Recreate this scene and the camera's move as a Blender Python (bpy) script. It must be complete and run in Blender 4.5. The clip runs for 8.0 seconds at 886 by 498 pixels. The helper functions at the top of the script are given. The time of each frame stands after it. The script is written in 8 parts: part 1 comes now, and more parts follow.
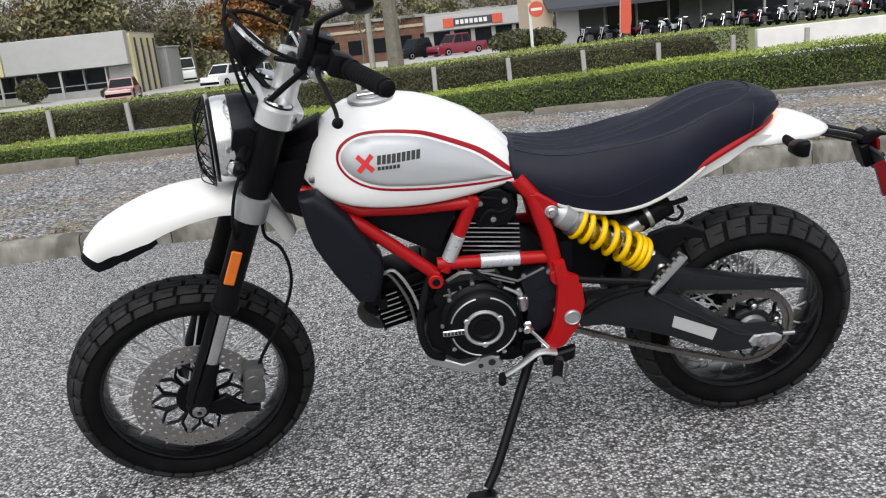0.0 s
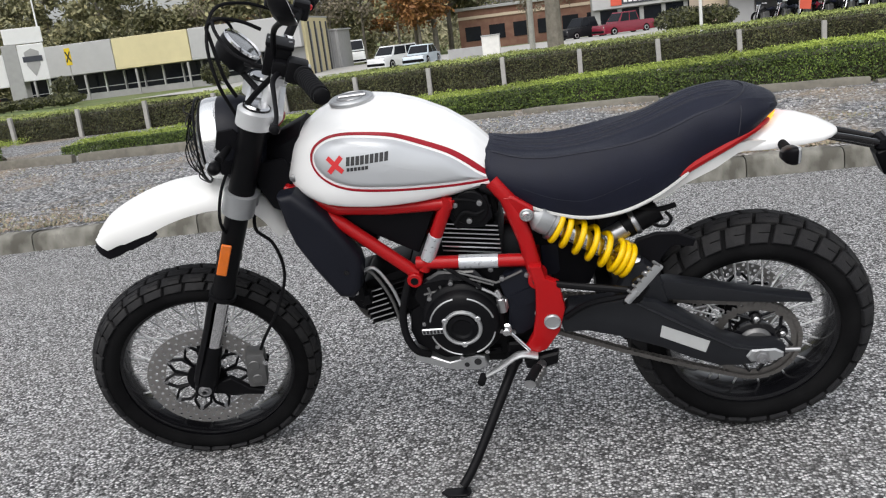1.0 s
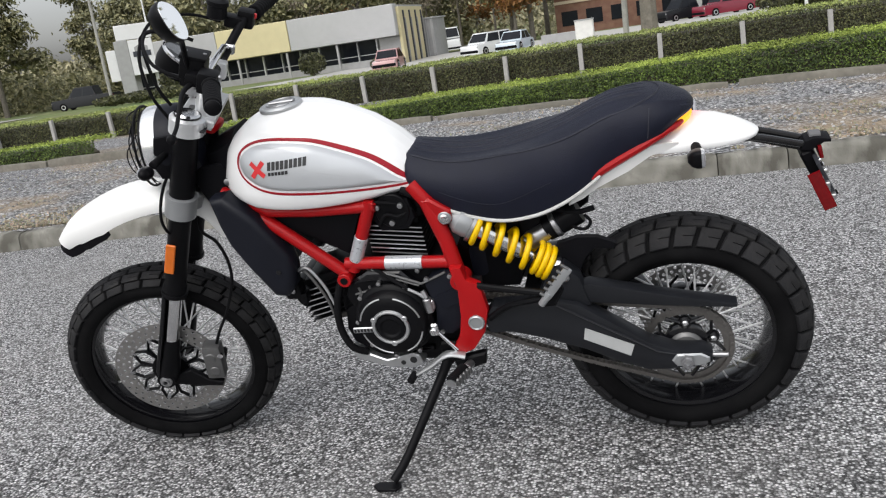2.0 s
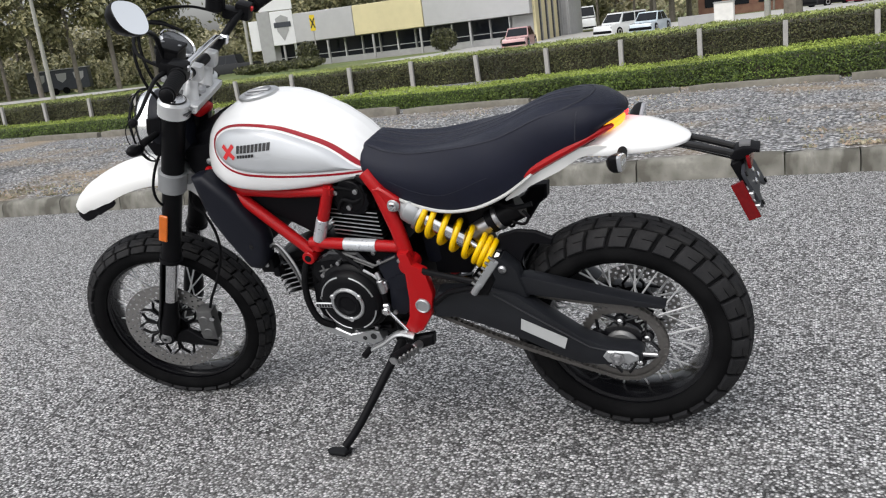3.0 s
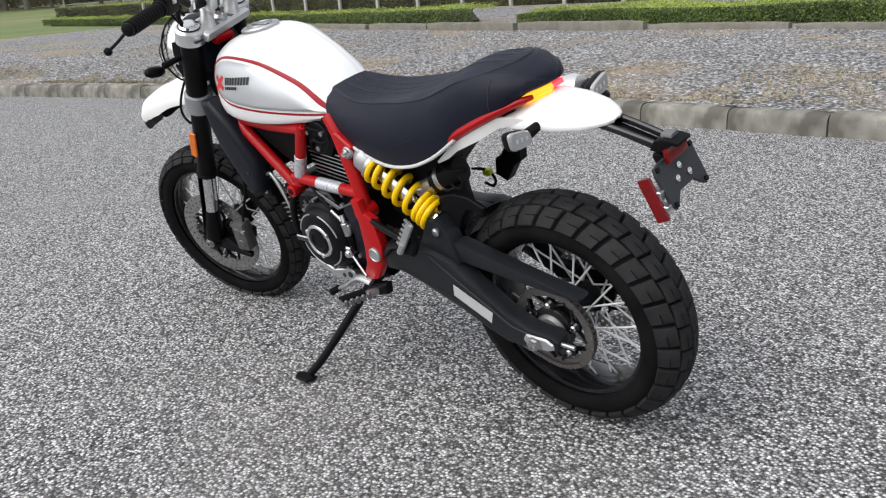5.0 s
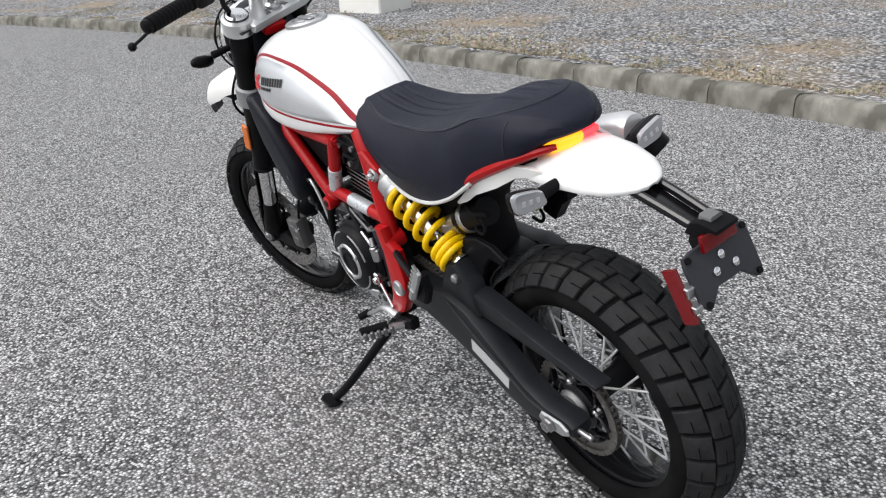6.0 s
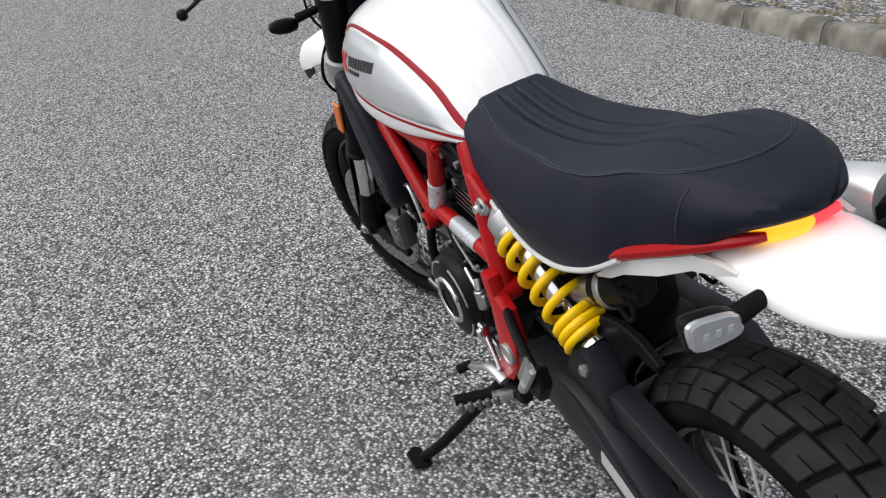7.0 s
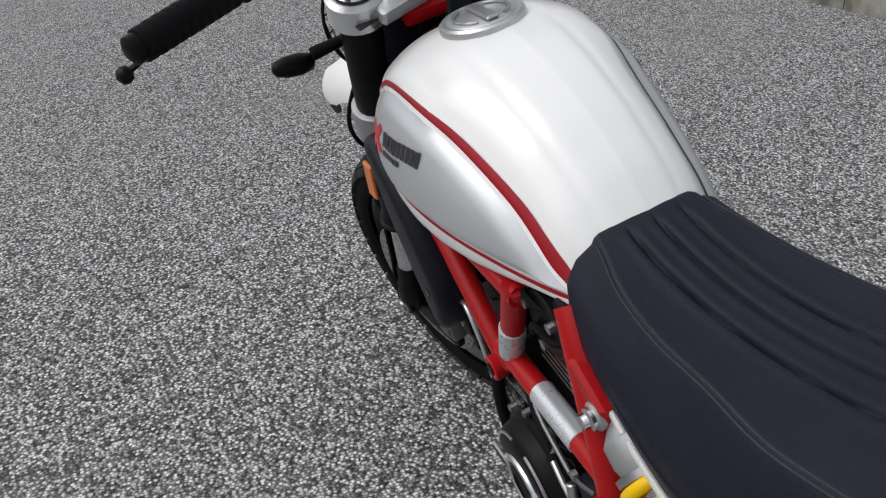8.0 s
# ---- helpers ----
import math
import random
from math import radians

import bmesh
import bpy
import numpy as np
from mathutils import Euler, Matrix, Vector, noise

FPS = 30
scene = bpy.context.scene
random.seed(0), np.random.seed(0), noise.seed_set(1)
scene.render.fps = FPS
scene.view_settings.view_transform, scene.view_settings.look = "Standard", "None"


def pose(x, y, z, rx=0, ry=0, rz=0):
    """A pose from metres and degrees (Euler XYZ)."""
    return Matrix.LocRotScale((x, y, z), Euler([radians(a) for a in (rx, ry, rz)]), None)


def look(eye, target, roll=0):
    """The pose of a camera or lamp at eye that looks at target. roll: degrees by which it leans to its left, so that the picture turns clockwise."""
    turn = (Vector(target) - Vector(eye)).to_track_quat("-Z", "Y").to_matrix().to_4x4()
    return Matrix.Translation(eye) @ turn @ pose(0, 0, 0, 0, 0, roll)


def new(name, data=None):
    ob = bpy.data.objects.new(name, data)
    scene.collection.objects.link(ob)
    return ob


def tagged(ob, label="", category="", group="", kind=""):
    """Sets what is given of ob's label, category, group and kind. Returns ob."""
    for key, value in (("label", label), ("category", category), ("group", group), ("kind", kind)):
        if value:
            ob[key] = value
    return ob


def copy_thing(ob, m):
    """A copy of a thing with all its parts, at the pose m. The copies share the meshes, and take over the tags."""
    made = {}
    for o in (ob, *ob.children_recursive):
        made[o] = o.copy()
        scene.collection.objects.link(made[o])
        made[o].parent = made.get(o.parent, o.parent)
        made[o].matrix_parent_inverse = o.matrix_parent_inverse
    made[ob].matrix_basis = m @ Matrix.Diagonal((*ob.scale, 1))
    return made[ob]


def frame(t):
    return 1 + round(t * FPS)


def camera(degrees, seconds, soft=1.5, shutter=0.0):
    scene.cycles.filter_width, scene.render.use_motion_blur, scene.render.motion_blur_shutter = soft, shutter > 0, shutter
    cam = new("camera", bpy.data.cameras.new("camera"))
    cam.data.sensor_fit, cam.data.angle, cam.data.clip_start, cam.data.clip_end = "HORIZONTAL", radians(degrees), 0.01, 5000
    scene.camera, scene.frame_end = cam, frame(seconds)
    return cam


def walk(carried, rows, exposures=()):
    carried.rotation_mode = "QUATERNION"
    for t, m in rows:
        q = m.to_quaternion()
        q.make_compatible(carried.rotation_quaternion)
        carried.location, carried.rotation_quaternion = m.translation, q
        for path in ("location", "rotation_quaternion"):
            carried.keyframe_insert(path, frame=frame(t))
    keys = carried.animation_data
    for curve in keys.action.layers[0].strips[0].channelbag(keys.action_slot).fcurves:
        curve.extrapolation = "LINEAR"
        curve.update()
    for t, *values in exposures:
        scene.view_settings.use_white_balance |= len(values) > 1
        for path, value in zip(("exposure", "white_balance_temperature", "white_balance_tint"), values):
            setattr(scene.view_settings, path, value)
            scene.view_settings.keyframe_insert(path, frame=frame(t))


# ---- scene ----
# ---------- camera ----------
EXPOSURES = [(0.0, -0.05), (1.5, -0.05), (3.0, -0.03), (4.0, 0.06), (4.5, 0.12), (6.0, 0.12), (6.5, 0.10), (7.0, -0.10), (7.5, -0.42), (8.0, -0.48)]
cam = camera(55.1, 8.0, soft=1.2)
PATH = [
    (0, (-0.105, -2.217, 1.144), (-0.06, -0.279, 0.65), -6.3),
    (0.5, (0.141, -2.235, 1.154), (0.003, -0.303, 0.657), -6.3),
    (1, (0.351, -2.211, 1.145), (0.014, -0.303, 0.651), -7.2),
    (1.5, (0.561, -2.168, 1.137), (0.159, -0.275, 0.633), -7.3),
    (1.7, (0.645, -2.161, 1.135), (0.188, -0.28, 0.634), -7.8),
    (2.8, (1.171, -2.156, 1.132), (0.361, -0.394, 0.639), -8.1),
    (3, (1.252, -2.121, 1.127), (0.413, -0.377, 0.624), -7.2),
    (3.5, (1.453, -2.046, 1.144), (0.522, -0.351, 0.633), -7.4),
    (4, (1.694, -1.975, 1.143), (0.602, -0.379, 0.632), -6.8),
    (4.5, (1.855, -1.835, 1.142), (0.618, -0.355, 0.612), -6.7),
    (4.7, (1.899, -1.736, 1.142), (0.613, -0.32, 0.559), -5.9),
    (5.8, (1.948, -1.173, 1.247), (0.411, -0.12, 0.518), -4.1),
    (6, (1.892, -1.107, 1.257), (0.322, -0.114, 0.516), -3.7),
    (6.5, (1.663, -0.945, 1.283), (0.05, -0.119, 0.437), -3.9),
    (7, (1.404, -0.79, 1.275), (-0.253, -0.108, 0.388), -3.9),
    (7.5, (1.124, -0.657, 1.283), (-0.561, -0.11, 0.356), -4.0),
    (8, (0.801, -0.58, 1.283), (-0.848, -0.007, 0.307), -3.9),
]
walk(cam, [(t, look(eye, target, roll)) for t, eye, target, roll in PATH], EXPOSURES)

# ---------- overcast daylight ----------
world = bpy.data.worlds.new("overcast_sky")
scene.world = world
world.use_nodes = True
wn, wl = world.node_tree.nodes, world.node_tree.links
wn.clear()
sky = wn.new("ShaderNodeTexSky")
sky.sky_type = "NISHITA"
sky.sun_disc = False
sky.sun_elevation, sky.sun_rotation = radians(52), radians(191)
sky.air_density, sky.dust_density, sky.ozone_density = 1.0, 4.0, 1.0
grey = wn.new("ShaderNodeHueSaturation")
grey.inputs["Saturation"].default_value = 0.22
back = wn.new("ShaderNodeBackground")
back.inputs["Strength"].default_value = 0.215
out = wn.new("ShaderNodeOutputWorld")
wl.new(sky.outputs[0], grey.inputs["Color"])
wl.new(grey.outputs[0], back.inputs["Color"])
wl.new(back.outputs[0], out.inputs[0])

sun_data = bpy.data.lights.new("sun", "SUN")
sun_data.energy, sun_data.angle, sun_data.color = 0.75, radians(110), (0.955, 0.985, 1.0)
sun_ob = new("sun", sun_data)
sun_ob.matrix_world = look((-1, -5, 15), (0, 0, 0))

# ---------- materials ----------
def pm(name, base, rough=0.5, metal=0.0, vary=0.12, scale=12.0, bump=0.0, bscale=180.0, coat=0.0, spec=0.5, rand=0.0, second=None, mixscale=3.0, rvary=0.1):
    """A node material: base colour varied at two scales, roughness and fine relief; rand: difference from piece to piece."""
    m = bpy.data.materials.new(name)
    m.use_nodes = True
    n, l = m.node_tree.nodes, m.node_tree.links
    b = n["Principled BSDF"]
    b.inputs["Roughness"].default_value = rough
    b.inputs["Metallic"].default_value = metal
    b.inputs["Coat Weight"].default_value = coat
    b.inputs["Coat Roughness"].default_value = 0.06
    b.inputs["Specular IOR Level"].default_value = spec
    tc = n.new("ShaderNodeTexCoord")
    big = n.new("ShaderNodeTexNoise")
    big.inputs["Scale"].default_value, big.inputs["Detail"].default_value = mixscale, 5.0
    fine = n.new("ShaderNodeTexNoise")
    fine.inputs["Scale"].default_value, fine.inputs["Detail"].default_value = scale, 6.0
    l.new(tc.outputs["Object"], big.inputs["Vector"])
    l.new(tc.outputs["Object"], fine.inputs["Vector"])
    lo = tuple(max(0.0, c * (1 - vary)) for c in base)
    hi = tuple(min(1.0, c * (1 + vary)) for c in base)
    mx = n.new("ShaderNodeMix")
    mx.data_type = "RGBA"
    mx.inputs["A"].default_value, mx.inputs["B"].default_value = (*lo, 1), (*hi, 1)
    l.new(fine.outputs["Fac"], mx.inputs["Factor"])
    last = mx.outputs["Result"]
    m2 = n.new("ShaderNodeMix")
    m2.data_type = "RGBA"
    ramp = n.new("ShaderNodeMapRange")
    ramp.inputs["From Min"].default_value, ramp.inputs["From Max"].default_value = 0.42, 0.62
    l.new(big.outputs["Fac"], ramp.inputs["Value"])
    l.new(ramp.outputs["Result"], m2.inputs["Factor"])
    l.new(last, m2.inputs["A"])
    if second:
        m2.inputs["B"].default_value = (*second, 1)
    else:
        dim = n.new("ShaderNodeHueSaturation")
        dim.inputs["Value"].default_value = 1 - vary * 0.6
        l.new(last, dim.inputs["Color"])
        l.new(dim.outputs[0], m2.inputs["B"])
    last = m2.outputs["Result"]
    if rand:
        info = n.new("ShaderNodeObjectInfo")
        rr = n.new("ShaderNodeMapRange")
        rr.inputs["To Min"].default_value, rr.inputs["To Max"].default_value = 1 - rand, 1 + rand
        l.new(info.outputs["Random"], rr.inputs["Value"])
        hs = n.new("ShaderNodeHueSaturation")
        l.new(rr.outputs["Result"], hs.inputs["Value"])
        l.new(last, hs.inputs["Color"])
        last = hs.outputs[0]
    l.new(last, b.inputs["Base Color"])
    rg = n.new("ShaderNodeMapRange")
    rg.inputs["To Min"].default_value, rg.inputs["To Max"].default_value = max(0.02, rough - rvary * rough), min(1, rough + rvary * rough)
    l.new(fine.outputs["Fac"], rg.inputs["Value"])
    l.new(rg.outputs["Result"], b.inputs["Roughness"])
    if bump:
        bn = n.new("ShaderNodeTexNoise")
        bn.inputs["Scale"].default_value, bn.inputs["Detail"].default_value = bscale, 3.0
        l.new(tc.outputs["Object"], bn.inputs["Vector"])
        bp = n.new("ShaderNodeBump")
        bp.inputs["Strength"].default_value, bp.inputs["Distance"].default_value = bump, 0.004
        l.new(bn.outputs["Fac"], bp.inputs["Height"])
        l.new(bp.outputs[0], b.inputs["Normal"])
    return m


def ramp_node(n, stops):
    r = n.new("ShaderNodeValToRGB")
    e = r.color_ramp.elements
    while len(e) < len(stops):
        e.new(0.5)
    for q, (p, c) in zip(e, stops):
        q.position, q.color = p, (*c, 1)
    return r


def aggregate(name, cell, stops, bumpy, dist, patch, patch_scale, rough=0.85, soft_scale=0.6):
    """Loose or bound stones: cells, each with its own tone, dark joints and large worn patches."""
    m = bpy.data.materials.new(name)
    m.use_nodes = True
    n, l = m.node_tree.nodes, m.node_tree.links
    b = n["Principled BSDF"]
    b.inputs["Roughness"].default_value = rough
    b.inputs["Specular IOR Level"].default_value = 0.35
    tc = n.new("ShaderNodeTexCoord")
    warp = n.new("ShaderNodeTexNoise")
    warp.inputs["Scale"].default_value = 1 / cell * 0.5
    l.new(tc.outputs["Object"], warp.inputs["Vector"])
    add = n.new("ShaderNodeMix")
    add.data_type = "VECTOR"
    add.inputs["Factor"].default_value = cell * 0.35
    l.new(tc.outputs["Object"], add.inputs["A"])
    l.new(warp.outputs["Color"], add.inputs["B"])
    v = n.new("ShaderNodeTexVoronoi")
    v.inputs["Scale"].default_value = 1 / cell
    l.new(add.outputs["Result"], v.inputs["Vector"])
    sep = n.new("ShaderNodeSeparateColor")
    l.new(v.outputs["Color"], sep.inputs[0])
    tone = ramp_node(n, stops)
    l.new(sep.outputs[0], tone.inputs["Fac"])
    d = n.new("ShaderNodeMapRange")
    d.inputs["From Min"].default_value, d.inputs["From Max"].default_value = 0.35, 0.62
    d.inputs["To Min"].default_value, d.inputs["To Max"].default_value = 1.0, 0.25
    l.new(v.outputs["Distance"], d.inputs["Value"])
    mul = n.new("ShaderNodeMix")
    mul.data_type, mul.blend_type = "RGBA", "MULTIPLY"
    mul.inputs["Factor"].default_value = 1.0
    l.new(tone.outputs[0], mul.inputs["A"])
    l.new(d.outputs["Result"], mul.inputs["B"])
    big = n.new("ShaderNodeTexNoise")
    big.inputs["Scale"].default_value, big.inputs["Detail"].default_value = patch_scale, 6.0
    l.new(tc.outputs["Object"], big.inputs["Vector"])
    pr = n.new("ShaderNodeMapRange")
    pr.inputs["From Min"].default_value, pr.inputs["From Max"].default_value = 0.5, 0.68
    pr.inputs["To Max"].default_value = soft_scale
    l.new(big.outputs["Fac"], pr.inputs["Value"])
    pm2 = n.new("ShaderNodeMix")
    pm2.data_type = "RGBA"
    pm2.inputs["B"].default_value = (*patch, 1)
    l.new(pr.outputs["Result"], pm2.inputs["Factor"])
    l.new(mul.outputs["Result"], pm2.inputs["A"])
    l.new(pm2.outputs["Result"], b.inputs["Base Color"])
    bp = n.new("ShaderNodeBump")
    bp.inputs["Strength"].default_value, bp.inputs["Distance"].default_value, bp.invert = bumpy, dist, True
    l.new(v.outputs["Distance"], bp.inputs["Height"])
    l.new(bp.outputs[0], b.inputs["Normal"])
    return m


def leaf_mat(name, a, b2, c):
    m = bpy.data.materials.new(name)
    m.use_nodes = True
    n, l = m.node_tree.nodes, m.node_tree.links
    b = n["Principled BSDF"]
    b.inputs["Roughness"].default_value = 0.55
    g = n.new("ShaderNodeNewGeometry")
    r = ramp_node(n, [(0.0, a), (0.5, b2), (1.0, c)])
    l.new(g.outputs["Random Per Island"], r.inputs["Fac"])
    tc = n.new("ShaderNodeTexCoord")
    nz = n.new("ShaderNodeTexNoise")
    nz.inputs["Scale"].default_value = 0.9
    l.new(tc.outputs["Object"], nz.inputs["Vector"])
    hs = n.new("ShaderNodeHueSaturation")
    mr = n.new("ShaderNodeMapRange")
    mr.inputs["From Min"].default_value, mr.inputs["From Max"].default_value = 0.3, 0.7
    mr.inputs["To Min"].default_value, mr.inputs["To Max"].default_value = 0.7, 1.3
    l.new(nz.outputs["Fac"], mr.inputs["Value"])
    l.new(mr.outputs["Result"], hs.inputs["Value"])
    l.new(r.outputs[0], hs.inputs["Color"])
    l.new(hs.outputs[0], b.inputs["Base Color"])
    return m


def glow_mat(name, colour, strength, base):
    m = pm(name, base, 0.2, vary=0.05, coat=0.5)
    b = m.node_tree.nodes["Principled BSDF"]
    b.inputs["Emission Color"].default_value = (*colour, 1)
    b.inputs["Emission Strength"].default_value = strength
    return m


WHITE = pm("white_gloss_paint", (0.84, 0.84, 0.84), 0.25, vary=0.03, coat=0.4, scale=4)
WHITE_PLASTIC = pm("white_plastic", (0.78, 0.78, 0.77), 0.38, vary=0.04, scale=6, bump=0.02, bscale=60)
COWL = pm("blue_black_moulding", (0.0075, 0.0085, 0.014), 0.45, vary=0.2, scale=12, bump=0.06, bscale=300, spec=0.2)
PEARL = pm("pearl_silver_panel", (0.49, 0.505, 0.525), 0.36, metal=0.4, vary=0.04, coat=0.15, scale=5)
REDP = pm("red_frame_paint", (0.37, 0.006, 0.008), 0.34, vary=0.12, coat=0.12, scale=9, spec=0.2)
STRIPE = pm("red_stripe", (0.30, 0.004, 0.014), 0.3, vary=0.06, coat=0.1, spec=0.25)
BLACK = pm("satin_black_metal", (0.0045, 0.0045, 0.0055), 0.42, vary=0.3, scale=14, bump=0.04, bscale=260, spec=0.12)
GLOSSBLK = pm("gloss_black_enamel", (0.006, 0.006, 0.0075), 0.2, vary=0.2, scale=10, coat=0.25, spec=0.3)
PLASTIC = pm("black_moulded_plastic", (0.005, 0.005, 0.0065), 0.55, vary=0.25, scale=16, bump=0.12, bscale=420, spec=0.1)
RUBBER = pm("black_grip_rubber", (0.006, 0.006, 0.007), 0.7, vary=0.3, scale=30, bump=0.15, bscale=300, spec=0.1)
TYRE = pm("tyre_rubber", (0.0055, 0.0055, 0.006), 0.7, vary=0.35, scale=22, bump=0.2, bscale=220, second=(0.009, 0.009, 0.0095), mixscale=9, spec=0.04)
TREAD = pm("worn_tread_rubber", (0.016, 0.016, 0.0175), 0.68, vary=0.4, scale=40, bump=0.3, bscale=200, rand=0.10, second=(0.029, 0.0285, 0.029), mixscale=14, spec=0.12)
SEATM = pm("charcoal_seat_vinyl", (0.0066, 0.0082, 0.0195), 0.47, vary=0.25, scale=18, bump=0.3, bscale=700, spec=0.24)
STITCH = pm("dark_grey_thread", (0.042, 0.044, 0.056), 0.7, vary=0.3, scale=300, spec=0.2)
PIPING = pm("pale_grey_piping", (0.55, 0.55, 0.54), 0.45, vary=0.08)
ALU = pm("cast_aluminium", (0.56, 0.57, 0.58), 0.36, metal=0.85, vary=0.1, scale=30, bump=0.06, bscale=300)
GREYCAST = pm("grey_anodised_casting", (0.38, 0.39, 0.40), 0.42, metal=0.6, vary=0.08, scale=25, bump=0.05, bscale=300)
CHROME = pm("polished_steel", (0.72, 0.72, 0.73), 0.14, metal=1.0, vary=0.05, scale=20)
CLAMP = pm("bright_cast_clamp", (0.66, 0.67, 0.68), 0.34, metal=0.55, vary=0.1, scale=25, bump=0.08, bscale=260)
SWING = pm("charcoal_swingarm_paint", (0.011, 0.012, 0.015), 0.4, vary=0.25, scale=14, bump=0.06, bscale=260, spec=0.3)
CHROMED = pm("chromed_lamp_ring", (0.86, 0.87, 0.88), 0.16, metal=0.85, vary=0.06, scale=9)
PIPE = pm("heat_stained_steel", (0.085, 0.08, 0.075), 0.45, metal=0.7, vary=0.35, scale=30)
STEEL = pm("brushed_steel", (0.45, 0.45, 0.46), 0.34, metal=0.95, vary=0.15, scale=60)
DISC = pm("brake_disc_steel", (0.36, 0.35, 0.34), 0.40, metal=0.85, vary=0.2, scale=70)
YELLOW = pm("yellow_spring_enamel", (0.80, 0.50, 0.0), 0.35, vary=0.08, coat=0.1, scale=14, spec=0.3)
AMBERR = pm("amber_reflector", (0.72, 0.16, 0.01), 0.22, vary=0.15, scale=90, coat=0.5)
REDREF = pm("red_reflector", (0.15, 0.002, 0.004), 0.25, vary=0.3, scale=110, coat=0.2, spec=0.3)
AMBERGLOW = glow_mat("lit_amber_lens", (1.0, 0.42, 0.01), 1.4, (0.7, 0.25, 0.02))
REDGLOW = glow_mat("lit_red_lens", (1.0, 0.006, 0.008), 14.0, (0.5, 0.02, 0.02))
CLEAR = pm("clear_ribbed_lens", (0.42, 0.43, 0.45), 0.12, metal=0.35, vary=0.1, scale=80, coat=1.0)
MIRROR = pm("mirror_glass", (0.93, 0.94, 0.95), 0.02, metal=1.0, vary=0.01)
DIALG = pm("dial_glass", (0.10, 0.105, 0.11), 0.03, vary=0.05, coat=1.0)
STICKER = pm("pale_sticker", (0.44, 0.45, 0.45), 0.5, vary=0.06, scale=60)
TAPE = pm("silver_tape", (0.55, 0.57, 0.60), 0.28, metal=0.45, vary=0.08, scale=120)
INK = pm("black_decal_ink", (0.02, 0.02, 0.022), 0.35, vary=0.1)
LOGORED = pm("red_decal_ink", (0.62, 0.02, 0.025), 0.35, vary=0.06)
YELCON = pm("yellow_green_connector", (0.55, 0.62, 0.02), 0.4, vary=0.08)
CHAINM = pm("oiled_chain_steel", (0.20, 0.19, 0.18), 0.42, metal=0.8, vary=0.3, scale=120)
DARKCAST = pm("dark_grey_casting", (0.17, 0.17, 0.17), 0.45, metal=0.7, vary=0.2, scale=40, bump=0.1, bscale=200)
FIN = pm("machined_fin_edge", (0.62, 0.63, 0.64), 0.3, metal=0.9, vary=0.1, scale=90)
SPOKE = pm("stainless_spoke", (0.74, 0.74, 0.75), 0.3, metal=0.35, vary=0.1, scale=60)
ASPHALT = aggregate("chip_seal_asphalt", 0.0081, [(0.0, (0.042, 0.042, 0.044)), (0.28, (0.165, 0.164, 0.165)), (0.58, (0.40, 0.398, 0.40)), (1.0, (0.82, 0.815, 0.82))], 0.9, 0.004, (0.22, 0.212, 0.206), 0.8, soft_scale=0.25)
GRAVEL = aggregate("river_gravel", 0.030, [(0.0, (0.11, 0.11, 0.115)), (0.35, (0.27, 0.27, 0.275)), (0.7, (0.45, 0.455, 0.47)), (1.0, (0.70, 0.69, 0.69))], 1.0, 0.02, (0.31, 0.235, 0.15), 0.75, soft_scale=0.8)
CONCRETE = pm("weathered_concrete", (0.225, 0.218, 0.192), 0.9, vary=0.5, scale=22, bump=0.8, bscale=55, rand=0.10, second=(0.105, 0.100, 0.085), mixscale=5.5, spec=0.25)
GRASS = pm("mown_grass", (0.10, 0.15, 0.04), 0.9, vary=0.4, scale=3.0, bump=0.5, bscale=30, second=(0.17, 0.17, 0.07), mixscale=0.25)
TIMBER = pm("grey_weathered_timber", (0.18, 0.167, 0.14), 0.88, vary=0.4, scale=16, bump=0.5, bscale=50)
POSTW = pm("grey_fence_post", (0.36, 0.35, 0.33), 0.8, vary=0.2, scale=20, bump=0.3, bscale=60)
# low hedge: shade put into the face leaf colour, light into the top
HEDGEL = leaf_mat("shaded_hedge_leaf", (0.018, 0.032, 0.007), (0.055, 0.092, 0.015), (0.17, 0.24, 0.04))
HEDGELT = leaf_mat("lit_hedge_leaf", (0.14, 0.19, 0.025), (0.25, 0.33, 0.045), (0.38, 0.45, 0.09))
# tall hedge: face shade and top light are put into two leaf colours
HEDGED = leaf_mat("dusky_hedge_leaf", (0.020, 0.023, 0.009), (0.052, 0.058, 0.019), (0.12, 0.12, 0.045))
HEDGETOP = leaf_mat("lit_hedge_top_leaf", (0.13, 0.17, 0.04), (0.25, 0.30, 0.075), (0.37, 0.41, 0.13))
TWIG = pm("hedge_twigs", (0.05, 0.042, 0.028), 0.9, vary=0.4, scale=12)
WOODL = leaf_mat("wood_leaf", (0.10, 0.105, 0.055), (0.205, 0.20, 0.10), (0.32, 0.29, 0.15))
# distance haze is put into these paler leaf colours
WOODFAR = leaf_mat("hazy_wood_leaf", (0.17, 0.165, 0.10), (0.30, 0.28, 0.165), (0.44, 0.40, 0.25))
WEED = leaf_mat("dry_weeds", (0.19, 0.20, 0.115), (0.31, 0.27, 0.19), (0.34, 0.25, 0.19))
DULL = leaf_mat("dry_leaf", (0.09, 0.075, 0.05), (0.15, 0.125, 0.085), (0.22, 0.19, 0.13))
AUTUMN = leaf_mat("autumn_leaf", (0.14, 0.06, 0.02), (0.24, 0.10, 0.03), (0.32, 0.17, 0.05))
BARK = pm("grey_bark", (0.19, 0.17, 0.145), 0.9, vary=0.35, scale=10, bump=0.5, bscale=30)
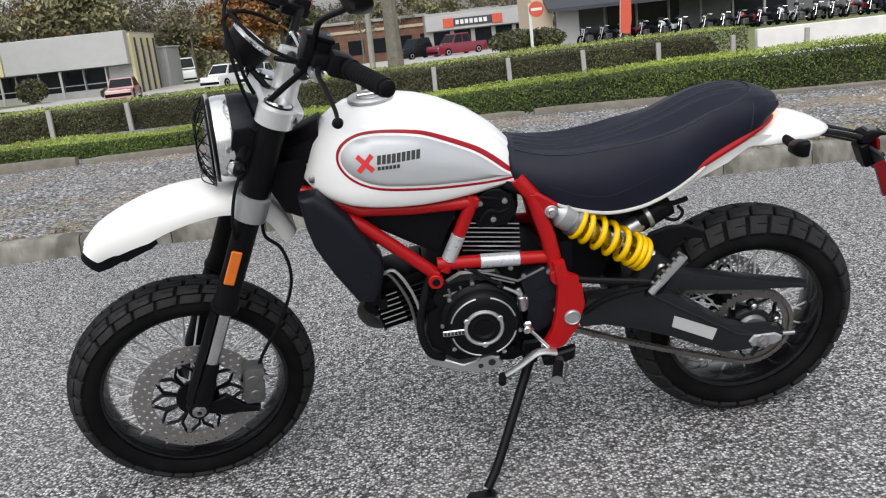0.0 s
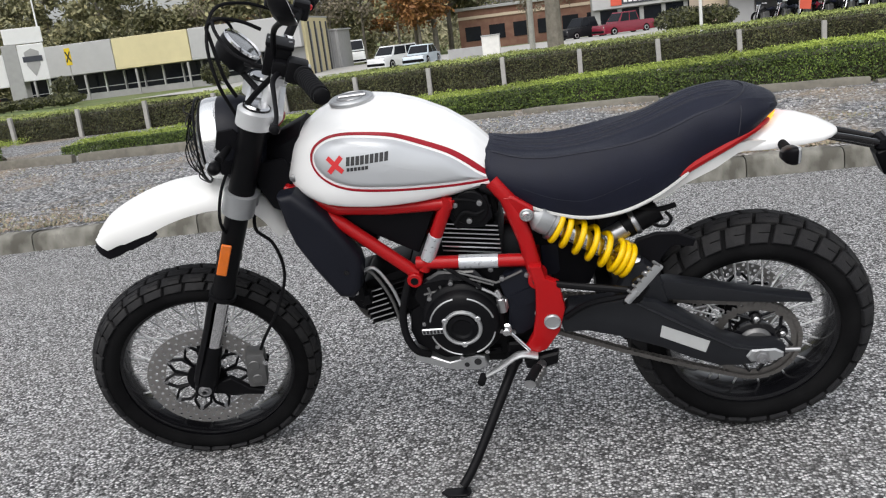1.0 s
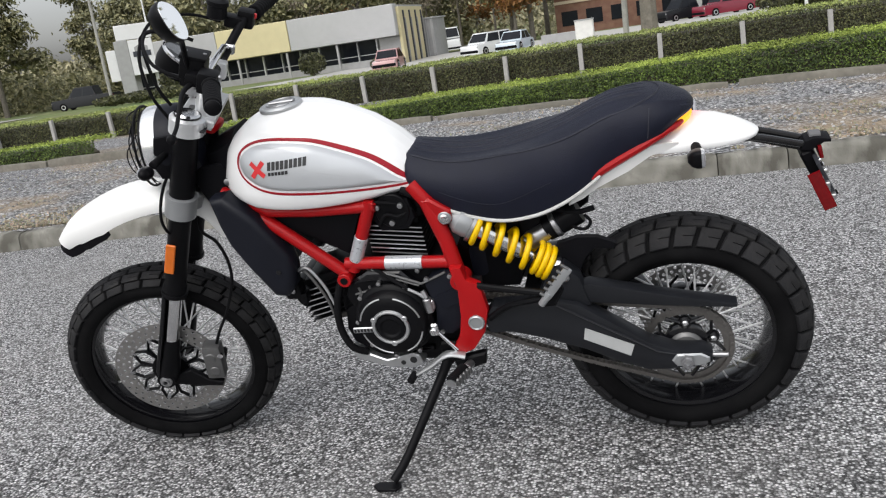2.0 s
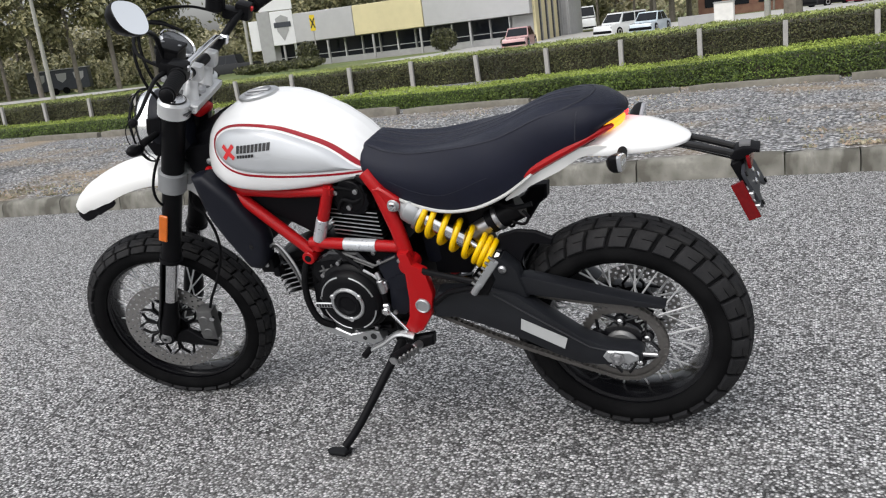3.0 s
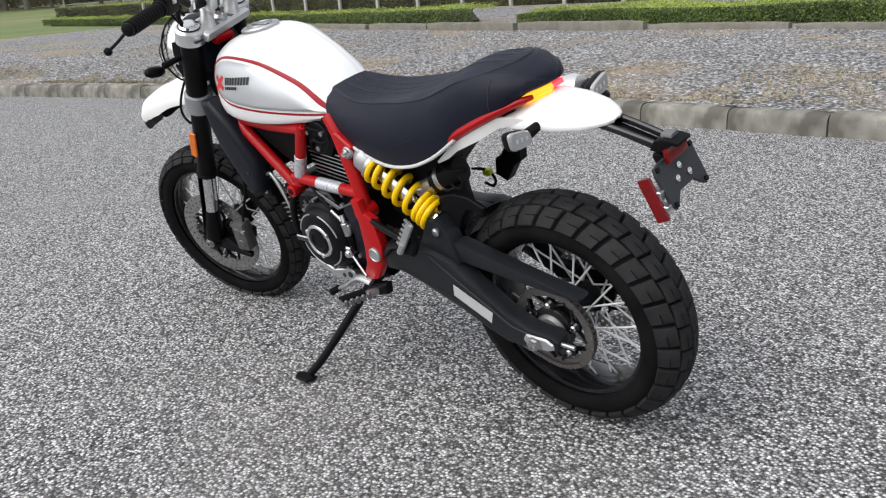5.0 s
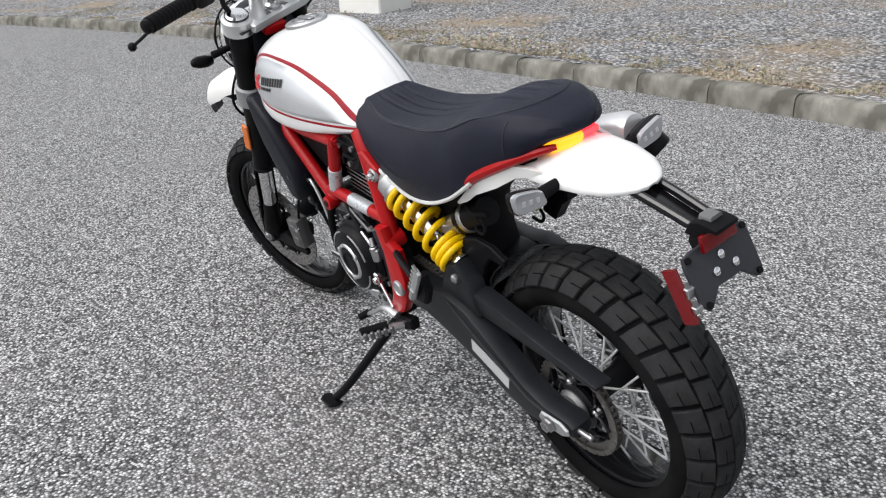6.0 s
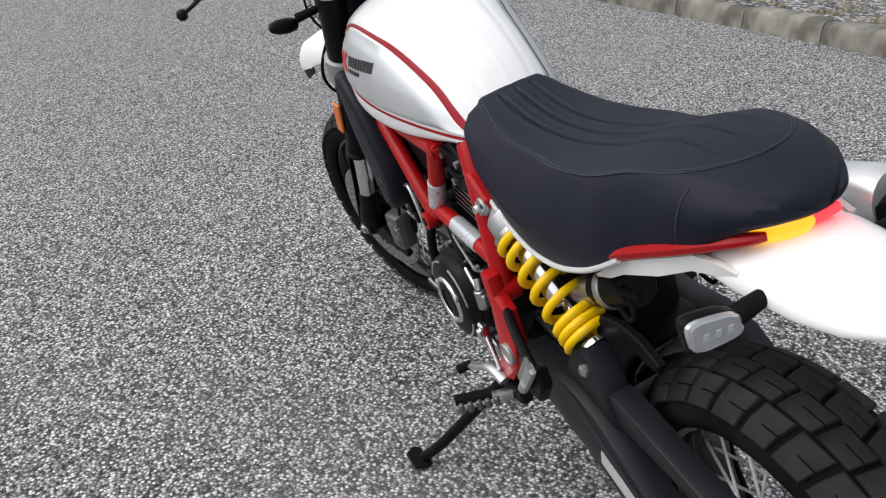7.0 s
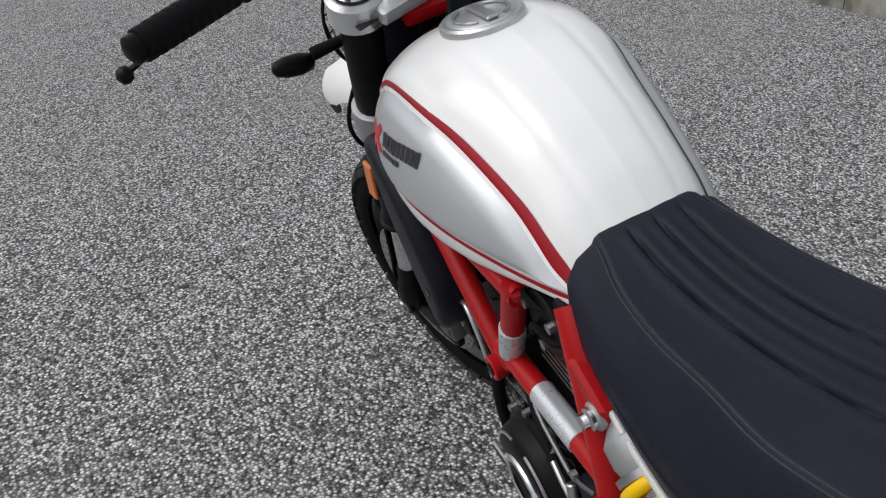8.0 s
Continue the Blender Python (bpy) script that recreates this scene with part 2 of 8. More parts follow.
FASCIA = pm("pale_grey_fascia", (0.43, 0.43, 0.435), 0.6, vary=0.08, scale=2, mixscale=0.4)
CREAM = pm("cream_wall", (0.62, 0.55, 0.33), 0.75, vary=0.08, scale=2, mixscale=0.4)
DARKGL = pm("dark_shop_glass", (0.012, 0.014, 0.018), 0.10, vary=0.3, scale=1.5, spec=0.18)
# wall panels' awning shade put into a darker grey; lamp cap shares it
SHADEGREY = pm("dark_grey_and_awning_shade", (0.13, 0.13, 0.135), 0.8, vary=0.12, scale=2)
HOLDER = pm("grey_black_plate_moulding", (0.028, 0.030, 0.036), 0.5, vary=0.2, scale=16, bump=0.1, bscale=300, spec=0.3)
GREYWALL = pm("grey_painted_wall", (0.36, 0.36, 0.36), 0.75, vary=0.1, scale=2)
STEELD = pm("dark_painted_steel", (0.045, 0.05, 0.065), 0.45, vary=0.2, scale=8)
WHITEWALL = pm("white_painted_block", (0.74, 0.73, 0.70), 0.7, vary=0.1, scale=5, bump=0.2, bscale=40)
BRICKF = pm("red_brick_wall", (0.17, 0.085, 0.06), 0.85, vary=0.25, scale=5, second=(0.21, 0.115, 0.08), mixscale=1.2)
BEIGE = pm("beige_stucco", (0.56, 0.46, 0.35), 0.8, vary=0.1, scale=3)
CARW = pm("white_car_paint", (0.72, 0.73, 0.74), 0.2, vary=0.03, coat=0.8)
CARR = pm("red_car_paint", (0.20, 0.014, 0.032), 0.22, vary=0.05, coat=0.8)
CARP = pm("faded_red_car_paint", (0.50, 0.29, 0.285), 0.25, vary=0.05, coat=0.6)
CARB = pm("black_car_paint", (0.010, 0.011, 0.013), 0.3, vary=0.05, coat=0.15, spec=0.25)
CARS = pm("pale_blue_car_paint", (0.52, 0.60, 0.66), 0.22, vary=0.05, coat=0.8)
SIGNW = pm("white_sign_board", (0.75, 0.75, 0.76), 0.5, vary=0.04)
SIGNY = pm("yellow_sign_board", (0.75, 0.55, 0.02), 0.45, vary=0.05)
FLAGR = pm("red_feather_flag", (0.62, 0.10, 0.06), 0.7, vary=0.1)
ROADM = pm("far_road_asphalt", (0.42, 0.41, 0.39), 0.9, vary=0.12, scale=2)

# ---------- geometry helpers ----------
class Shape:
    """Vertices and faces gathered for one mesh."""

    def __init__(self):
        self.v, self.f = [], []

    def add(self, verts, faces, m=None):
        k = len(self.v)
        self.v += [tuple(m @ Vector(p)) for p in verts] if m else [tuple(p) for p in verts]
        self.f += [tuple(i + k for i in q) for q in faces]
        return self

    def bm(self, b, m=None):
        b.verts.ensure_lookup_table()
        b.verts.index_update()
        self.add([q.co[:] for q in b.verts], [[q.index for q in f.verts] for f in b.faces], m)
        b.free()
        return self

    def box(self, c, s, bevel=0.0, m=None, seg=1):
        b = bmesh.new()
        bmesh.ops.create_cube(b, size=1.0, matrix=Matrix.Translation(c) @ Matrix.Diagonal((*s, 1)))
        if bevel:
            bmesh.ops.bevel(b, geom=b.edges[:], offset=bevel, segments=seg, profile=0.6, affect="EDGES")
        return self.bm(b, m)

    def plate(self, pts, y0, y1, bevel=0.0, m=None, seg=1):
        """A flat outline in x and z, given thickness from y0 to y1."""
        b = bmesh.new()
        lo = [b.verts.new((x, y0, z)) for x, z in pts]
        hi = [b.verts.new((x, y1, z)) for x, z in pts]
        n = len(pts)
        b.faces.new(lo)
        b.faces.new(hi[::-1])
        for i in range(n):
            b.faces.new((lo[i], hi[i], hi[(i + 1) % n], lo[(i + 1) % n]))
        bmesh.ops.recalc_face_normals(b, faces=b.faces[:])
        if bevel:
            es = [e for e in b.edges if abs(e.verts[0].co.y - e.verts[1].co.y) < 1e-6]
            bmesh.ops.bevel(b, geom=es, offset=bevel, segments=seg, profile=0.6, affect="EDGES")
        return self.bm(b, m)

    def loft(self, rings, caps=True, closed=True, m=None):
        n = len(rings[0])
        verts = [p for r in rings for p in r]
        faces = []
        for a in range(len(rings) - 1):
            for i in range(n if closed else n - 1):
                j = (i + 1) % n
                faces.append((a * n + i, a * n + j, (a + 1) * n + j, (a + 1) * n + i))
        if caps and closed:
            faces.append(tuple(range(n))[::-1])
            faces.append(tuple(range((len(rings) - 1) * n, len(rings) * n)))
        return self.add(verts, faces, m)

    def tube(self, pts, r, seg=10, closed=False, m=None, smooth=0, flat=1.0):
        """A round bar along points; r: one radius, or one a point."""
        pts = [Vector(p) for p in pts]
        if smooth:
            pts, r = spline(pts, r, smooth, closed)
        rs = r if isinstance(r, (list, tuple)) else [r] * len(pts)
        n = len(pts)
        rings, up = [], None
        for i, p in enumerate(pts):
            a = pts[(i - 1) % n] if closed or i else p
            c = pts[(i + 1) % n] if closed or i < n - 1 else p
            d = (c - a).normalized()
            if up is None:
                up = Vector((0, 0, 1)) if abs(d.z) < 0.9 else Vector((1, 0, 0))
            side = d.cross(up).normalized()
            up = side.cross(d).normalized()
            k = 1.0
            if 0 < i < n - 1 or closed:
                e = (p - a).normalized().dot(d)
                k = 1 / max(e, 0.5)
            rings.append([p + (side * math.cos(t) * k + up * math.sin(t) * flat) * rs[i] for t in (2 * math.pi * j / seg for j in range(seg))])
        if closed:
            rings.append(rings[0])
        return self.loft(rings, caps=not closed, m=m)

    def lathe(self, prof, o=(0, 0, 0), axis=(0, 1, 0), seg=32, m=None, hole=False):
        """A turned shape: prof lists radius and place along the axis."""
        axis = Vector(axis).normalized()
        u = axis.orthogonal().normalized()
        w = axis.cross(u)
        o = Vector(o)
        rings = [[o + axis * a + (u * math.cos(t) + w * math.sin(t)) * max(r, 1e-4) for t in (2 * math.pi * j / seg for j in range(seg))] for r, a in prof]
        return self.loft(rings, caps=not hole and prof[0] != prof[-1], m=m)

    def cyl(self, p0, p1, r0, r1=None, seg=16, m=None):
        d = Vector(p1) - Vector(p0)
        r1 = r0 if r1 is None else r1
        c = min(0.002, 0.25 * min(r0, r1), 0.2 * d.length)
        return self.lathe([(r0 - c, 0), (r0, c), (r1, d.length - c), (r1 - c, d.length)], p0, d, seg, m)


def spline(pts, r, k, closed=False):
    rs = r if isinstance(r, (list, tuple)) else [r] * len(pts)
    out, orr, n = [], [], len(pts)
    for i in range(n if closed else n - 1):
        p = [pts[(i + j) % n] if closed else pts[min(max(i + j, 0), n - 1)] for j in (-1, 0, 1, 2)]
        for s in range(k):
            t = s / k
            out.append(0.5 * (2 * p[1] + (p[2] - p[0]) * t + (2 * p[0] - 5 * p[1] + 4 * p[2] - p[3]) * t * t + (3 * p[1] - p[0] - 3 * p[2] + p[3]) * t**3))
            orr.append(rs[i] * (1 - t) + rs[(i + 1) % n] * t)
    if not closed:
        out.append(pts[-1])
        orr.append(rs[-1])
    return out, orr


def mesh_of(name, shape, material, angle=35):
    me = bpy.data.meshes.new(name)
    me.from_pydata(shape.v, [], shape.f)
    me.materials.append(material)
    b = bmesh.new()
    b.from_mesh(me)
    bmesh.ops.recalc_face_normals(b, faces=b.faces[:])
    b.to_mesh(me)
    b.free()
    if angle:
        me.shade_smooth()
        me.set_sharp_from_angle(angle=radians(angle))
    return me


def quick_mesh(name, verts, faces, material):
    me = bpy.data.meshes.new(name)
    me.from_pydata(verts, [], faces)
    me.materials.append(material)
    return me


def part(name, shape, material, parent, label="", angle=35):
    ob = new(name, mesh_of(name, shape, material, angle))
    ob.parent = parent
    return tagged(ob, label)


def piece(name, mesh, parent, m):
    ob = new(name, mesh)
    ob.parent = parent
    ob.matrix_basis = m
    return ob


def thing(name, label, category, m=None, group="", kind=""):
    ob = new(name)
    ob.empty_display_size = 0.2
    if m:
        ob.matrix_basis = m
    return tagged(ob, label, category, group, kind)


def single(name, shape, material, label, category, m=None, group="", kind="", angle=35):
    ob = new(name, mesh_of(name, shape, material, angle))
    if m:
        ob.matrix_basis = m
    return tagged(ob, label, category, group, kind)


def S():
    return Shape()


def lerp(table, x):
    """Linear reading of a table of (x, value) rows."""
    return float(np.interp(x, [a for a, _ in table], [b for _, b in table]))

# ---------- ground, kerb, gravel, hedges ----------
def kerb_y(x):
    return 3.34 + 0.02 * x - 0.0135 * x * x if x < 0 else 3.34 + 0.11 * (1 - math.exp(-x / 1.2))


def land(x, y):
    """Height of the planted ground beyond the kerb and of the fields behind it."""
    dip = 0.40 * math.exp(-((x + 14) / 10) ** 2 - ((y - 58) / 14) ** 2)
    return 0.11 - dip - 0.015 * (min(max(y, 3.5), 180.0) - 3.5) + 0.015 * noise.noise((x * 0.22, y * 0.22, 0))


def sheet(name, xs, ys, height, material, label, category, kind="structure"):
    nx = len(xs)
    verts = [(x, y, height(x, y)) for y in ys for x in xs]
    faces = [(j * nx + i, j * nx + i + 1, (j + 1) * nx + i + 1, (j + 1) * nx + i) for j in range(len(ys) - 1) for i in range(nx - 1)]
    ob = new(name, quick_mesh(name, verts, faces, material))
    ob.data.shade_smooth()
    return tagged(ob, label, category, kind=kind)


def ground_z(x, y):
    k = kerb_y(max(min(x, 40), -22)) + 0.35
    return -0.06 if y < k else land(x, y) - 0.03


far = [-2500, -900, -400, -200, -120, -80, -60, -45, -35, -28, -24]
xs = far + [-22 + 0.75 * i for i in range(60)] + [24, 28, 35, 45, 60, 80, 120, 200, 400, 900, 2500]
ys = [-2500, -900, -300, -100, -40, -20, -14, -10, -7, -5, -3, -1.5, 0, 1, 1.6, 2.2, 2.8, 3.2, 3.6, 3.9, 4.2, 4.6, 5, 6, 7, 8, 9, 10, 11, 12, 13.5, 15, 17, 20, 25, 30, 40, 55, 75, 100, 140, 180, 400, 1000, 2500]
sheet("ground", xs, ys, ground_z, GRASS, "mown winter grass and earth around the lot", "ground")

# parking lot of chip-seal asphalt, up to the kerb line
axs = [-22 + 0.5 * i for i in range(125)]
rows_ = [-60, -30, -15, -8, -4, -2, -1, 0, 1]
verts, faces = [], []
for x in axs:
    edge = kerb_y(x) + 0.02
    for y in rows_:
        verts.append((x, min(y, edge), -0.006))
    verts.append((x, edge, -0.006))
n = len(rows_) + 1
for i in range(len(axs) - 1):
    for j in range(n - 1):
        faces.append((i * n + j, (i + 1) * n + j, (i + 1) * n + j + 1, i * n + j + 1))
tagged(new("parking_lot", quick_mesh("parking_lot", verts, faces, ASPHALT)), "grey speckled chip-seal asphalt parking lot", "pavement", kind="structure")

# gravel bed behind the kerb
gxs = [-22 + 0.4 * i for i in range(126)]
gt = [i / 14 for i in range(15)]
verts, faces = [], []
for x in gxs:
    y0, y1 = kerb_y(x) + 0.10, 15.5
    for t in gt:
        y = y0 + (y1 - y0) * t
        verts.append((x, y, (0.125 if t == 0 else land(x, y) + 0.012 * noise.noise((x * 1.3, y * 1.3, 3)))))
n = len(gt)
for i in range(len(gxs) - 1):
    for j in range(n - 1):
        faces.append((i * n + j, (i + 1) * n + j, (i + 1) * n + j + 1, i * n + j + 1))
bed = new("gravel_bed", quick_mesh("gravel_bed", verts, faces, GRAVEL))
bed.data.shade_smooth()
tagged(bed, "grey and tan gravel bed with straw patches behind the kerb", "gravel", kind="structure")


def leaf_mass(name, count, place, size, material, seed):
    """Many small bent leaves; place gives a point and an outward way."""
    rng = random.Random(seed)
    verts, faces = [], []
    for _ in range(count):
        p, o = place(rng)
        s = size * rng.uniform(0.6, 1.3)
        d = Vector((rng.uniform(-1, 1), rng.uniform(-1, 1), rng.uniform(-1, 1))) + Vector(o) * 0.9
        d.normalize()
        a = d.orthogonal().normalized()
        a = (Matrix.Rotation(rng.uniform(0, 6.28), 3, d) @ a) * s
        b = d.cross(a.normalized()) * s * 0.5
        p = Vector(p)
        k = len(verts)
        verts += [p - a, p + b + d * s * 0.18, p + a, p - b + d * s * 0.18]
        faces.append((k, k + 1, k + 2, k + 3))
    return quick_mesh(name, [v[:] for v in verts], faces, material)


def hedge(name, x0, x1, line, depth, height, label, mat, top_mat, per, seed, leaf=0.034):
    """A clipped hedge along x: a dark twiggy core with leaves over it."""
    th = thing(name, label, "hedge")
    core = S()
    rings = []
    n = max(4, int((x1 - x0) / 0.4))
    for i in range(n + 1):
        x = x0 + 0.3 + (x1 - x0 - 0.6) * i / n
        y, h = line(x), height(x)
        e = 0.30 if i in (0, n) else 0.90
        z = land(x, y) - 0.05
        rings.append([(x, y + depth * (0.5 - 0.48 * e), z), (x, y + depth * (0.5 - 0.46 * e), z + h * e), (x, y + depth * (0.5 + 0.46 * e), z + h * e), (x, y + depth * (0.5 + 0.48 * e), z)])
    part("hedge_core", core.loft(rings), TWIG, th, "dark twigs inside the hedge", angle=0)
    length = x1 - x0

    def wob(x, z):
        return 0.07 * noise.noise((x * 0.9, z * 2.5, seed)) + 0.05 * noise.noise((x * 3.2, z * 5.0, seed + 5))

    def front(rng):
        x = rng.uniform(x0, x1)
        y, h = line(x), height(x)
        z = rng.random() ** 0.8 * h
        return (x, y + wob(x, z) + rng.uniform(-0.02, 0.05), land(x, y) + z), (0, -1, 0.5)

    def top(rng):
        x = rng.uniform(x0, x1)
        y, h = line(x), height(x)
        q = rng.random()
        return (x, y + depth * q, land(x, y) + h + wob(x, q * 2) * 0.8 + rng.uniform(-0.03, 0.02)), (0, -0.2, 1)

    # mat carries the face's shade, top_mat the light on the top
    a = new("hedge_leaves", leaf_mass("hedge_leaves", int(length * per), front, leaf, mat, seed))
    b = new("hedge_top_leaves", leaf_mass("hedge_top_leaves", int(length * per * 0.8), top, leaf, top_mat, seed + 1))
    for o, l in ((a, "hedge face leaves in a shaded tone"), (b, "hedge top leaves in a lit tone")):
        o.parent = th
        tagged(o, l, kind="stuff")
    return th


def line_two(x):
    return lerp([(-30, 10.6), (-14, 9.95), (-10, 9.4), (-6, 9.35), (-3.5, 9.0), (-1, 9.1), (0.5, 8.95), (1.7, 8.45), (3.3, 7.9), (5, 7.3), (16, 6.4)], x)


def line_one(x):
    return 14.4 + (0.09 * (x + 3) if x < -3 else 0) * 0.6


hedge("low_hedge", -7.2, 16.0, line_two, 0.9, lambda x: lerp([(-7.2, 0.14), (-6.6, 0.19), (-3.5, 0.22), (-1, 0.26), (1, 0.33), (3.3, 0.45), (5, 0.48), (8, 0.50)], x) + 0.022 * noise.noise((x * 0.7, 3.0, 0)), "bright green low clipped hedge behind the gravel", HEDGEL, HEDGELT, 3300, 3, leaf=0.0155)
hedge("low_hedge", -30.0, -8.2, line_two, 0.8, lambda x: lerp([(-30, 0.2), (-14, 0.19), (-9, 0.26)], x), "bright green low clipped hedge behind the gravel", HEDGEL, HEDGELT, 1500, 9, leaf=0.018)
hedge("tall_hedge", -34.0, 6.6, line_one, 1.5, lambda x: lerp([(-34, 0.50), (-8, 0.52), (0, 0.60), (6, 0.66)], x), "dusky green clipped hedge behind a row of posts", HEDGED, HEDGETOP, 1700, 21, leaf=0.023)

post = S().box((0, 0, 0.27), (0.085, 0.075, 0.62), 0.008)
first = single("fence_post", post, POSTW, "grey weathered post in front of the hedge", "post", pose(-0.98, line_one(-1) - 0.06, land(-1, 14.3)), "hedge posts")
for k in range(-18, 7):
    if k:
        x = -0.98 + 1.45 * k
        copy_thing(first, pose(x, line_one(x) - 0.06, land(x, 14.3) - 0.03 + 0.02 * math.sin(k * 7.1), 1.5 * math.sin(k * 3.3), 1.5 * math.cos(k * 5.1), 4 * math.sin(k)))

# timber edging along the low hedge: squared, weathered beams laid end to end
def edging_y(x):
    return lerp([(-12.5, 9.0), (-8.2, 8.40), (-6.0, 8.32), (-2.0, 8.36), (1.4, 8.15), (2.3, 7.82), (3.5, 7.60), (6.0, 6.95)], x)


for k, (xa, xb, tall) in enumerate(((-12.2, -10.1, 0.09), (-10.0, -8.3, 0.10), (-8.22, -6.36, 0.12), (-6.28, -4.2, 0.12), (-4.1, -2.3, 0.08), (-2.2, -0.4, 0.07), (-0.3, 1.3, 0.07), (1.42, 3.45, 0.09), (3.52, 5.4, 0.05))):
    log = S()
    rings = []
    for i in range(9):
        x = xa + (xb - xa) * i / 8
        y, z = edging_y(x) + 0.02 * math.sin(k * 2.3), land(x, edging_y(x)) - 0.03
        h = tall + 0.03 + 0.008 * noise.noise((x * 2.3, 1.0, k)) - (0.012 if i in (0, 8) else 0)
        w = 0.055 + 0.006 * noise.noise((x * 3.1, 4.0, k))
        rings.append([(x, y - w, z), (x, y - w * 1.02, z + h * 0.80), (x, y - w * 0.78, z + h), (x, y + w * 0.8, z + h * 0.98), (x, y + w, z + h * 0.75), (x, y + w, z)])
    single("timber_edging", log.loft(rings), TIMBER, "grey weathered timber edging before the hedge", "timber edging", group="hedge edging")

# lamp post on a white base
lamp_base = thing("lamp_post", "dark steel lamp post on a white painted concrete base", "lamp post", pose(-8.15, 4.45, 0.03, 0, 0, 22))
part("base_block", S().box((0, 0, 0.20), (0.68, 0.68, 0.50), 0.02), WHITEWALL, lamp_base, "white painted concrete base")
part("base_plate", S().box((0, 0, 0.465), (0.42, 0.42, 0.04), 0.01), STEELD, lamp_base)
part("pole", S().loft([[(sx * w, sy * w, z) for sx, sy in ((-1, -1), (1, -1), (1, 1), (-1, 1))] for z, w in ((0.47, 0.105), (3.0, 0.095), (7.5, 0.075))]), STEELD, lamp_base, "dark blue-grey square pole")
part("hand_hole_cover", S().box((0.02, -0.108, 1.0), (0.09, 0.01, 0.16), 0.004), GREYWALL, lamp_base)
part("lamp_head", S().box((0, -0.5, 7.5), (0.4, 0.9, 0.16), 0.03), STEELD, lamp_base)

# ---------- motorcycle ----------
bike = thing("motorcycle", "white and red scrambler motorcycle leaning on its side stand", "motorcycle", pose(0, 0.0659, -0.006, 12, 0, 1.24))

RAKE, STEER = 24.0, 13.0
HEAD = Matrix.Translation((-0.491, 0, 0.861)) @ Matrix.Rotation(radians(RAKE), 4, "Y")
FK = HEAD @ Matrix.Rotation(radians(STEER), 4, "Z")
FW = (-0.028, 0.0, -0.614)
RW = (0.747, 0.0, 0.317)


def wheel(name, m, radius, width, rim_r, blocks, rows, skew):
    """A wire-spoked wheel about the y axis of m: tyre with knobs, rim, hub and spokes."""
    sh = S()
    prof = []
    for k in range(19):
        a = radians(-68 + 136 * k / 18)
        prof.append((radius - 0.012 - width * 0.92 + width * 0.92 * math.cos(a), width * math.sin(a)))
    ri, ro_ = rim_r - 0.003, prof[-1][0]
    flank = [(ri + (ro_ - ri) * f, width * k) for f, k in ((0.78, 0.955), (0.58, 0.955), (0.40, 0.93), (0.22, 0.885), (0.10, 0.835), (0.04, 0.82), (0.0, 0.76))]
    prof = [(r, -y) for r, y in flank[::-1]] + prof + flank
    sh.lathe(prof, (0, 0, 0), (0, 1, 0), 72, m, hole=True)
    tyre = part(name + "_tyre", sh, TYRE, bike, "black knobbly dual-sport tyre")
    # tread blocks
    core, h = radius - 0.009 - width * 0.92, width * 0.92
    for row, (a0, a1, wide, gap) in enumerate(rows):
        cb, meshes = 360 / blocks, []
        for variant in range(2):
            b = S()
            ang = (wide / 2 - variant * 0.03 * wide)
            mid = (a0 + a1) / 2
            slit = [(mid - 0.7, -1), (mid - 0.7, 0.15), (mid + 0.7, 0.15), (mid + 0.7, -1)] if abs(mid) < 45 else [(mid, -1)]
            rings = []
            for lift, tighten in ((-0.006, 1.0), (0.0045, 0.99), (0.0068, 0.955), (0.0080, 0.885)):
                ring = []
                for a, t in [(a0, 1), (a0, -1)] + slit + [(a1, -1), (a1, 1), (mid, 1)]:
                    aa = radians(mid + (a - mid) * tighten)
                    rr = core + (h + lift) * math.cos(aa)
                    yy = (width + lift) * math.sin(aa)
                    th = radians(t * (tighten if abs(t) == 1 else 1) * ang * cb + skew * abs(aa))
                    ring.append((rr * math.cos(th), yy, rr * math.sin(th)))
                rings.append(ring)
            b.loft(rings)
            meshes.append(mesh_of(name + "_block", b, TREAD, 42))
        for i in range(blocks):
            th = 360 * (i + gap) / blocks
            piece("tread_block", meshes[i % 2], tyre, m @ Matrix.Rotation(radians(th), 4, "Y"))
    # rim: a channel with rolled edges
    w2 = width * 0.66
    sh = S()
    sh.lathe([(rim_r - 0.019, -w2 * 0.45), (rim_r - 0.012, -w2 * 0.8), (rim_r + 0.006, -w2 * 0.88), (rim_r + 0.009, -w2), (rim_r + 0.001, -w2 * 1.06), (rim_r - 0.012, -w2 * 0.98), (rim_r - 0.018, -w2 * 0.72), (rim_r - 0.023, -w2 * 0.3),
              (rim_r - 0.025, 0), (rim_r - 0.023, w2 * 0.3), (rim_r - 0.018, w2 * 0.72), (rim_r - 0.012, w2 * 0.98), (rim_r + 0.001, w2 * 1.06), (rim_r + 0.009, w2), (rim_r + 0.006, w2 * 0.88), (rim_r - 0.012, w2 * 0.8), (rim_r - 0.019, w2 * 0.45), (rim_r - 0.019, -w2 * 0.45)], (0, 0, 0), (0, 1, 0), 72, m)
    rim = part(name + "_rim", sh, GLOSSBLK, bike, "gloss black spoked wheel rim")
    sh = S().lathe([(0.018, -0.075), (0.034, -0.072), (0.045, -0.062), (0.047, -0.052), (0.036, -0.045), (0.028, -0.02), (0.028, 0.02), (0.036, 0.045), (0.047, 0.052), (0.045, 0.062), (0.034, 0.072), (0.018, 0.075)], (0, 0, 0), (0, 1, 0), 28, m)
    part(name + "_hub", sh, BLACK, bike, "black wheel hub")
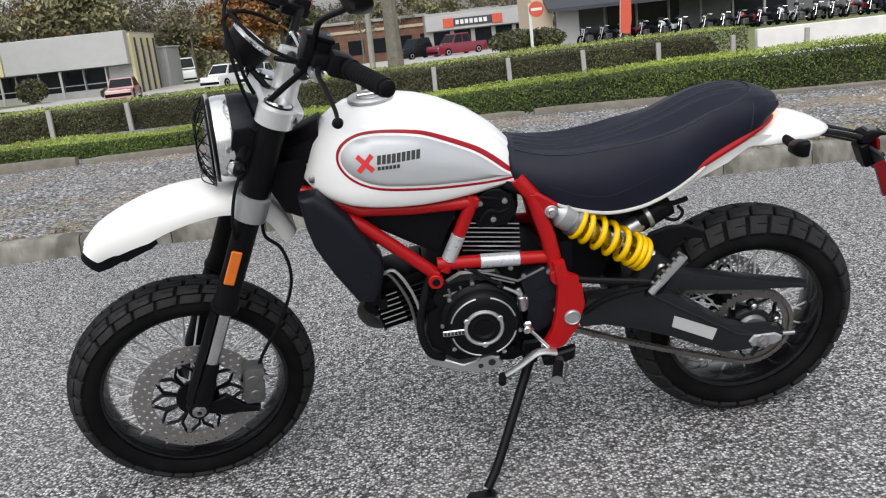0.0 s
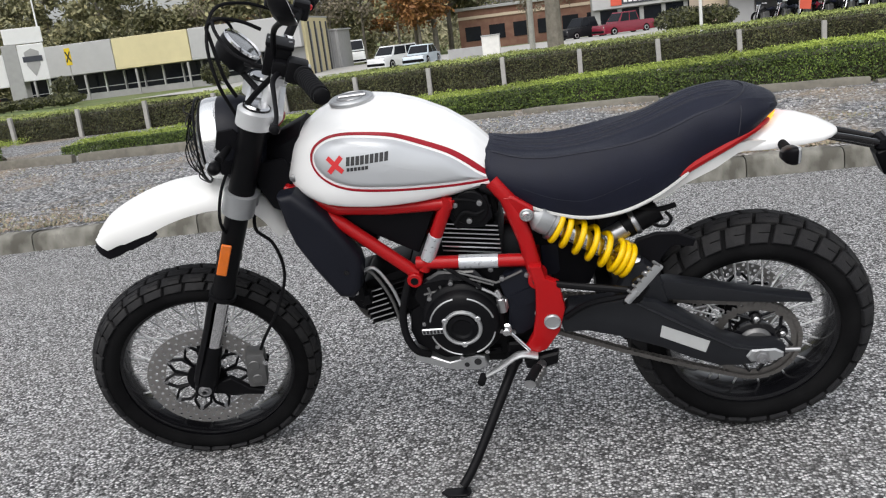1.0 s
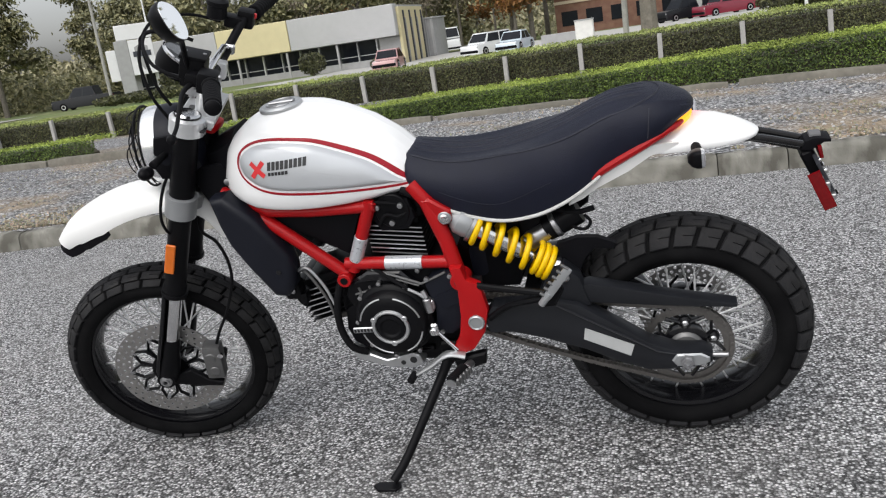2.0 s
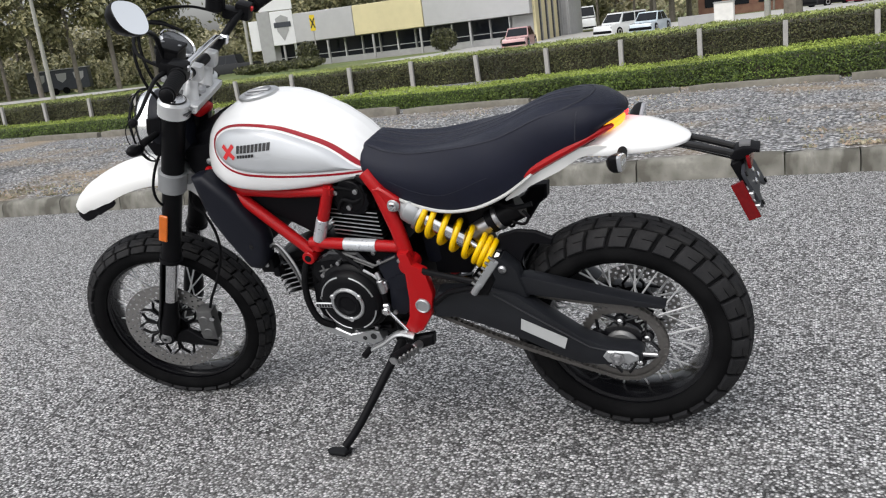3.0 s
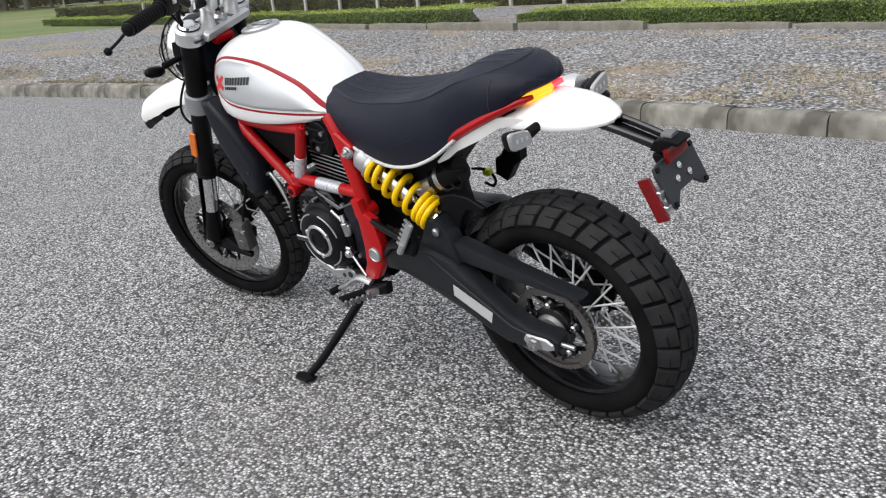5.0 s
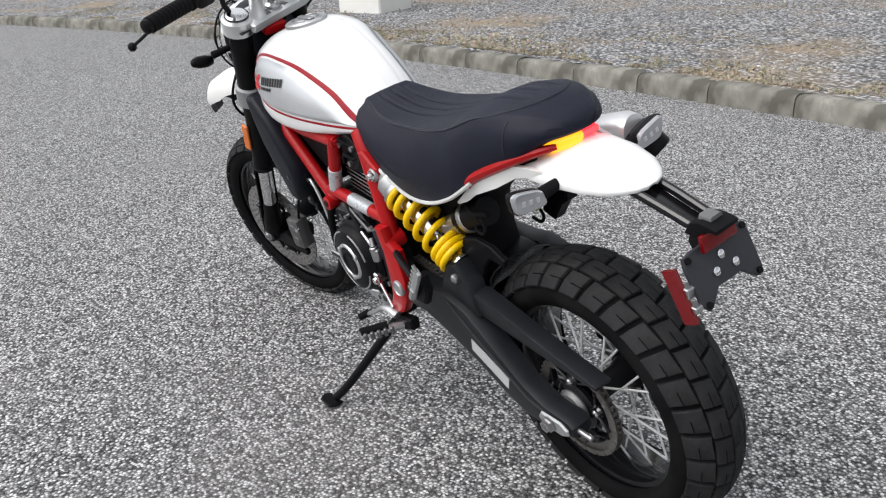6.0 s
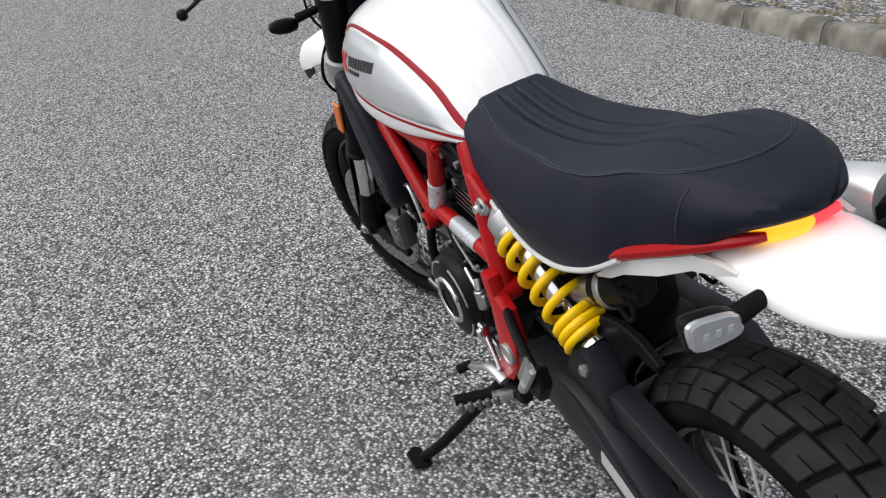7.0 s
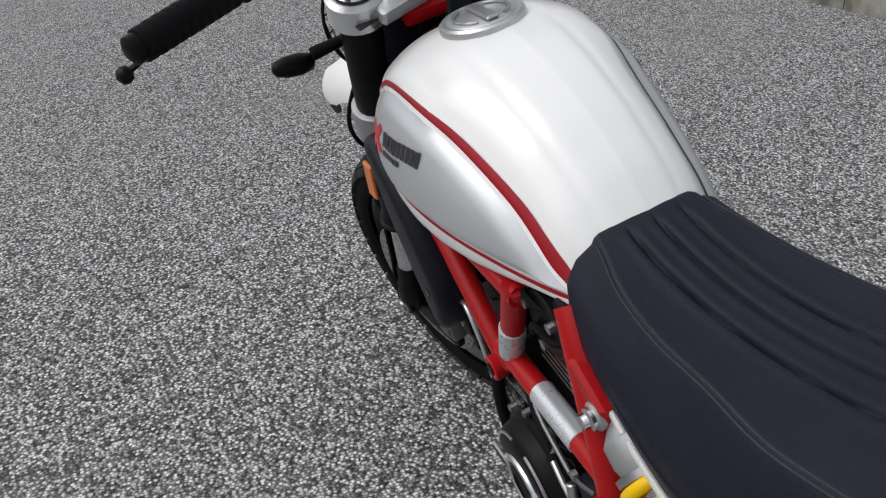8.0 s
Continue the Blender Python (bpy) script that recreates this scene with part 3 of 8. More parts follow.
    sp = S().tube([(0, 0, 0), (0, 0, 1)], 0.0027, 6)
    spoke = mesh_of("spoke", sp, SPOKE, 60)
    nip = mesh_of("nipple", S().lathe([(0.0032, -0.009), (0.0032, 0.004), (0.0025, 0.006)], (0, 0, 0), (0, 0, 1), 8), STEEL, 40)
    n = 36
    for i in range(n):
        side = 1 if i % 2 else -1
        lead = 1 if (i // 2) % 2 else -1
        a0 = 2 * math.pi * (i / n)
        a1 = a0 + lead * radians(34)
        p0 = Vector((0.041 * math.cos(a1), side * 0.055, 0.041 * math.sin(a1)))
        rr = rim_r - 0.022
        p1 = Vector((rr * math.cos(a0), side * 0.008, rr * math.sin(a0)))
        d = p1 - p0
        turn = d.to_track_quat("Z", "Y").to_matrix().to_4x4()
        piece("spoke", spoke, rim, m @ Matrix.Translation(p0) @ turn @ Matrix.Diagonal((1, 1, d.length, 1)))
        piece("nipple", nip, rim, m @ Matrix.Translation(p1) @ turn)
    return tyre, rim


MF = FK @ Matrix.Translation(FW)
MR = Matrix.Translation(RW)
wheel("front", MF, 0.326, 0.060, 0.247, 32, [(-19, -0.8, 0.92, 0.0), (0.8, 19, 0.92, 0.45), (20.5, 43, 0.91, 0.2), (-43, -20.5, 0.91, 0.75), (44.5, 64, 0.90, 0.38), (-64, -44.5, 0.90, 0.93)], 3)
wheel("rear", MR, 0.318, 0.085, 0.223, 31, [(-25, -0.6, 0.92, 0.0), (0.6, 25, 0.92, 0.5), (26.5, 62, 0.86, 0.28), (-62, -26.5, 0.86, 0.78)], 4)


def brake_disc(name, m, y, ro, ri, carrier, holes):
    """A drilled disc on an openwork carrier, in the plane at y."""
    sh = S()
    step = 2 * math.pi / holes
    for row in range(3):
        r0, r1 = ri + (ro - ri) * row / 3, ri + (ro - ri) * (row + 1) / 3
        rm = (r0 + r1) / 2
        for i in range(holes):
            c = step * (i + row / 2.0)
            outer = [(r0, c - step / 2), (r0, c), (r0, c + step / 2), (rm, c + step / 2), (r1, c + step / 2), (r1, c), (r1, c - step / 2), (rm, c - step / 2)]
            outer = [(r * math.cos(t), r * math.sin(t)) for r, t in outer]
            hole = [(rm * math.cos(c) + 0.0050 * math.cos(c + t), rm * math.sin(c) + 0.0050 * math.sin(c + t)) for t in (radians(q) for q in (225, 180, 135, 90, 45, 0, 315, 270))]
            vs = [(x, yy, z) for yy in (y - 0.0025, y + 0.0025) for x, z in outer + hole]
            fs = []
            for k in range(8):
                j = (k + 1) % 8
                fs += [(k, j, 8 + j, 8 + k), (16 + k, 24 + k, 24 + j, 16 + j), (8 + k, 8 + j, 24 + j, 24 + k)]
                if (row == 0 and k in (0, 1)) or (row == 2 and k in (4, 5)):
                    fs.append((k, 16 + k, 16 + j, j))
            sh.add(vs, fs, m)
    disc = part(name, sh, DISC, bike, "drilled steel brake disc", angle=20)
    b = bmesh.new()
    b.from_mesh(disc.data)
    bmesh.ops.remove_doubles(b, verts=b.verts[:], dist=1e-5)
    b.to_mesh(disc.data)
    b.free()
    part(name + "_carrier", S().lathe([(0.03, y - 0.006), (0.056, y - 0.005), (0.056, y + 0.005), (0.03, y + 0.006)], (0, 0, 0), (0, 1, 0), 28, m), BLACK, disc, "black openwork disc carrier")
    for i in range(carrier):
        a, d = 2 * math.pi * i / carrier, math.pi / carrier
        f = lambda r, t: (r * math.cos(t), y, r * math.sin(t))
        for q in (1, -1):
            part("carrier_arm", S().tube([f(0.052, a), f(ri * 0.8, a + d * 0.2 * q), f(ri + 0.004, a + d * 0.9 * q)], 0.0065, 6, m=m, flat=0.6), BLACK, disc)
        part("carrier_button", S().lathe([(0.008, -0.005), (0.009, 0), (0.008, 0.005)], f(ri + 0.002, a + d), (0, 1, 0), 10, m), STEEL, disc)


brake_disc("front_brake_disc", MF, -0.072, 0.165, 0.115, 10, 36)
brake_disc("rear_brake_disc", MR, 0.098, 0.1225, 0.088, 6, 30)

# ----- fork, in the steering frame: x back, y across, z up the steering axis -----
for side in (-1, 1):
    y = 0.105 * side
    u = -0.028
    part("fork_tube", S().lathe([(0.026, -0.305), (0.0315, -0.30), (0.0315, -0.285), (0.029, -0.27), (0.0295, -0.06), (0.0325, -0.05), (0.0325, 0.20), (0.028, 0.205)], (u, y, 0), (0, 0, 1), 24, FK), BLACK, bike, "black upside-down fork tube")
    part("fork_ring", S().lathe([(0.030, -0.314), (0.036, -0.312), (0.036, -0.302), (0.030, -0.300)], (u, y, 0), (0, 0, 1), 24, FK), BLACK, bike, "black fork seal ring")
    part("fork_stanchion", S().cyl((u, y, -0.56), (u, y, -0.30), 0.0225, seg=22, m=FK), CHROME, bike, "polished steel fork stanchion")
    sh = S()
    rings = []
    for w, k in ((-0.318, 0.96), (-0.34, 1.0), (-0.46, 1.0), (-0.56, 1.08), (-0.60, 1.05)):
        ring = [(u - 0.034 * k * math.cos(t), y + side * 0.034 * k * math.sin(t), w) for t in (radians(-95 + 13.5 * j) for j in range(12))]
        ring += [(u - 0.030 * k * math.cos(t), y + side * 0.030 * k * math.sin(t), w) for t in (radians(53.5 - 13.5 * j) for j in range(12))]
        rings.append(ring)
    sh.loft(rings, m=FK)
    part("fork_guard", sh, BLACK, bike, "black fork leg guard")
    sh = S()
    sh.lathe([(0.0228, -0.47), (0.0262, -0.485), (0.027, -0.525), (0.031, -0.54), (0.033, -0.59), (0.030, -0.625), (0.018, -0.645)], (u, y, 0), (0, 0, 1), 20, FK)
    sh.cyl((FW[0], y - 0.028 * 1, FW[2]), (FW[0], y + 0.028, FW[2]), 0.027, seg=20, m=FK)
    if side < 0:
        sh.plate([(0.0, -0.60), (0.035, -0.575), (0.09, -0.60), (0.135, -0.60), (0.135, -0.617), (0.05, -0.632), (-0.02, -0.64)], y - 0.008, y + 0.012, 0.003, FK)
    part("axle_clamp", sh, BLACK, bike, "black cast fork foot")
    part("axle_nut", S().lathe([(0.018, 0.0), (0.018, 0.004), (0.013, 0.006), (0.012, 0.011), (0.007, 0.011), (0.006, 0.003)], (FW[0], y + side * 0.027, FW[2]), (0, side, 0), 18, FK), STEEL, bike, "bare steel axle end")
part("fork_reflector", S().box((-0.040, -0.139, -0.178), (0.026, 0.008, 0.092), 0.0025, FK), AMBERR, bike, "amber fork reflector")
part("front_axle", S().cyl((FW[0], -0.10, FW[2]), (FW[0], 0.10, FW[2]), 0.012, m=FK), STEEL, bike)

# lower and upper triple clamps
sh = S()
for y in (-0.105, 0.105):
    sh.lathe([(0.034, -0.055), (0.041, -0.052), (0.041, 0.006), (0.034, 0.009)], (-0.028, y, 0), (0, 0, 1), 24, FK)
sh.box((-0.012, 0, -0.024), (0.062, 0.16, 0.052), 0.01, FK)
part("lower_clamp", sh, GREYCAST, bike, "grey cast lower fork clamp")
sh = S()
for y in (-0.105, 0.105):
    sh.lathe([(0.034, 0.186), (0.044, 0.189), (0.044, 0.228), (0.036, 0.234)], (-0.028, y, 0), (0, 0, 1), 24, FK)
sh.plate([(-0.055, 0.20), (0.03, 0.20), (0.036, 0.212), (0.036, 0.226), (-0.05, 0.226), (-0.058, 0.214)], -0.10, 0.10, 0.004, FK)
clamp = part("upper_clamp", sh, CLAMP, bike, "grey cast upper fork clamp")
for side in (-1, 1):
    # black bar on the clamp gives the shade of an uncut slot
    part("clamp_slot_shade", S().box((0.015, side * 0.118, 0.2085), (0.012, 0.034, 0.003), 0.0008, FK), INK, clamp)
    part("pinch_bolt", S().lathe([(0.0065, 0.0), (0.0065, 0.005), (0.003, 0.0052)], (0.014, side * 0.105, 0.217), (1, 0, 0), 12, FK).lathe([(0.0065, 0.0), (0.0065, 0.005), (0.003, 0.0052)], (0.014, side * 0.105, 0.198), (1, 0, 0), 12, FK), STEEL, clamp, "steel pinch bolts")
    part("clamp_relief", S().plate([(-0.040, 0.2262), (0.020, 0.2262), (0.016, 0.2285), (-0.036, 0.2285)], side * 0.040 - 0.016, side * 0.040 + 0.016, 0.0006, FK), DARKCAST, clamp)
for y in (-0.105, 0.105):
    cap = part("fork_cap", S().lathe([(0.031, 0.232), (0.031, 0.238), (0.026, 0.243), (0.010, 0.2435)], (-0.028, y, 0), (0, 0, 1), 24, FK), CHROME, bike, "polished fork cap with black ring")
    part("cap_ring", S().lathe([(0.0315, 0.233), (0.0335, 0.233), (0.0335, 0.2385), (0.0315, 0.2385)], (-0.028, y, 0), (0, 0, 1), 24, FK, hole=True), GLOSSBLK, cap)
for y in (-0.055, 0.055):
    part("handlebar_riser", S().lathe([(0.026, 0.222), (0.021, 0.235), (0.019, 0.275), (0.024, 0.29)], (0.0, y, 0), (0, 0, 1), 20, FK).box((0.004, y, 0.307), (0.056, 0.036, 0.046), 0.009, FK, 2), CLAMP, bike, "grey cast handlebar clamp")
part("steering_nut", S().lathe([(0.022, 0.225), (0.022, 0.236), (0.013, 0.242), (0.012, 0.236)], (0.0, 0, 0), (0, 0, 1), 20, FK), STEEL, bike)

# handlebar with cross brace, grips and controls
bar = [(0.083, -0.415, 0.414), (0.055, -0.29, 0.398), (0.035, -0.215, 0.388), (0.012, -0.125, 0.325), (0.006, -0.085, 0.312), (0.006, 0.0, 0.312), (0.006, 0.085, 0.312), (0.012, 0.125, 0.325), (0.035, 0.215, 0.388), (0.055, 0.29, 0.398), (0.078, 0.395, 0.412)]
part("handlebar", S().tube(bar, [0.011, 0.011, 0.011, 0.0125, 0.014, 0.014, 0.014, 0.0125, 0.011, 0.011, 0.011], 14, smooth=5, m=FK), BLACK, bike, "black tapered handlebar")
part("cross_brace", S().tube([(0.014, -0.135, 0.338), (0.010, -0.10, 0.352), (0.010, 0.10, 0.352), (0.014, 0.135, 0.338)], 0.008, 12, m=FK).box((0.02, -0.14, 0.335), (0.028, 0.018, 0.028), 0.005, FK).box((0.02, 0.14, 0.335), (0.028, 0.018, 0.028), 0.005, FK), CHROME, bike, "bright handlebar cross brace")
for side in (-1, 1):
    a, c = Vector((0.054, 0.287 * side, 0.398)), Vector((0.088, 0.440 * side, 0.417))
    sh = S()
    d = (c - a)
    prof = [(0.0205, 0.0), (0.0215, 0.002), (0.0215, 0.01), (0.0175, 0.013)]
    for k in range(9):
        s = 0.02 + k * 0.013
        prof += [(0.0186, s), (0.0196, s + 0.002), (0.0196, s + 0.010), (0.0186, s + 0.012)]
    prof += [(0.0192, 0.14), (0.0192, 0.150), (0.015, 0.152)]
    sh.lathe(prof, a, d, 22, FK)
    grip = part("handlebar_grip", sh, RUBBER, bike, "black ribbed rubber handlebar grip")
    part("bar_end", S().lathe([(0.012, 0.150), (0.0165, 0.152), (0.0165, 0.162), (0.010, 0.166)], a, d, 20, FK), BLACK, grip)
    e = Vector((0.046, 0.255 * side, 0.396))
    sw = part("switch_box", S().box((0.040, 0.248 * side, 0.392), (0.046, 0.05, 0.05), 0.01, FK, 2), BLACK, bike, "black switch housing")
    part("switch_button", S().box((0.062, 0.245 * side, 0.404), (0.012, 0.014, 0.014), 0.003, FK), LOGORED if side > 0 else ALU, sw, "red starter button" if side > 0 else "")
    part("lever_perch", S().box((0.012, 0.225 * side, 0.385), (0.05, 0.045, 0.032), 0.008, FK, 2).cyl((0.012, 0.235 * side, 0.37), (0.012, 0.235 * side, 0.40), 0.009, m=FK), BLACK, bike, "black cast lever bracket")
    lev = [(0.006, 0.235 * side, 0.378), (-0.006, 0.28 * side, 0.370), (0.002, 0.345 * side, 0.358), (0.012, 0.41 * side, 0.343), (0.012, 0.445 * side, 0.333)]
    part("control_lever", S().tube(lev, [0.0075, 0.006, 0.005, 0.0046, 0.0046], 10, smooth=5, m=FK, flat=0.8).lathe([(0.001, -0.011), (0.009, -0.007), (0.0115, 0.0), (0.009, 0.007), (0.001, 0.011)], (0.012, 0.448 * side, 0.332), (0, 1, 0), 14, FK), BLACK, bike, "black ball-ended control lever")
part("fluid_reservoir", S().lathe([(0.022, 0.0), (0.026, 0.003), (0.026, 0.034), (0.029, 0.036), (0.029, 0.048), (0.02, 0.051)], (-0.03, 0.19, 0.395), (0, 0, 1), 22, FK), BLACK, bike, "black brake fluid reservoir")
part("clutch_bracket", S().box((-0.015, -0.185, 0.365), (0.035, 0.04, 0.03), 0.006, FK, 2).cyl((-0.02, -0.18, 0.36), (-0.07, -0.14, 0.345), 0.006, m=FK), BLACK, bike, "black clutch cable adjuster")

box = part("clutch_master", S().box((-0.004, -0.190, 0.398), (0.058, 0.062, 0.050), 0.008, FK, 2).box((-0.004, -0.190, 0.427), (0.062, 0.066, 0.010), 0.004, FK, 2), BLACK, bike, "black clutch fluid box with a flat lid")
for dx in (-0.022, 0.022):
    part("lid_screw", S().lathe([(0.0045, 0.0), (0.0045, 0.002), (0.002, 0.0025)], (dx - 0.004, -0.190, 0.432), (0, 0, 1), 10, FK), STEEL, box)
part("lever_joint", S().box((0.004, -0.222, 0.356), (0.030, 0.040, 0.018), 0.006, FK, 2).cyl((0.004, -0.232, 0.340), (0.004, -0.232, 0.372), 0.008, m=FK), ALU, bike, "bright cast lever joint")

# mirrors
for side in (-1, 1):
    stem = [(-0.01, 0.212 * side, 0.392), (-0.018, 0.225 * side, 0.43), (-0.022, 0.25 * side, 0.47), (-0.010, 0.335 * side, 0.515), (-0.005, 0.36 * side, 0.53)]
    part("mirror_stem", S().tube(stem, 0.0065, 10, smooth=5, m=FK), BLACK, bike, "black mirror stem")
    mm = FK @ Matrix.Translation((-0.010, 0.413 * side, 0.570)) @ Matrix.Rotation(radians(-36), 4, "Y") @ Matrix.Rotation(radians(-7 * side), 4, "Z") @ Matrix.Rotation(radians(18 * side), 4, "X")
    oval = [(0.072 * math.copysign(abs(math.cos(t)) ** 0.85, math.cos(t)) * (1.0 + 0.10 * math.sin(t)), 0.040 * math.copysign(abs(math.sin(t)) ** 0.8, math.sin(t))) for t in (2 * math.pi * j / 32 for j in range(32))]
    ring = lambda k, x: [(x, yy * k, zz * k) for yy, zz in oval]
    part("mirror_housing", S().loft([ring(0.35, -0.032), ring(0.75, -0.026), ring(0.95, -0.012), ring(1.025, 0.0), ring(1.02, 0.004), ring(0.985, 0.004)], m=mm), BLACK, bike, "black mirror housing")
    part("mirror_glass", S().loft([ring(0.98, 0.003), ring(0.98, 0.0052)], m=mm), MIRROR, bike, "clear mirror glass")

# round instrument
gm = FK @ Matrix.Translation((-0.090, 0.066, 0.318)) @ Matrix.Rotation(radians(26), 4, "Y")
dial = part("instrument_gauge", S().lathe([(0.02, -0.055), (0.046, -0.05), (0.052, -0.03), (0.053, 0.0), (0.050, 0.004)], (0, 0, 0), (0, 0, 1), 36, gm), BLACK, bike, "round instrument in a black cup")
part("gauge_bezel", S().lathe([(0.0475, 0.001), (0.053, 0.002), (0.054, 0.008), (0.050, 0.011), (0.0465, 0.007)], (0, 0, 0), (0, 0, 1), 36, gm, hole=True), CHROME, dial, "bright gauge rim")
part("gauge_glass", S().lathe([(0.0475, 0.003), (0.046, 0.0055), (0.0001, 0.0062)], (0, 0, 0), (0, 0, 1), 36, gm), DIALG, dial, "dark glossy gauge glass")
part("gauge_bracket", S().tube([(-0.03, 0.03, 0.225), (-0.075, 0.05, 0.255), (-0.09, 0.066, 0.272)], 0.008, 8, m=FK), BLACK, bike)

# headlamp with guard
hm = FK @ Matrix.Translation((-0.105, 0, 0.090)) @ Matrix.Rotation(radians(-90 - 24 + 4), 4, "Y")
lamp = part("headlamp_shell", S().lathe([(0.05, -0.120), (0.086, -0.108), (0.102, -0.070), (0.105, -0.03), (0.103, -0.012)], (0, 0, 0), (0, 0, 1), 40, hm), COWL, bike, "blue-black headlamp shell")
part("headlamp_rim", S().lathe([(0.090, -0.018), (0.100, -0.020), (0.104, -0.012), (0.103, 0.016), (0.100, 0.024), (0.094, 0.026), (0.089, 0.018)], (0, 0, 0), (0, 0, 1), 40, hm, hole=True), CHROMED, lamp, "wide bright headlamp surround")
part("lens_band", S().lathe([(0.093, 0.018), (0.0985, 0.022), (0.0985, 0.030), (0.092, 0.033), (0.088, 0.026)], (0, 0, 0), (0, 0, 1), 40, hm, hole=True), BLACK, lamp, "black band round the headlamp glass")
part("headlamp_lens", S().lathe([(0.092, 0.028), (0.075, 0.040), (0.04, 0.048), (0.0001, 0.050)], (0, 0, 0), (0, 0, 1), 40, hm), CLEAR, lamp, "clear headlamp glass")
gr = 0.106
guard = part("headlamp_guard", S().tube([(gr * math.cos(t), gr * math.sin(t), 0.038) for t in (2 * math.pi * j / 32 for j in range(32))], 0.003, 8, closed=True, m=hm), BLACK, bike, "black wire headlamp grille")
for k in range(7):
    h = -0.09 + 0.03 * k
    w = math.sqrt(max(gr * gr - h * h, 1e-4))
    part("guard_wire", S().tube([(h, -w, 0.040), (h, -w * 0.5, 0.062), (h, 0, 0.068), (h, w * 0.5, 0.062), (h, w, 0.040)], 0.0016, 6, smooth=3, m=hm), BLACK, guard)
    part("guard_wire", S().tube([(-w, h, 0.040), (-w * 0.5, h, 0.063), (0, h, 0.069), (w * 0.5, h, 0.063), (w, h, 0.040)], 0.0016, 6, smooth=3, m=hm), BLACK, guard)
for side in (-1, 1):
    part("headlamp_bracket", S().plate([(-0.110, 0.150), (-0.075, 0.165), (-0.050, 0.15), (-0.045, 0.10), (-0.050, 0.05), (-0.080, 0.04), (-0.105, 0.07)], 0.097 * side - 0.006, 0.097 * side + 0.006, 0.005, FK, 2), PLASTIC, bike, "black headlamp bracket")
    # front turn signals
    part("front_indicator_stem", S().cyl((-0.075, 0.095 * side, 0.115), (-0.092, 0.165 * side, 0.108), 0.008, 0.011, m=FK), RUBBER, bike)
    im = FK @ Matrix.Translation((-0.100, 0.195 * side, 0.100)) @ Matrix.Rotation(radians(20 * side), 4, "X")
    ind = part("front_indicator", S().lathe([(0.003, -0.038), (0.011, -0.033), (0.0165, -0.015), (0.0175, 0.010), (0.014, 0.030), (0.004, 0.038)], (0, 0, 0), (0, 1, 0), 20, im), BLACK, bike, "small rounded black turn signal", angle=50)
    part("indicator_lens", S().lathe([(0.003, -0.030), (0.010, -0.024), (0.0145, -0.008), (0.0145, 0.010), (0.010, 0.024), (0.003, 0.030)], (-0.006, 0, 0), (0, 1, 0), 18, im), CLEAR, ind, angle=50)

# front mudguard: high beak in white with a black lip, in the steering frame
path = [(-0.375, -0.250), (-0.350, -0.188), (-0.285, -0.118), (-0.205, -0.062), (-0.11, -0.022), (-0.02, -0.012), (0.05, -0.030), (0.118, -0.092)]
rings = []
halfw = [0.048, 0.064, 0.078, 0.084, 0.082, 0.078, 0.074, 0.070]
drop = [0.040, 0.066, 0.074, 0.062, 0.052, 0.046, 0.044, 0.040]
pp, hh = spline([Vector((x, 0, z)) for x, z in path], halfw, 4)
_, dd = spline([Vector((x, 0, z)) for x, z in path], drop, 4)
for i, p in enumerate(pp):
    a, c = pp[max(i - 1, 0)], pp[min(i + 1, len(pp) - 1)]
    t = (c - a).normalized()
    nrm = Vector((-t.z, 0, t.x))
    nrm = nrm if nrm.z > 0 else -nrm
    ring = []
    for k in range(13):
        s = -1 + k / 6
        yy = hh[i] * math.sin(s * math.pi / 2)
        fall = dd[i] * (1 - math.cos(s * math.pi / 2)) + 0.006 * (abs(s) < 0.2)
        ring.append(p + Vector((0, yy, 0)) - nrm * fall)
    inner = [q - nrm * 0.004 for q in ring[::-1]]
    rings.append(ring + inner)
part("front_mudguard", S().loft(rings, m=FK), WHITE_PLASTIC, bike, "white high front mudguard", angle=50)
lip = []
for i in range(-1, 10):
    j = max(i, 0)
    p = pp[j] - (pp[1] - pp[0]).normalized() * (0.026 if i < 0 else 0.0)
    t = (pp[j + 1] - pp[max(j - 1, 0)]).normalized()
    nrm = Vector((-t.z, 0, t.x))
    nrm = nrm if nrm.z > 0 else -nrm
    more = 0.020 * (1 - j / 9) ** 0.7
    ring = []
    for k in range(13):
        s = -1 + k / 6
        yy = hh[j] * (0.86 if i < 0 else 0.985) * math.sin(s * math.pi / 2)
        ring.append(p + Vector((0, yy, 0)) - nrm * ((dd[j] + more * (0.2 if i < 0 else 1.0)) * (1 - math.cos(s * math.pi / 2)) + 0.012))
    lip.append(ring + [q - nrm * 0.004 for q in ring[::-1]])
part("mudguard_lip", S().loft(lip, m=FK), PLASTIC, bike, "black mudguard tip", angle=50)

# brake caliper, hose and cables
sh = S()
sh.box((0.100, -0.098, -0.53), (0.055, 0.05, 0.115), 0.012, FK @ Matrix.Translation((0.1, -0.098, -0.53)) @ Matrix.Rotation(radians(-16), 4, "Y") @ Matrix.Translation((-0.1, 0.098, 0.53)), 2)
sh.cyl((0.09, -0.126, -0.51), (0.09, -0.116, -0.51), 0.016, m=FK)
sh.cyl((0.108, -0.126, -0.555), (0.108, -0.116, -0.555), 0.016, m=FK)
cal = part("front_brake_caliper", sh, DARKCAST, bike, "four-piston front brake caliper")
part("caliper_bolt", S().lathe([(0.008, 0), (0.008, -0.008), (0.004, -0.009)], (0.118, -0.123, -0.49), (0, 1, 0), 12, FK), CHROME, cal)
part("caliper_bridge", S().box((0.10, -0.07, -0.53), (0.06, 0.02, 0.05), 0.006, FK), BLACK, cal)
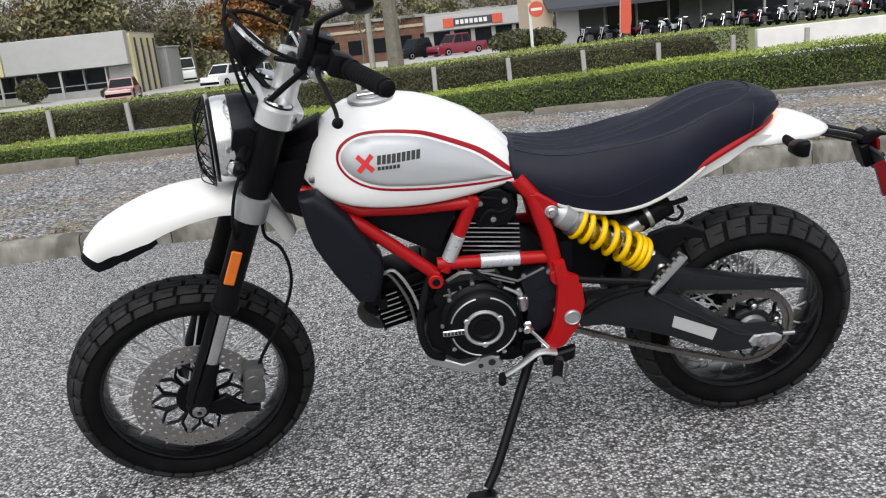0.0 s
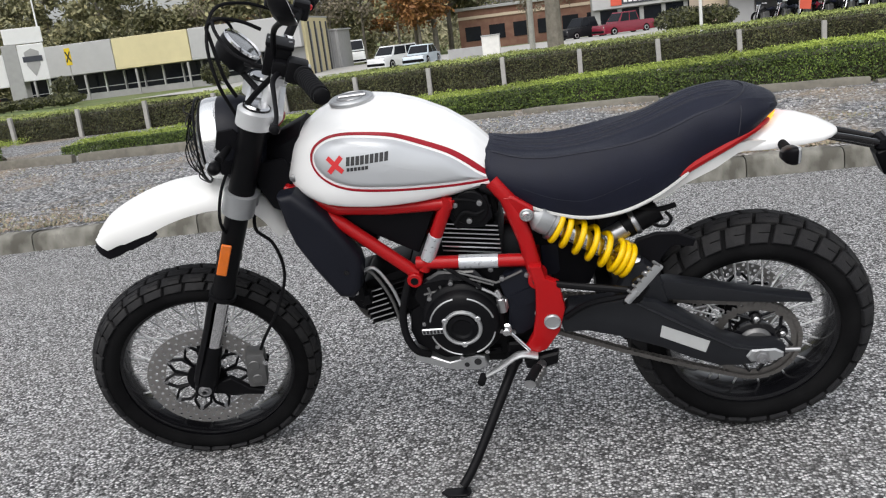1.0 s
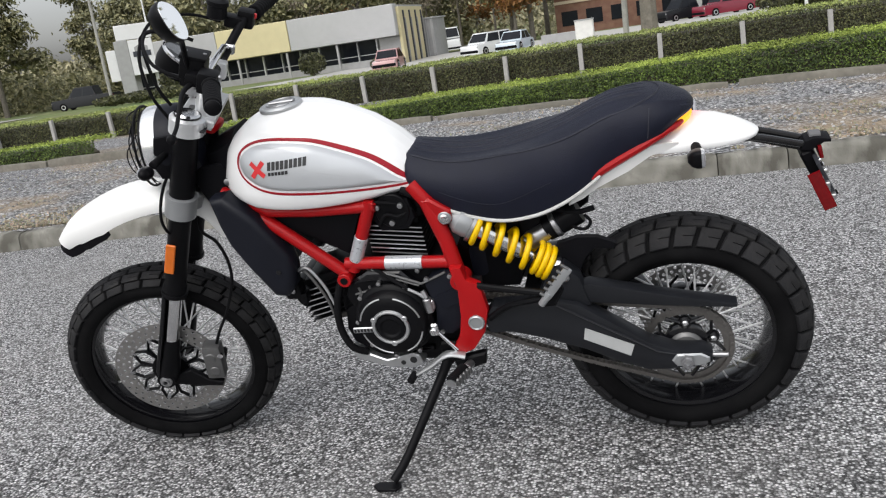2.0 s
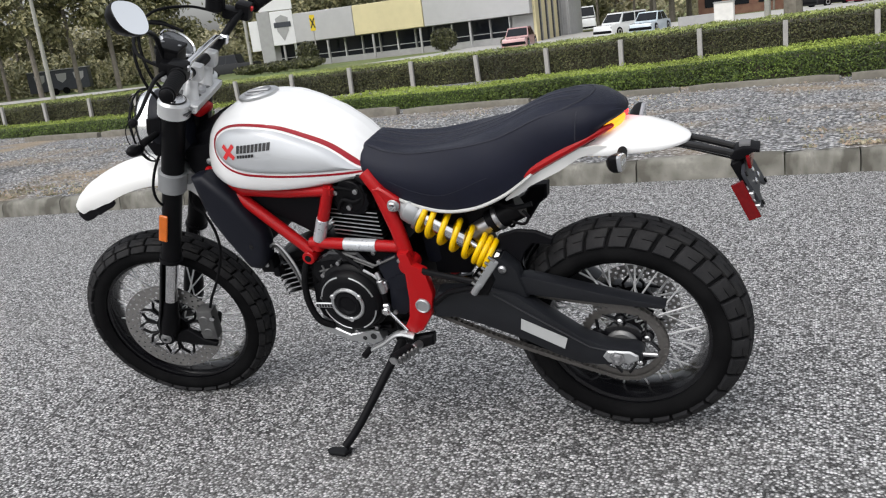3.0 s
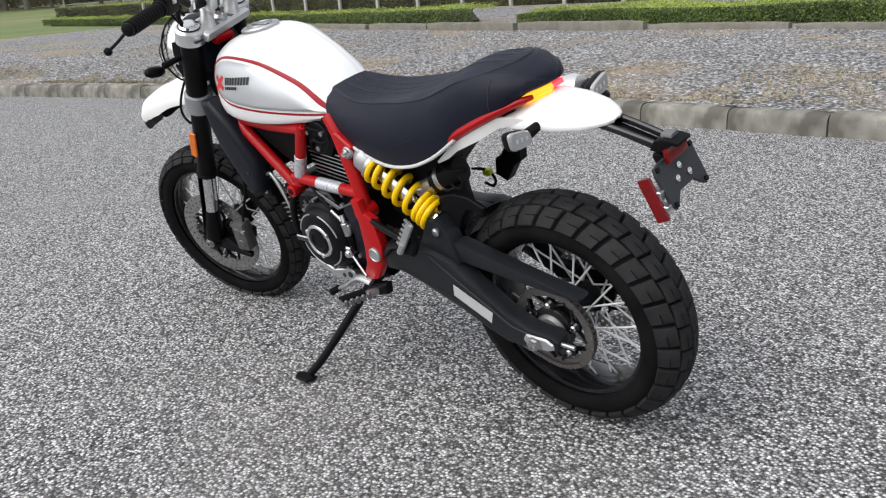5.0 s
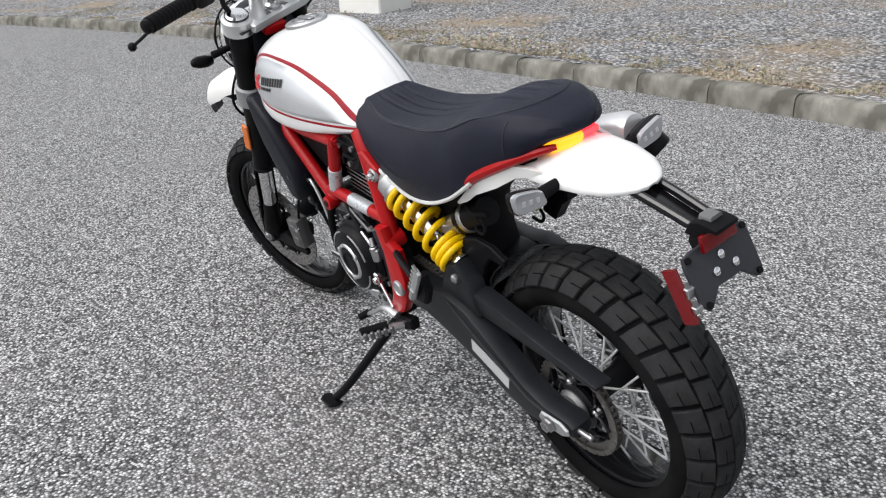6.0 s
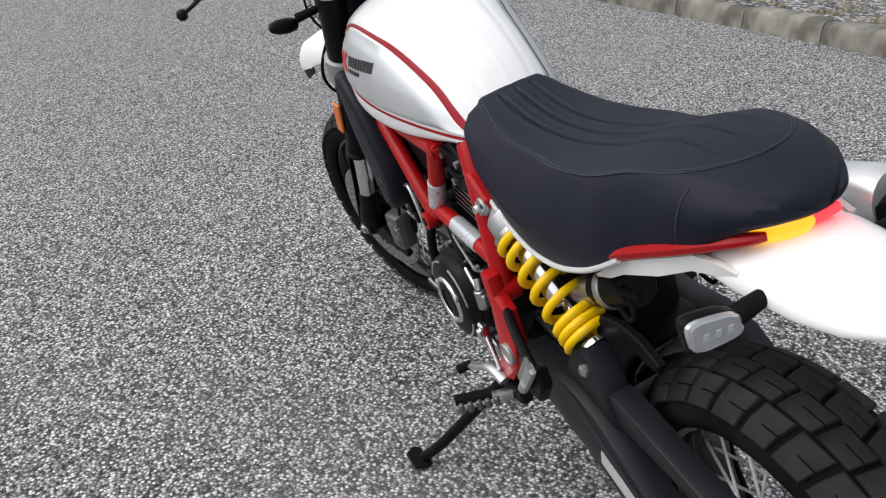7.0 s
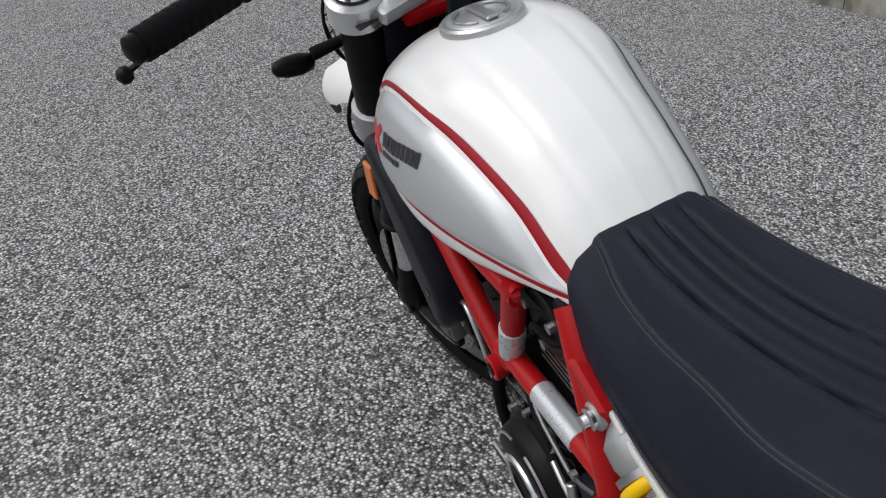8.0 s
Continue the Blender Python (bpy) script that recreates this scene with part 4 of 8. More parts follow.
part("brake_hose", S().tube([(0.01, -0.05, -0.02), (0.022, -0.085, -0.098), (0.07, -0.095, -0.125), (0.108, -0.10, -0.18), (0.124, -0.10, -0.246), (0.120, -0.10, -0.34), (0.104, -0.098, -0.43), (0.100, -0.098, -0.475)], 0.0045, 8, smooth=5, m=FK), RUBBER, bike, "black brake hose")
part("clutch_cable", S().tube([(-0.03, -0.19, 0.362), (-0.10, -0.17, 0.372), (-0.150, -0.08, 0.385), (-0.16, 0.03, 0.38), (-0.12, 0.11, 0.34), (-0.06, 0.10, 0.20)], 0.0042, 8, smooth=6, m=FK), RUBBER, bike, "looping black control cable")
part("brake_line", S().tube([(-0.02, 0.20, 0.385), (-0.10, 0.17, 0.395), (-0.165, 0.06, 0.395), (-0.165, -0.05, 0.345), (-0.12, -0.09, 0.26), (-0.055, -0.06, 0.16), (-0.02, -0.03, 0.03)], 0.0042, 8, smooth=6, m=FK), RUBBER, bike, "looping black brake line")
part("gauge_cable", S().tube([(-0.382, 0.0, 1.234), (-0.419, -0.02, 1.262), (-0.460, -0.05, 1.279), (-0.490, -0.055, 1.267), (-0.4885, -0.06, 1.246), (-0.478, -0.08, 1.22), (-0.470, -0.09, 1.178), (-0.463, -0.09, 1.139), (-0.452, -0.08, 1.10)], 0.0045, 8, smooth=5), RUBBER, bike, "looping black cable beside the gauge")
part("wiring_sleeve", S().tube([(0.01, -0.16, 0.36), (-0.04, -0.13, 0.27), (-0.06, -0.07, 0.18), (-0.05, -0.04, 0.05)], 0.007, 8, smooth=5, m=FK), RUBBER, bike, "black wiring sleeve")
part("fork_cable", S().tube([(-0.055, -0.07, 0.10), (-0.075, -0.11, 0.02), (-0.07, -0.14, -0.05), (-0.05, -0.13, -0.10), (-0.03, -0.09, -0.12)], 0.004, 8, smooth=5, m=FK), RUBBER, bike)
part("headstock", S().cyl((0, 0, -0.05), (0, 0, 0.19), 0.034, seg=24, m=HEAD), BLACK, bike, "black steering head")
part("fork_lock_cover", S().box((0.030, -0.02, 0.185), (0.03, 0.07, 0.026), 0.01, HEAD, 2), REDP, bike)

# ----- tank -----
TANK = [  # length, crown height, shoulder half width and height, greatest half width, lower edge
    (-0.374, 0.912, 0.050, 0.900, 0.072, 0.876), (-0.350, 0.972, 0.085, 0.938, 0.112, 0.850), (-0.31, 1.010, 0.122, 0.962, 0.145, 0.836), (-0.27, 1.030, 0.142, 0.982, 0.167, 0.827),
    (-0.22, 1.040, 0.140, 1.001, 0.178, 0.820), (-0.16, 1.042, 0.136, 1.001, 0.179, 0.814), (-0.10, 1.036, 0.130, 0.991, 0.172, 0.810), (-0.04, 1.019, 0.115, 0.965, 0.158, 0.808),
    (0.03, 0.985, 0.105, 0.928, 0.136, 0.809), (0.09, 0.941, 0.098, 0.886, 0.116, 0.813), (0.125, 0.902, 0.090, 0.850, 0.104, 0.818), (0.150, 0.868, 0.080, 0.838, 0.092, 0.824)]


def tank_row(x):
    return [lerp([(r[0], r[k]) for r in TANK], x) for k in range(1, 6)]


def tank_half(x):
    """Half section of the tank at length x, from the crown down: half width and height."""
    zt, s, zs, w, zb = tank_row(x)
    zm = zb + 0.34 * (zs - zb)
    key = [(0.0, zt), (s * 0.50, zt - (zt - zs) * 0.14), (s * 0.82, zt - (zt - zs) * 0.50), (s, zs), (s + (w - s) * 0.72, zs - (zs - zm) * 0.5), (w, zm), (w * 0.995, zm - (zm - zb) * 0.5), (w * 0.95, zb + 0.008), (w * 0.86, zb)]
    pts, _ = spline([Vector((a, 0, b)) for a, b in key], 1.0, 9)
    # a pressed crease on each side of the crown, fading out towards the cap
    deep = 0.0030 * min(max((x + 0.17) / 0.08, 0), 1)
    mid = 0.058 - 0.06 * max(x, -0.1)
    return [(p.x, p.z - deep * math.exp(-((p.x - mid) / 0.007) ** 2) - deep * 0.5 * min(max((p.x - mid) / 0.01, 0), 1) * (p.z > zs)) for p in pts]


HALVES = {}
OFFSIDE = 0.89  # far flank of the bodywork is narrowed to fit the camera's view


def wide(y):
    return y * OFFSIDE if y > 0 else y



def tank_side(x, z):
    """Half width of the tank at length x and height z."""
    k = round(x, 3)
    if k not in HALVES:
        h = tank_half(k)[::-1]
        HALVES[k] = ([q[1] for q in h], [q[0] for q in h])
    return float(np.interp(z, *HALVES[k]))


def tank_ring(x):
    half = tank_half(x)[::-1]
    return [(x, -y, z) for y, z in half] + [(x, wide(y), z) for y, z in half[-2::-1]]


xs = [-0.374, -0.368, -0.358, -0.34, -0.32, -0.295, -0.265, -0.23, -0.21, -0.19, -0.17, -0.15, -0.13, -0.11, -0.09, -0.07, -0.05, -0.03, -0.01, 0.01, 0.03, 0.045, 0.06, 0.08, 0.095, 0.105, 0.115, 0.125, 0.14, 0.15]
part("fuel_tank", S().loft([tank_ring(x) for x in xs]), WHITE, bike, "glossy white teardrop fuel tank", angle=60)
part("tank_bolt", S().lathe([(0.009, 0.0), (0.009, -0.004), (0.005, -0.006)], (-0.352, -tank_side(-0.352, 0.89) + 0.001, 0.890), (0, 1, 0), 14), STEEL, bike)


def on_tank(x, z, lift, side=-1):
    return Vector((x, wide(side * (tank_side(x, z) + lift)), z))


def ease(ring, times=6):
    """Takes small waves out of a closed row of points."""
    for _ in range(times):
        n = len(ring)
        ring = [ring[i] * 0.5 + (ring[i - 1] + ring[(i + 1) % n]) * 0.25 for i in range(n)]
    return ring


OVAL = [(-0.289, 0.947), (-0.278, 0.975), (-0.246, 0.996), (-0.195, 1.003), (-0.106, 0.991), (-0.064, 0.976), (-0.016, 0.953), (0.033, 0.928), (0.064, 0.907), (0.095, 0.881), (0.119, 0.856), (0.137, 0.833), (0.085, 0.834), (0.03, 0.839), (-0.05, 0.849), (-0.13, 0.860), (-0.200, 0.871), (-0.250, 0.891), (-0.280, 0.919)]
oval, _ = spline([Vector((x, 0, z)) for x, z in OVAL], 1.0, 5, closed=True)
centre = Vector((-0.09, 0, 0.915))
for side in (-1, 1):
    sh = S()
    along = [(oval[(i + 1) % len(oval)] - oval[i - 1]).normalized() for i in range(len(oval))]
    d_in = [Vector((t.z, 0, -t.x)) if Vector((t.z, 0, -t.x)).dot(centre - p) > 0 else Vector((-t.z, 0, t.x)) for t, p in zip(along, oval)]
    d_in = [(d_in[i - 1] + d_in[i] + d_in[(i + 1) % len(oval)]).normalized() for i in range(len(oval))]
    wd = [0.0060 + (0.0052 * min(max((p.x + 0.20) / 0.28, 0), 1) if p.z > 0.86 else 0.0) for p in oval]
    # far side: the shadow at the panel edge drawn as a black line
    if side > 0:
        wd = [0.0045 for p in oval]
    at = lambda p, d, w, lift: on_tank((p + d * w).x, (p + d * w).z, lift, side)
    ring_o = ease([at(p, d, 0.0, 0.0014) for p, d in zip(oval, d_in)])
    ring_m = ease([at(p, d, w * 0.5, 0.0026) for p, d, w in zip(oval, d_in, wd)])
    ring_i = ease([at(p, d, w, 0.0014) for p, d, w in zip(oval, d_in, wd)])
    n = len(oval)
    verts = ring_o + ring_m + ring_i
    faces = [(r * n + i, r * n + (i + 1) % n, (r + 1) * n + (i + 1) % n, (r + 1) * n + i) for r in range(2) for i in range(n)]
    part("tank_stripe", sh.add(verts, faces), STRIPE if side < 0 else INK, bike, "dark red stripe round the tank panel" if side < 0 else "thin black line round the far tank panel, shade in its colour", angle=60)
    # inset panel: a low dome
    rings = []
    for k in (0.0, 0.04, 0.10, 0.18, 0.3, 0.45, 0.6, 0.75, 0.9):
        lift = 0.0005 + 0.010 * (1 - (1 - min(1, k / 0.22)) ** 2)
        rings.append([on_tank(p.x + (centre.x - p.x) * k + d.x * (w + 0.005) * (1 - k), p.z + (centre.z - p.z) * k + d.z * (w + 0.005) * (1 - k), lift, side) for p, d, w in zip(oval, d_in, wd)])
        rings[-1] = ease(rings[-1])
    verts = [q for r in rings for q in r] + [on_tank(centre.x, centre.z, 0.0105, side)]
    faces = [(r * n + i, r * n + (i + 1) % n, (r + 1) * n + (i + 1) % n, (r + 1) * n + i) for r in range(len(rings) - 1) for i in range(n)]
    faces += [((len(rings) - 1) * n + i, (len(rings) - 1) * n + (i + 1) % n, len(rings) * n) for i in range(n)]
    panel = part("tank_panel", S().add(verts, faces), PEARL, bike, "silver-white tank side panel", angle=60)

    def decal(name, x0, x1, z0, z1, mat, label="", slant=0.0):
        nx = 6
        vs = []
        for iz, z in enumerate((z0, z1)):
            for i in range(nx + 1):
                x = x0 + (x1 - x0) * i / nx + slant * iz
                vs.append(on_tank(x, z, 0.0118, side))
        fs = [(i, i + 1, nx + 2 + i, nx + 1 + i) for i in range(nx)]
        part(name, S().add(vs, fs), mat, panel, label, angle=60)

    # lettering stands as plain bars, the emblem as a red cross
    for k in range(9):
        decal("lettering_bar", -0.196 + 0.0112 * k, -0.196 + 0.0112 * k + 0.0088, 0.9335, 0.953, INK, slant=0.003)
    for k in range(6):
        decal("lettering_bar", -0.196 + 0.0088 * k, -0.196 + 0.0088 * k + 0.0070, 0.921, 0.929, INK, slant=0.001)
    for s in (-1, 1):
        vs = [on_tank(-0.222 + x, 0.938 + z, 0.0118, side) for x, z in ((-0.021, -0.013 * s), (-0.013, -0.021 * s), (0.0, -0.008 * s), (0.021, 0.013 * s), (0.013, 0.021 * s), (0.0, 0.008 * s))]
        part("emblem_cross", S().add(vs, [(0, 1, 2, 5), (5, 2, 3, 4)]), LOGORED, panel, "red cross emblem", angle=60)

cap_m = Matrix.Translation((-0.195, -0.008, 1.0415)) @ Matrix.Rotation(radians(-1), 4, "Y")
cap = part("fuel_cap", S().lathe([(0.056, -0.004), (0.056, 0.003), (0.052, 0.006), (0.046, 0.005), (0.044, 0.0065), (0.0001, 0.008)], (0, 0, 0), (0, 0, 1), 40, cap_m), ALU, bike, "round aluminium fuel cap")
part("cap_latch", S().box((0.004, 0, 0.010), (0.072, 0.018, 0.006), 0.0025, cap_m), STEEL, cap)
part("cap_arc", S().tube([(0.036 * math.cos(t), 0.036 * math.sin(t), 0.0085) for t in (radians(30 + 12 * j) for j in range(11))], 0.0022, 6, m=cap_m).tube([(0.036 * math.cos(t), -0.036 * math.sin(t), 0.0085) for t in (radians(30 + 12 * j) for j in range(11))], 0.0022, 6, m=cap_m), STEEL, cap)
for side in (-1, 1):
    part("headstock_cover", S().plate([(-0.470, 0.925), (-0.375, 0.930), (-0.350, 0.885), (-0.352, 0.83), (-0.385, 0.775), (-0.435, 0.80), (-0.460, 0.86)], side * 0.060, side * 0.072, 0.004), PLASTIC, bike, "black cover beside the steering head")
part("tank_nose_cover", S().loft([[(x, y * k, z) for y, z in ((-0.075, z0), (-0.07, z0 + 0.05), (-0.03, z0 + 0.075), (0.03, z0 + 0.075), (0.07, z0 + 0.05), (0.075, z0))] for x, k, z0 in ((-0.425, 0.62, 0.90), (-0.40, 0.85, 0.905), (-0.36, 1.0, 0.92), (-0.325, 1.05, 0.935))]), PLASTIC, bike, "black plastic cover ahead of the tank")

# ----- seat -----
SEAT = [(0.117, 0.060, 0.888, 0.894, 0.094, 0.828), (0.125, 0.066, 0.894, 0.900, 0.102, 0.818), (0.15, 0.072, 0.887, 0.893, 0.112, 0.797), (0.20, 0.086, 0.876, 0.879, 0.123, 0.772), (0.27, 0.095, 0.871, 0.871, 0.130, 0.744), (0.35, 0.100, 0.877, 0.876, 0.135, 0.728),
        (0.43, 0.110, 0.887, 0.893, 0.135, 0.735), (0.50, 0.107, 0.899, 0.915, 0.132, 0.760), (0.555, 0.109, 0.919, 0.938, 0.128, 0.792), (0.62, 0.104, 0.944, 0.961, 0.118, 0.837), (0.69, 0.094, 0.955, 0.968, 0.111, 0.871), (0.735, 0.080, 0.954, 0.965, 0.098, 0.890), (0.768, 0.060, 0.945, 0.955, 0.075, 0.908), (0.789, 0.040, 0.938, 0.946, 0.052, 0.914), (0.800, 0.021, 0.931, 0.937, 0.032, 0.917), (0.805, 0.006, 0.925, 0.928, 0.012, 0.918)]


def seat_ring(row):
    x, ws, zs, zc, wb, zb = row
    half = [(wb * 0.8, zb - 0.002), (wb, zb), (wb + 0.006, zb + (zs - zb) * 0.25), (wb + 0.004, zb + (zs - zb) * 0.5), ((wb + ws) / 2 + 0.007, zb + (zs - zb) * 0.78), (ws + 0.004, zs - 0.006), (ws, zs), (ws - 0.006, zs + 0.003), (ws * 0.66, zs + (zc - zs) * 0.65), (ws * 0.33, zs + (zc - zs) * 0.92), (0.0, zc)]
    return [(x, -y, z) for y, z in half] + [(x, wide(y), z) for y, z in half[-2::-1]]


def seat_skin(row):
    """The ring with its crown finely divided and three pressed pleats along it."""
    ring = seat_ring(row)
    x = row[0]
    on = min(max((x - 0.135) / 0.02, 0), 1) * min(max((0.70 - x) / 0.02, 0), 1)
    spread = lerp([(0.14, 0.032), (0.30, 0.032), (0.69, 0.040)], x)
    crown = ring[7:14]
    n = 110
    dense = []
    for k in range(n + 1):
        y = crown[0][1] + (crown[-1][1] - crown[0][1]) * k / n
        z = float(np.interp(y, [q[1] for q in crown], [q[2] for q in crown]))
        dense.append((x, y, z))
    for _ in range(30):
        dense = [dense[0]] + [(x, dense[k][1], 0.5 * dense[k][2] + 0.25 * (dense[k - 1][2] + dense[k + 1][2])) for k in range(1, n)] + [dense[-1]]
    out = []
    for _, y, z in dense:
        for c in (-spread, 0.0, spread):
            d = y - c
            z -= on * (0.0062 * math.exp(-(d / 0.0027) ** 2) - 0.0016 * math.exp(-((abs(d) - 0.009) / 0.006) ** 2))
        out.append((x, y, z))
    return ring[:7] + out + ring[14:]


def seat_width(x, z):
    """Half width of the seat at length x and height z."""
    ring = [(q[2], -q[1]) for q in seat_ring([x] + seat_at(x))[1:7]]
    return float(np.interp(z, [q[0] for q in ring], [q[1] for q in ring]))


rows = []
for i in range(len(SEAT) - 1):
    for k in range(4):
        p = [SEAT[min(max(i + j, 0), len(SEAT) - 1)] for j in (-1, 0, 1, 2)]
        t = k / 4
        rows.append([0.5 * (2 * b + (c - a) * t + (2 * a - 5 * b + 4 * c - d) * t * t + (3 * b - a - 3 * c + d) * t**3) for a, b, c, d in zip(*p)])
rows.append(list(SEAT[-1]))
for k, r in enumerate(rows):
    r[0] = max(r[0], rows[k - 1][0] + 1e-4) if k else r[0]


def seat_at(x):
    return [lerp([(r[0], r[k]) for r in rows], x) for k in range(1, 6)]


def seat_top(x, y):
    """Height of the seat's top at length x and half width y."""
    ring = [(-q[1], q[2]) for q in seat_ring([x] + seat_at(x))[6:11]][::-1]
    return float(np.interp(y, [q[0] for q in ring], [q[1] for q in ring]))


seat = part("seat", S().loft([seat_skin(r) for r in rows]), SEATM, bike, "long charcoal vinyl seat with stitched seams", angle=55)
seam = [(r[0], r[1] + 0.0008, r[2] + 0.0005) for r in rows if 0.132 < r[0] < 0.63]
for k in range(1, 13):
    a = k / 12 * math.pi / 2
    x, y = 0.64 + 0.092 * math.sin(a), 0.0995 * math.cos(a)
    ws, zs, zc, wb, zb = seat_at(x)
    seam.append((x, min(y, ws), seat_top(x, min(y, ws)) + 0.0004))
for gap, lift in ((0.0, 0.0), (0.0052, 0.0010)):
    part("seat_seam", S().tube([(x, -(y - gap), z + lift) for x, y, z in seam] + [(x, wide(y - gap), z + lift) for x, y, z in seam[-2::-1]], 0.0011, 6), STITCH, seat, "row of grey stitches along the seat edge")
for side in (-1, 1):
    part("seat_piping", S().tube([(r[0], wide(side * (r[4] + 0.002)), r[5] - 0.003) for r in rows if 0.14 < r[0] < 0.60], 0.0045, 8), PIPING, seat, "pale grey seat piping")
    low = [Vector((x, 0, z)) for x, z in ((0.20, 0.812), (0.27, 0.783), (0.335, 0.771), (0.385, 0.780), (0.44, 0.800), (0.475, 0.812))]
    low, _ = spline(low, 1.0, 4)
    part("lower_seam", S().tube([(p.x, wide(side * (seat_width(p.x, p.z) + 0.0002)), p.z) for p in low], 0.0009, 6), SEATM, seat, "dark crease seam low on the seat side")
    part("seat_side_seam", S().tube([(x, wide(side * (seat_width(x, z) + 0.0004)), z) for x, z in ((0.699 + 0.008 * k / 8, 0.884 + 0.065 * k / 8) for k in range(9))], 0.0012, 6), STITCH, seat)

# ----- frame: red trellis tubes -----
R = 0.0165


def both(name, pts, r, mat, label="", seg=12, smooth=0):
    for side in (-1, 1):
        part(name, S().tube([(x, side * y * (1 if side < 0 else 0.84), z) for x, y, z in pts], r, seg, smooth=smooth), mat, bike, label)


both("main_tube", [(-0.372, 0.070, 0.846), (-0.350, 0.104, 0.836), (-0.25, 0.128, 0.765), (-0.085, 0.130, 0.610)], R, REDP, "red trellis frame tube")
both("top_rail", [(-0.385, 0.085, 0.855), (-0.25, 0.128, 0.805), (-0.13, 0.130, 0.795), (0.03, 0.128, 0.792)], R * 0.9, REDP, "red trellis frame tube")
both("upright_tube", [(0.022, 0.128, 0.805), (-0.066, 0.130, 0.620)], R, REDP, "red trellis frame tube")
both("lower_tube", [(-0.082, 0.130, 0.640), (0.21, 0.130, 0.622)], R, REDP, "red trellis frame tube")
both("down_tube", [(0.130, 0.108, 0.832), (0.163, 0.120, 0.790), (0.196, 0.132, 0.68), (0.213, 0.140, 0.585)], R * 1.2, REDP, "red trellis frame tube")
for side in (-1, 1):
    part("frame_boss", S().cyl((-0.090, side * 0.108, 0.602), (-0.090, side * 0.156, 0.602), 0.019), REDP, bike, "red engine mount boss")
    part("boss_bolt", S().cyl((-0.090, side * 0.154, 0.602), (-0.090, side * 0.158, 0.602), 0.010), BLACK, bike)
    part("pivot_plate", S().plate([(0.198, 0.625), (0.228, 0.625), (0.236, 0.590), (0.268, 0.572), (0.277, 0.50), (0.258, 0.434), (0.222, 0.385), (0.176, 0.366), (0.168, 0.392), (0.190, 0.430), (0.202, 0.484), (0.208, 0.56)], side * 0.148, side * 0.176, 0.008, seg=2), REDP, bike, "red swingarm pivot plate")
    part("tube_boss", S().cyl((0.216, side * 0.118, 0.580), (0.216, side * 0.168, 0.580), 0.024, seg=20), REDP, bike, "red tube boss")
    # black disc on the boss face: the shade of a recess as colour
    part("boss_recess_shade", S().cyl((0.216, side * 0.167, 0.580), (0.216, side * 0.169, 0.580), 0.013), INK, bike)
    part("pivot_cap", S().lathe([(0.021, 0), (0.021, 0.006), (0.018, 0.009), (0.016, 0.006), (0.0001, 0.006)], (0.242, side * 0.175, 0.468), (0, side, 0), 24), GREYCAST, bike, "grey swingarm pivot cap")
    if side < 0:
        part("shock_lug", S().plate([(0.150, 0.80), (0.175, 0.80), (0.222, 0.765), (0.222, 0.735), (0.200, 0.730), (0.170, 0.745)], side * 0.105, side * 0.140, 0.005), REDP, bike, "red shock absorber bracket")
    part("frame_tape", S().lathe([(R + 0.0006, 0.0), (R + 0.0014, 0.001), (R + 0.0014, 0.097), (R + 0.0006, 0.098)], (0.025, side * 0.130, 0.6334), (0.9981, 0, -0.0615), 20), TAPE, bike, "silver tape on the frame tube")
    part("upright_tape", S().lathe([(R + 0.0004, 0.0), (R + 0.0014, 0.001), (R + 0.0014, 0.070), (R + 0.0004, 0.071)], (-0.053, side * 0.1299, 0.648), (0.43, 0, 0.903), 20), TAPE, bike, "silver tape on the frame tube")
    both_pts = [(0.10, side * 0.105, 0.82), (0.22, side * 0.115, 0.765), (0.36, side * 0.115, 0.745), (0.46, side * 0.11, 0.762), (0.56, side * 0.10, 0.812), (0.68, side * 0.080, 0.858), (0.73, side * 0.06, 0.872)]
    part("subframe_rail", S().tube(both_pts, 0.012, 10, smooth=4), BLACK, bike, "black seat subframe tube")
    rail_pts = [(0.560, side * 0.112, 0.798), (0.587, side * 0.112, 0.820), (0.68, side * 0.102, 0.864), (0.735, side * 0.085, 0.886), (0.762, side * 0.068, 0.893), (0.775, side * 0.052, 0.895)]
    rail_r = [0.0135, 0.0170, 0.0160, 0.0135, 0.010, 0.007]
    keep = 6 if side < 0 else 4
    part("seat_rail", S().tube(rail_pts[:keep], rail_r[:keep], 10, smooth=4, flat=0.8, m=Matrix.Diagonal((1, 1 if side < 0 else 0.78, 1, 1))), REDP, bike, "red trim rail under the seat")

# airbox and covers inside the frame
part("airbox", S().plate([(-0.29, 0.79), (-0.01, 0.785), (-0.075, 0.655), (-0.15, 0.70)], -0.112, 0.112, 0.012, seg=2), PLASTIC, bike, "black air box between the frame tubes")
part("inner_box", S().box((0.29, 0, 0.70), (0.16, 0.15, 0.15), 0.02, None, 2), PLASTIC, bike, "black battery box")
part("inner_mudguard", S().plate([(0.36, 0.74), (0.46, 0.745), (0.52, 0.768), (0.60, 0.806), (0.59, 0.795), (0.52, 0.752), (0.46, 0.70), (0.40, 0.64), (0.37, 0.64)], -0.075, 0.075, 0.008), PLASTIC, bike, "black inner mudguard")

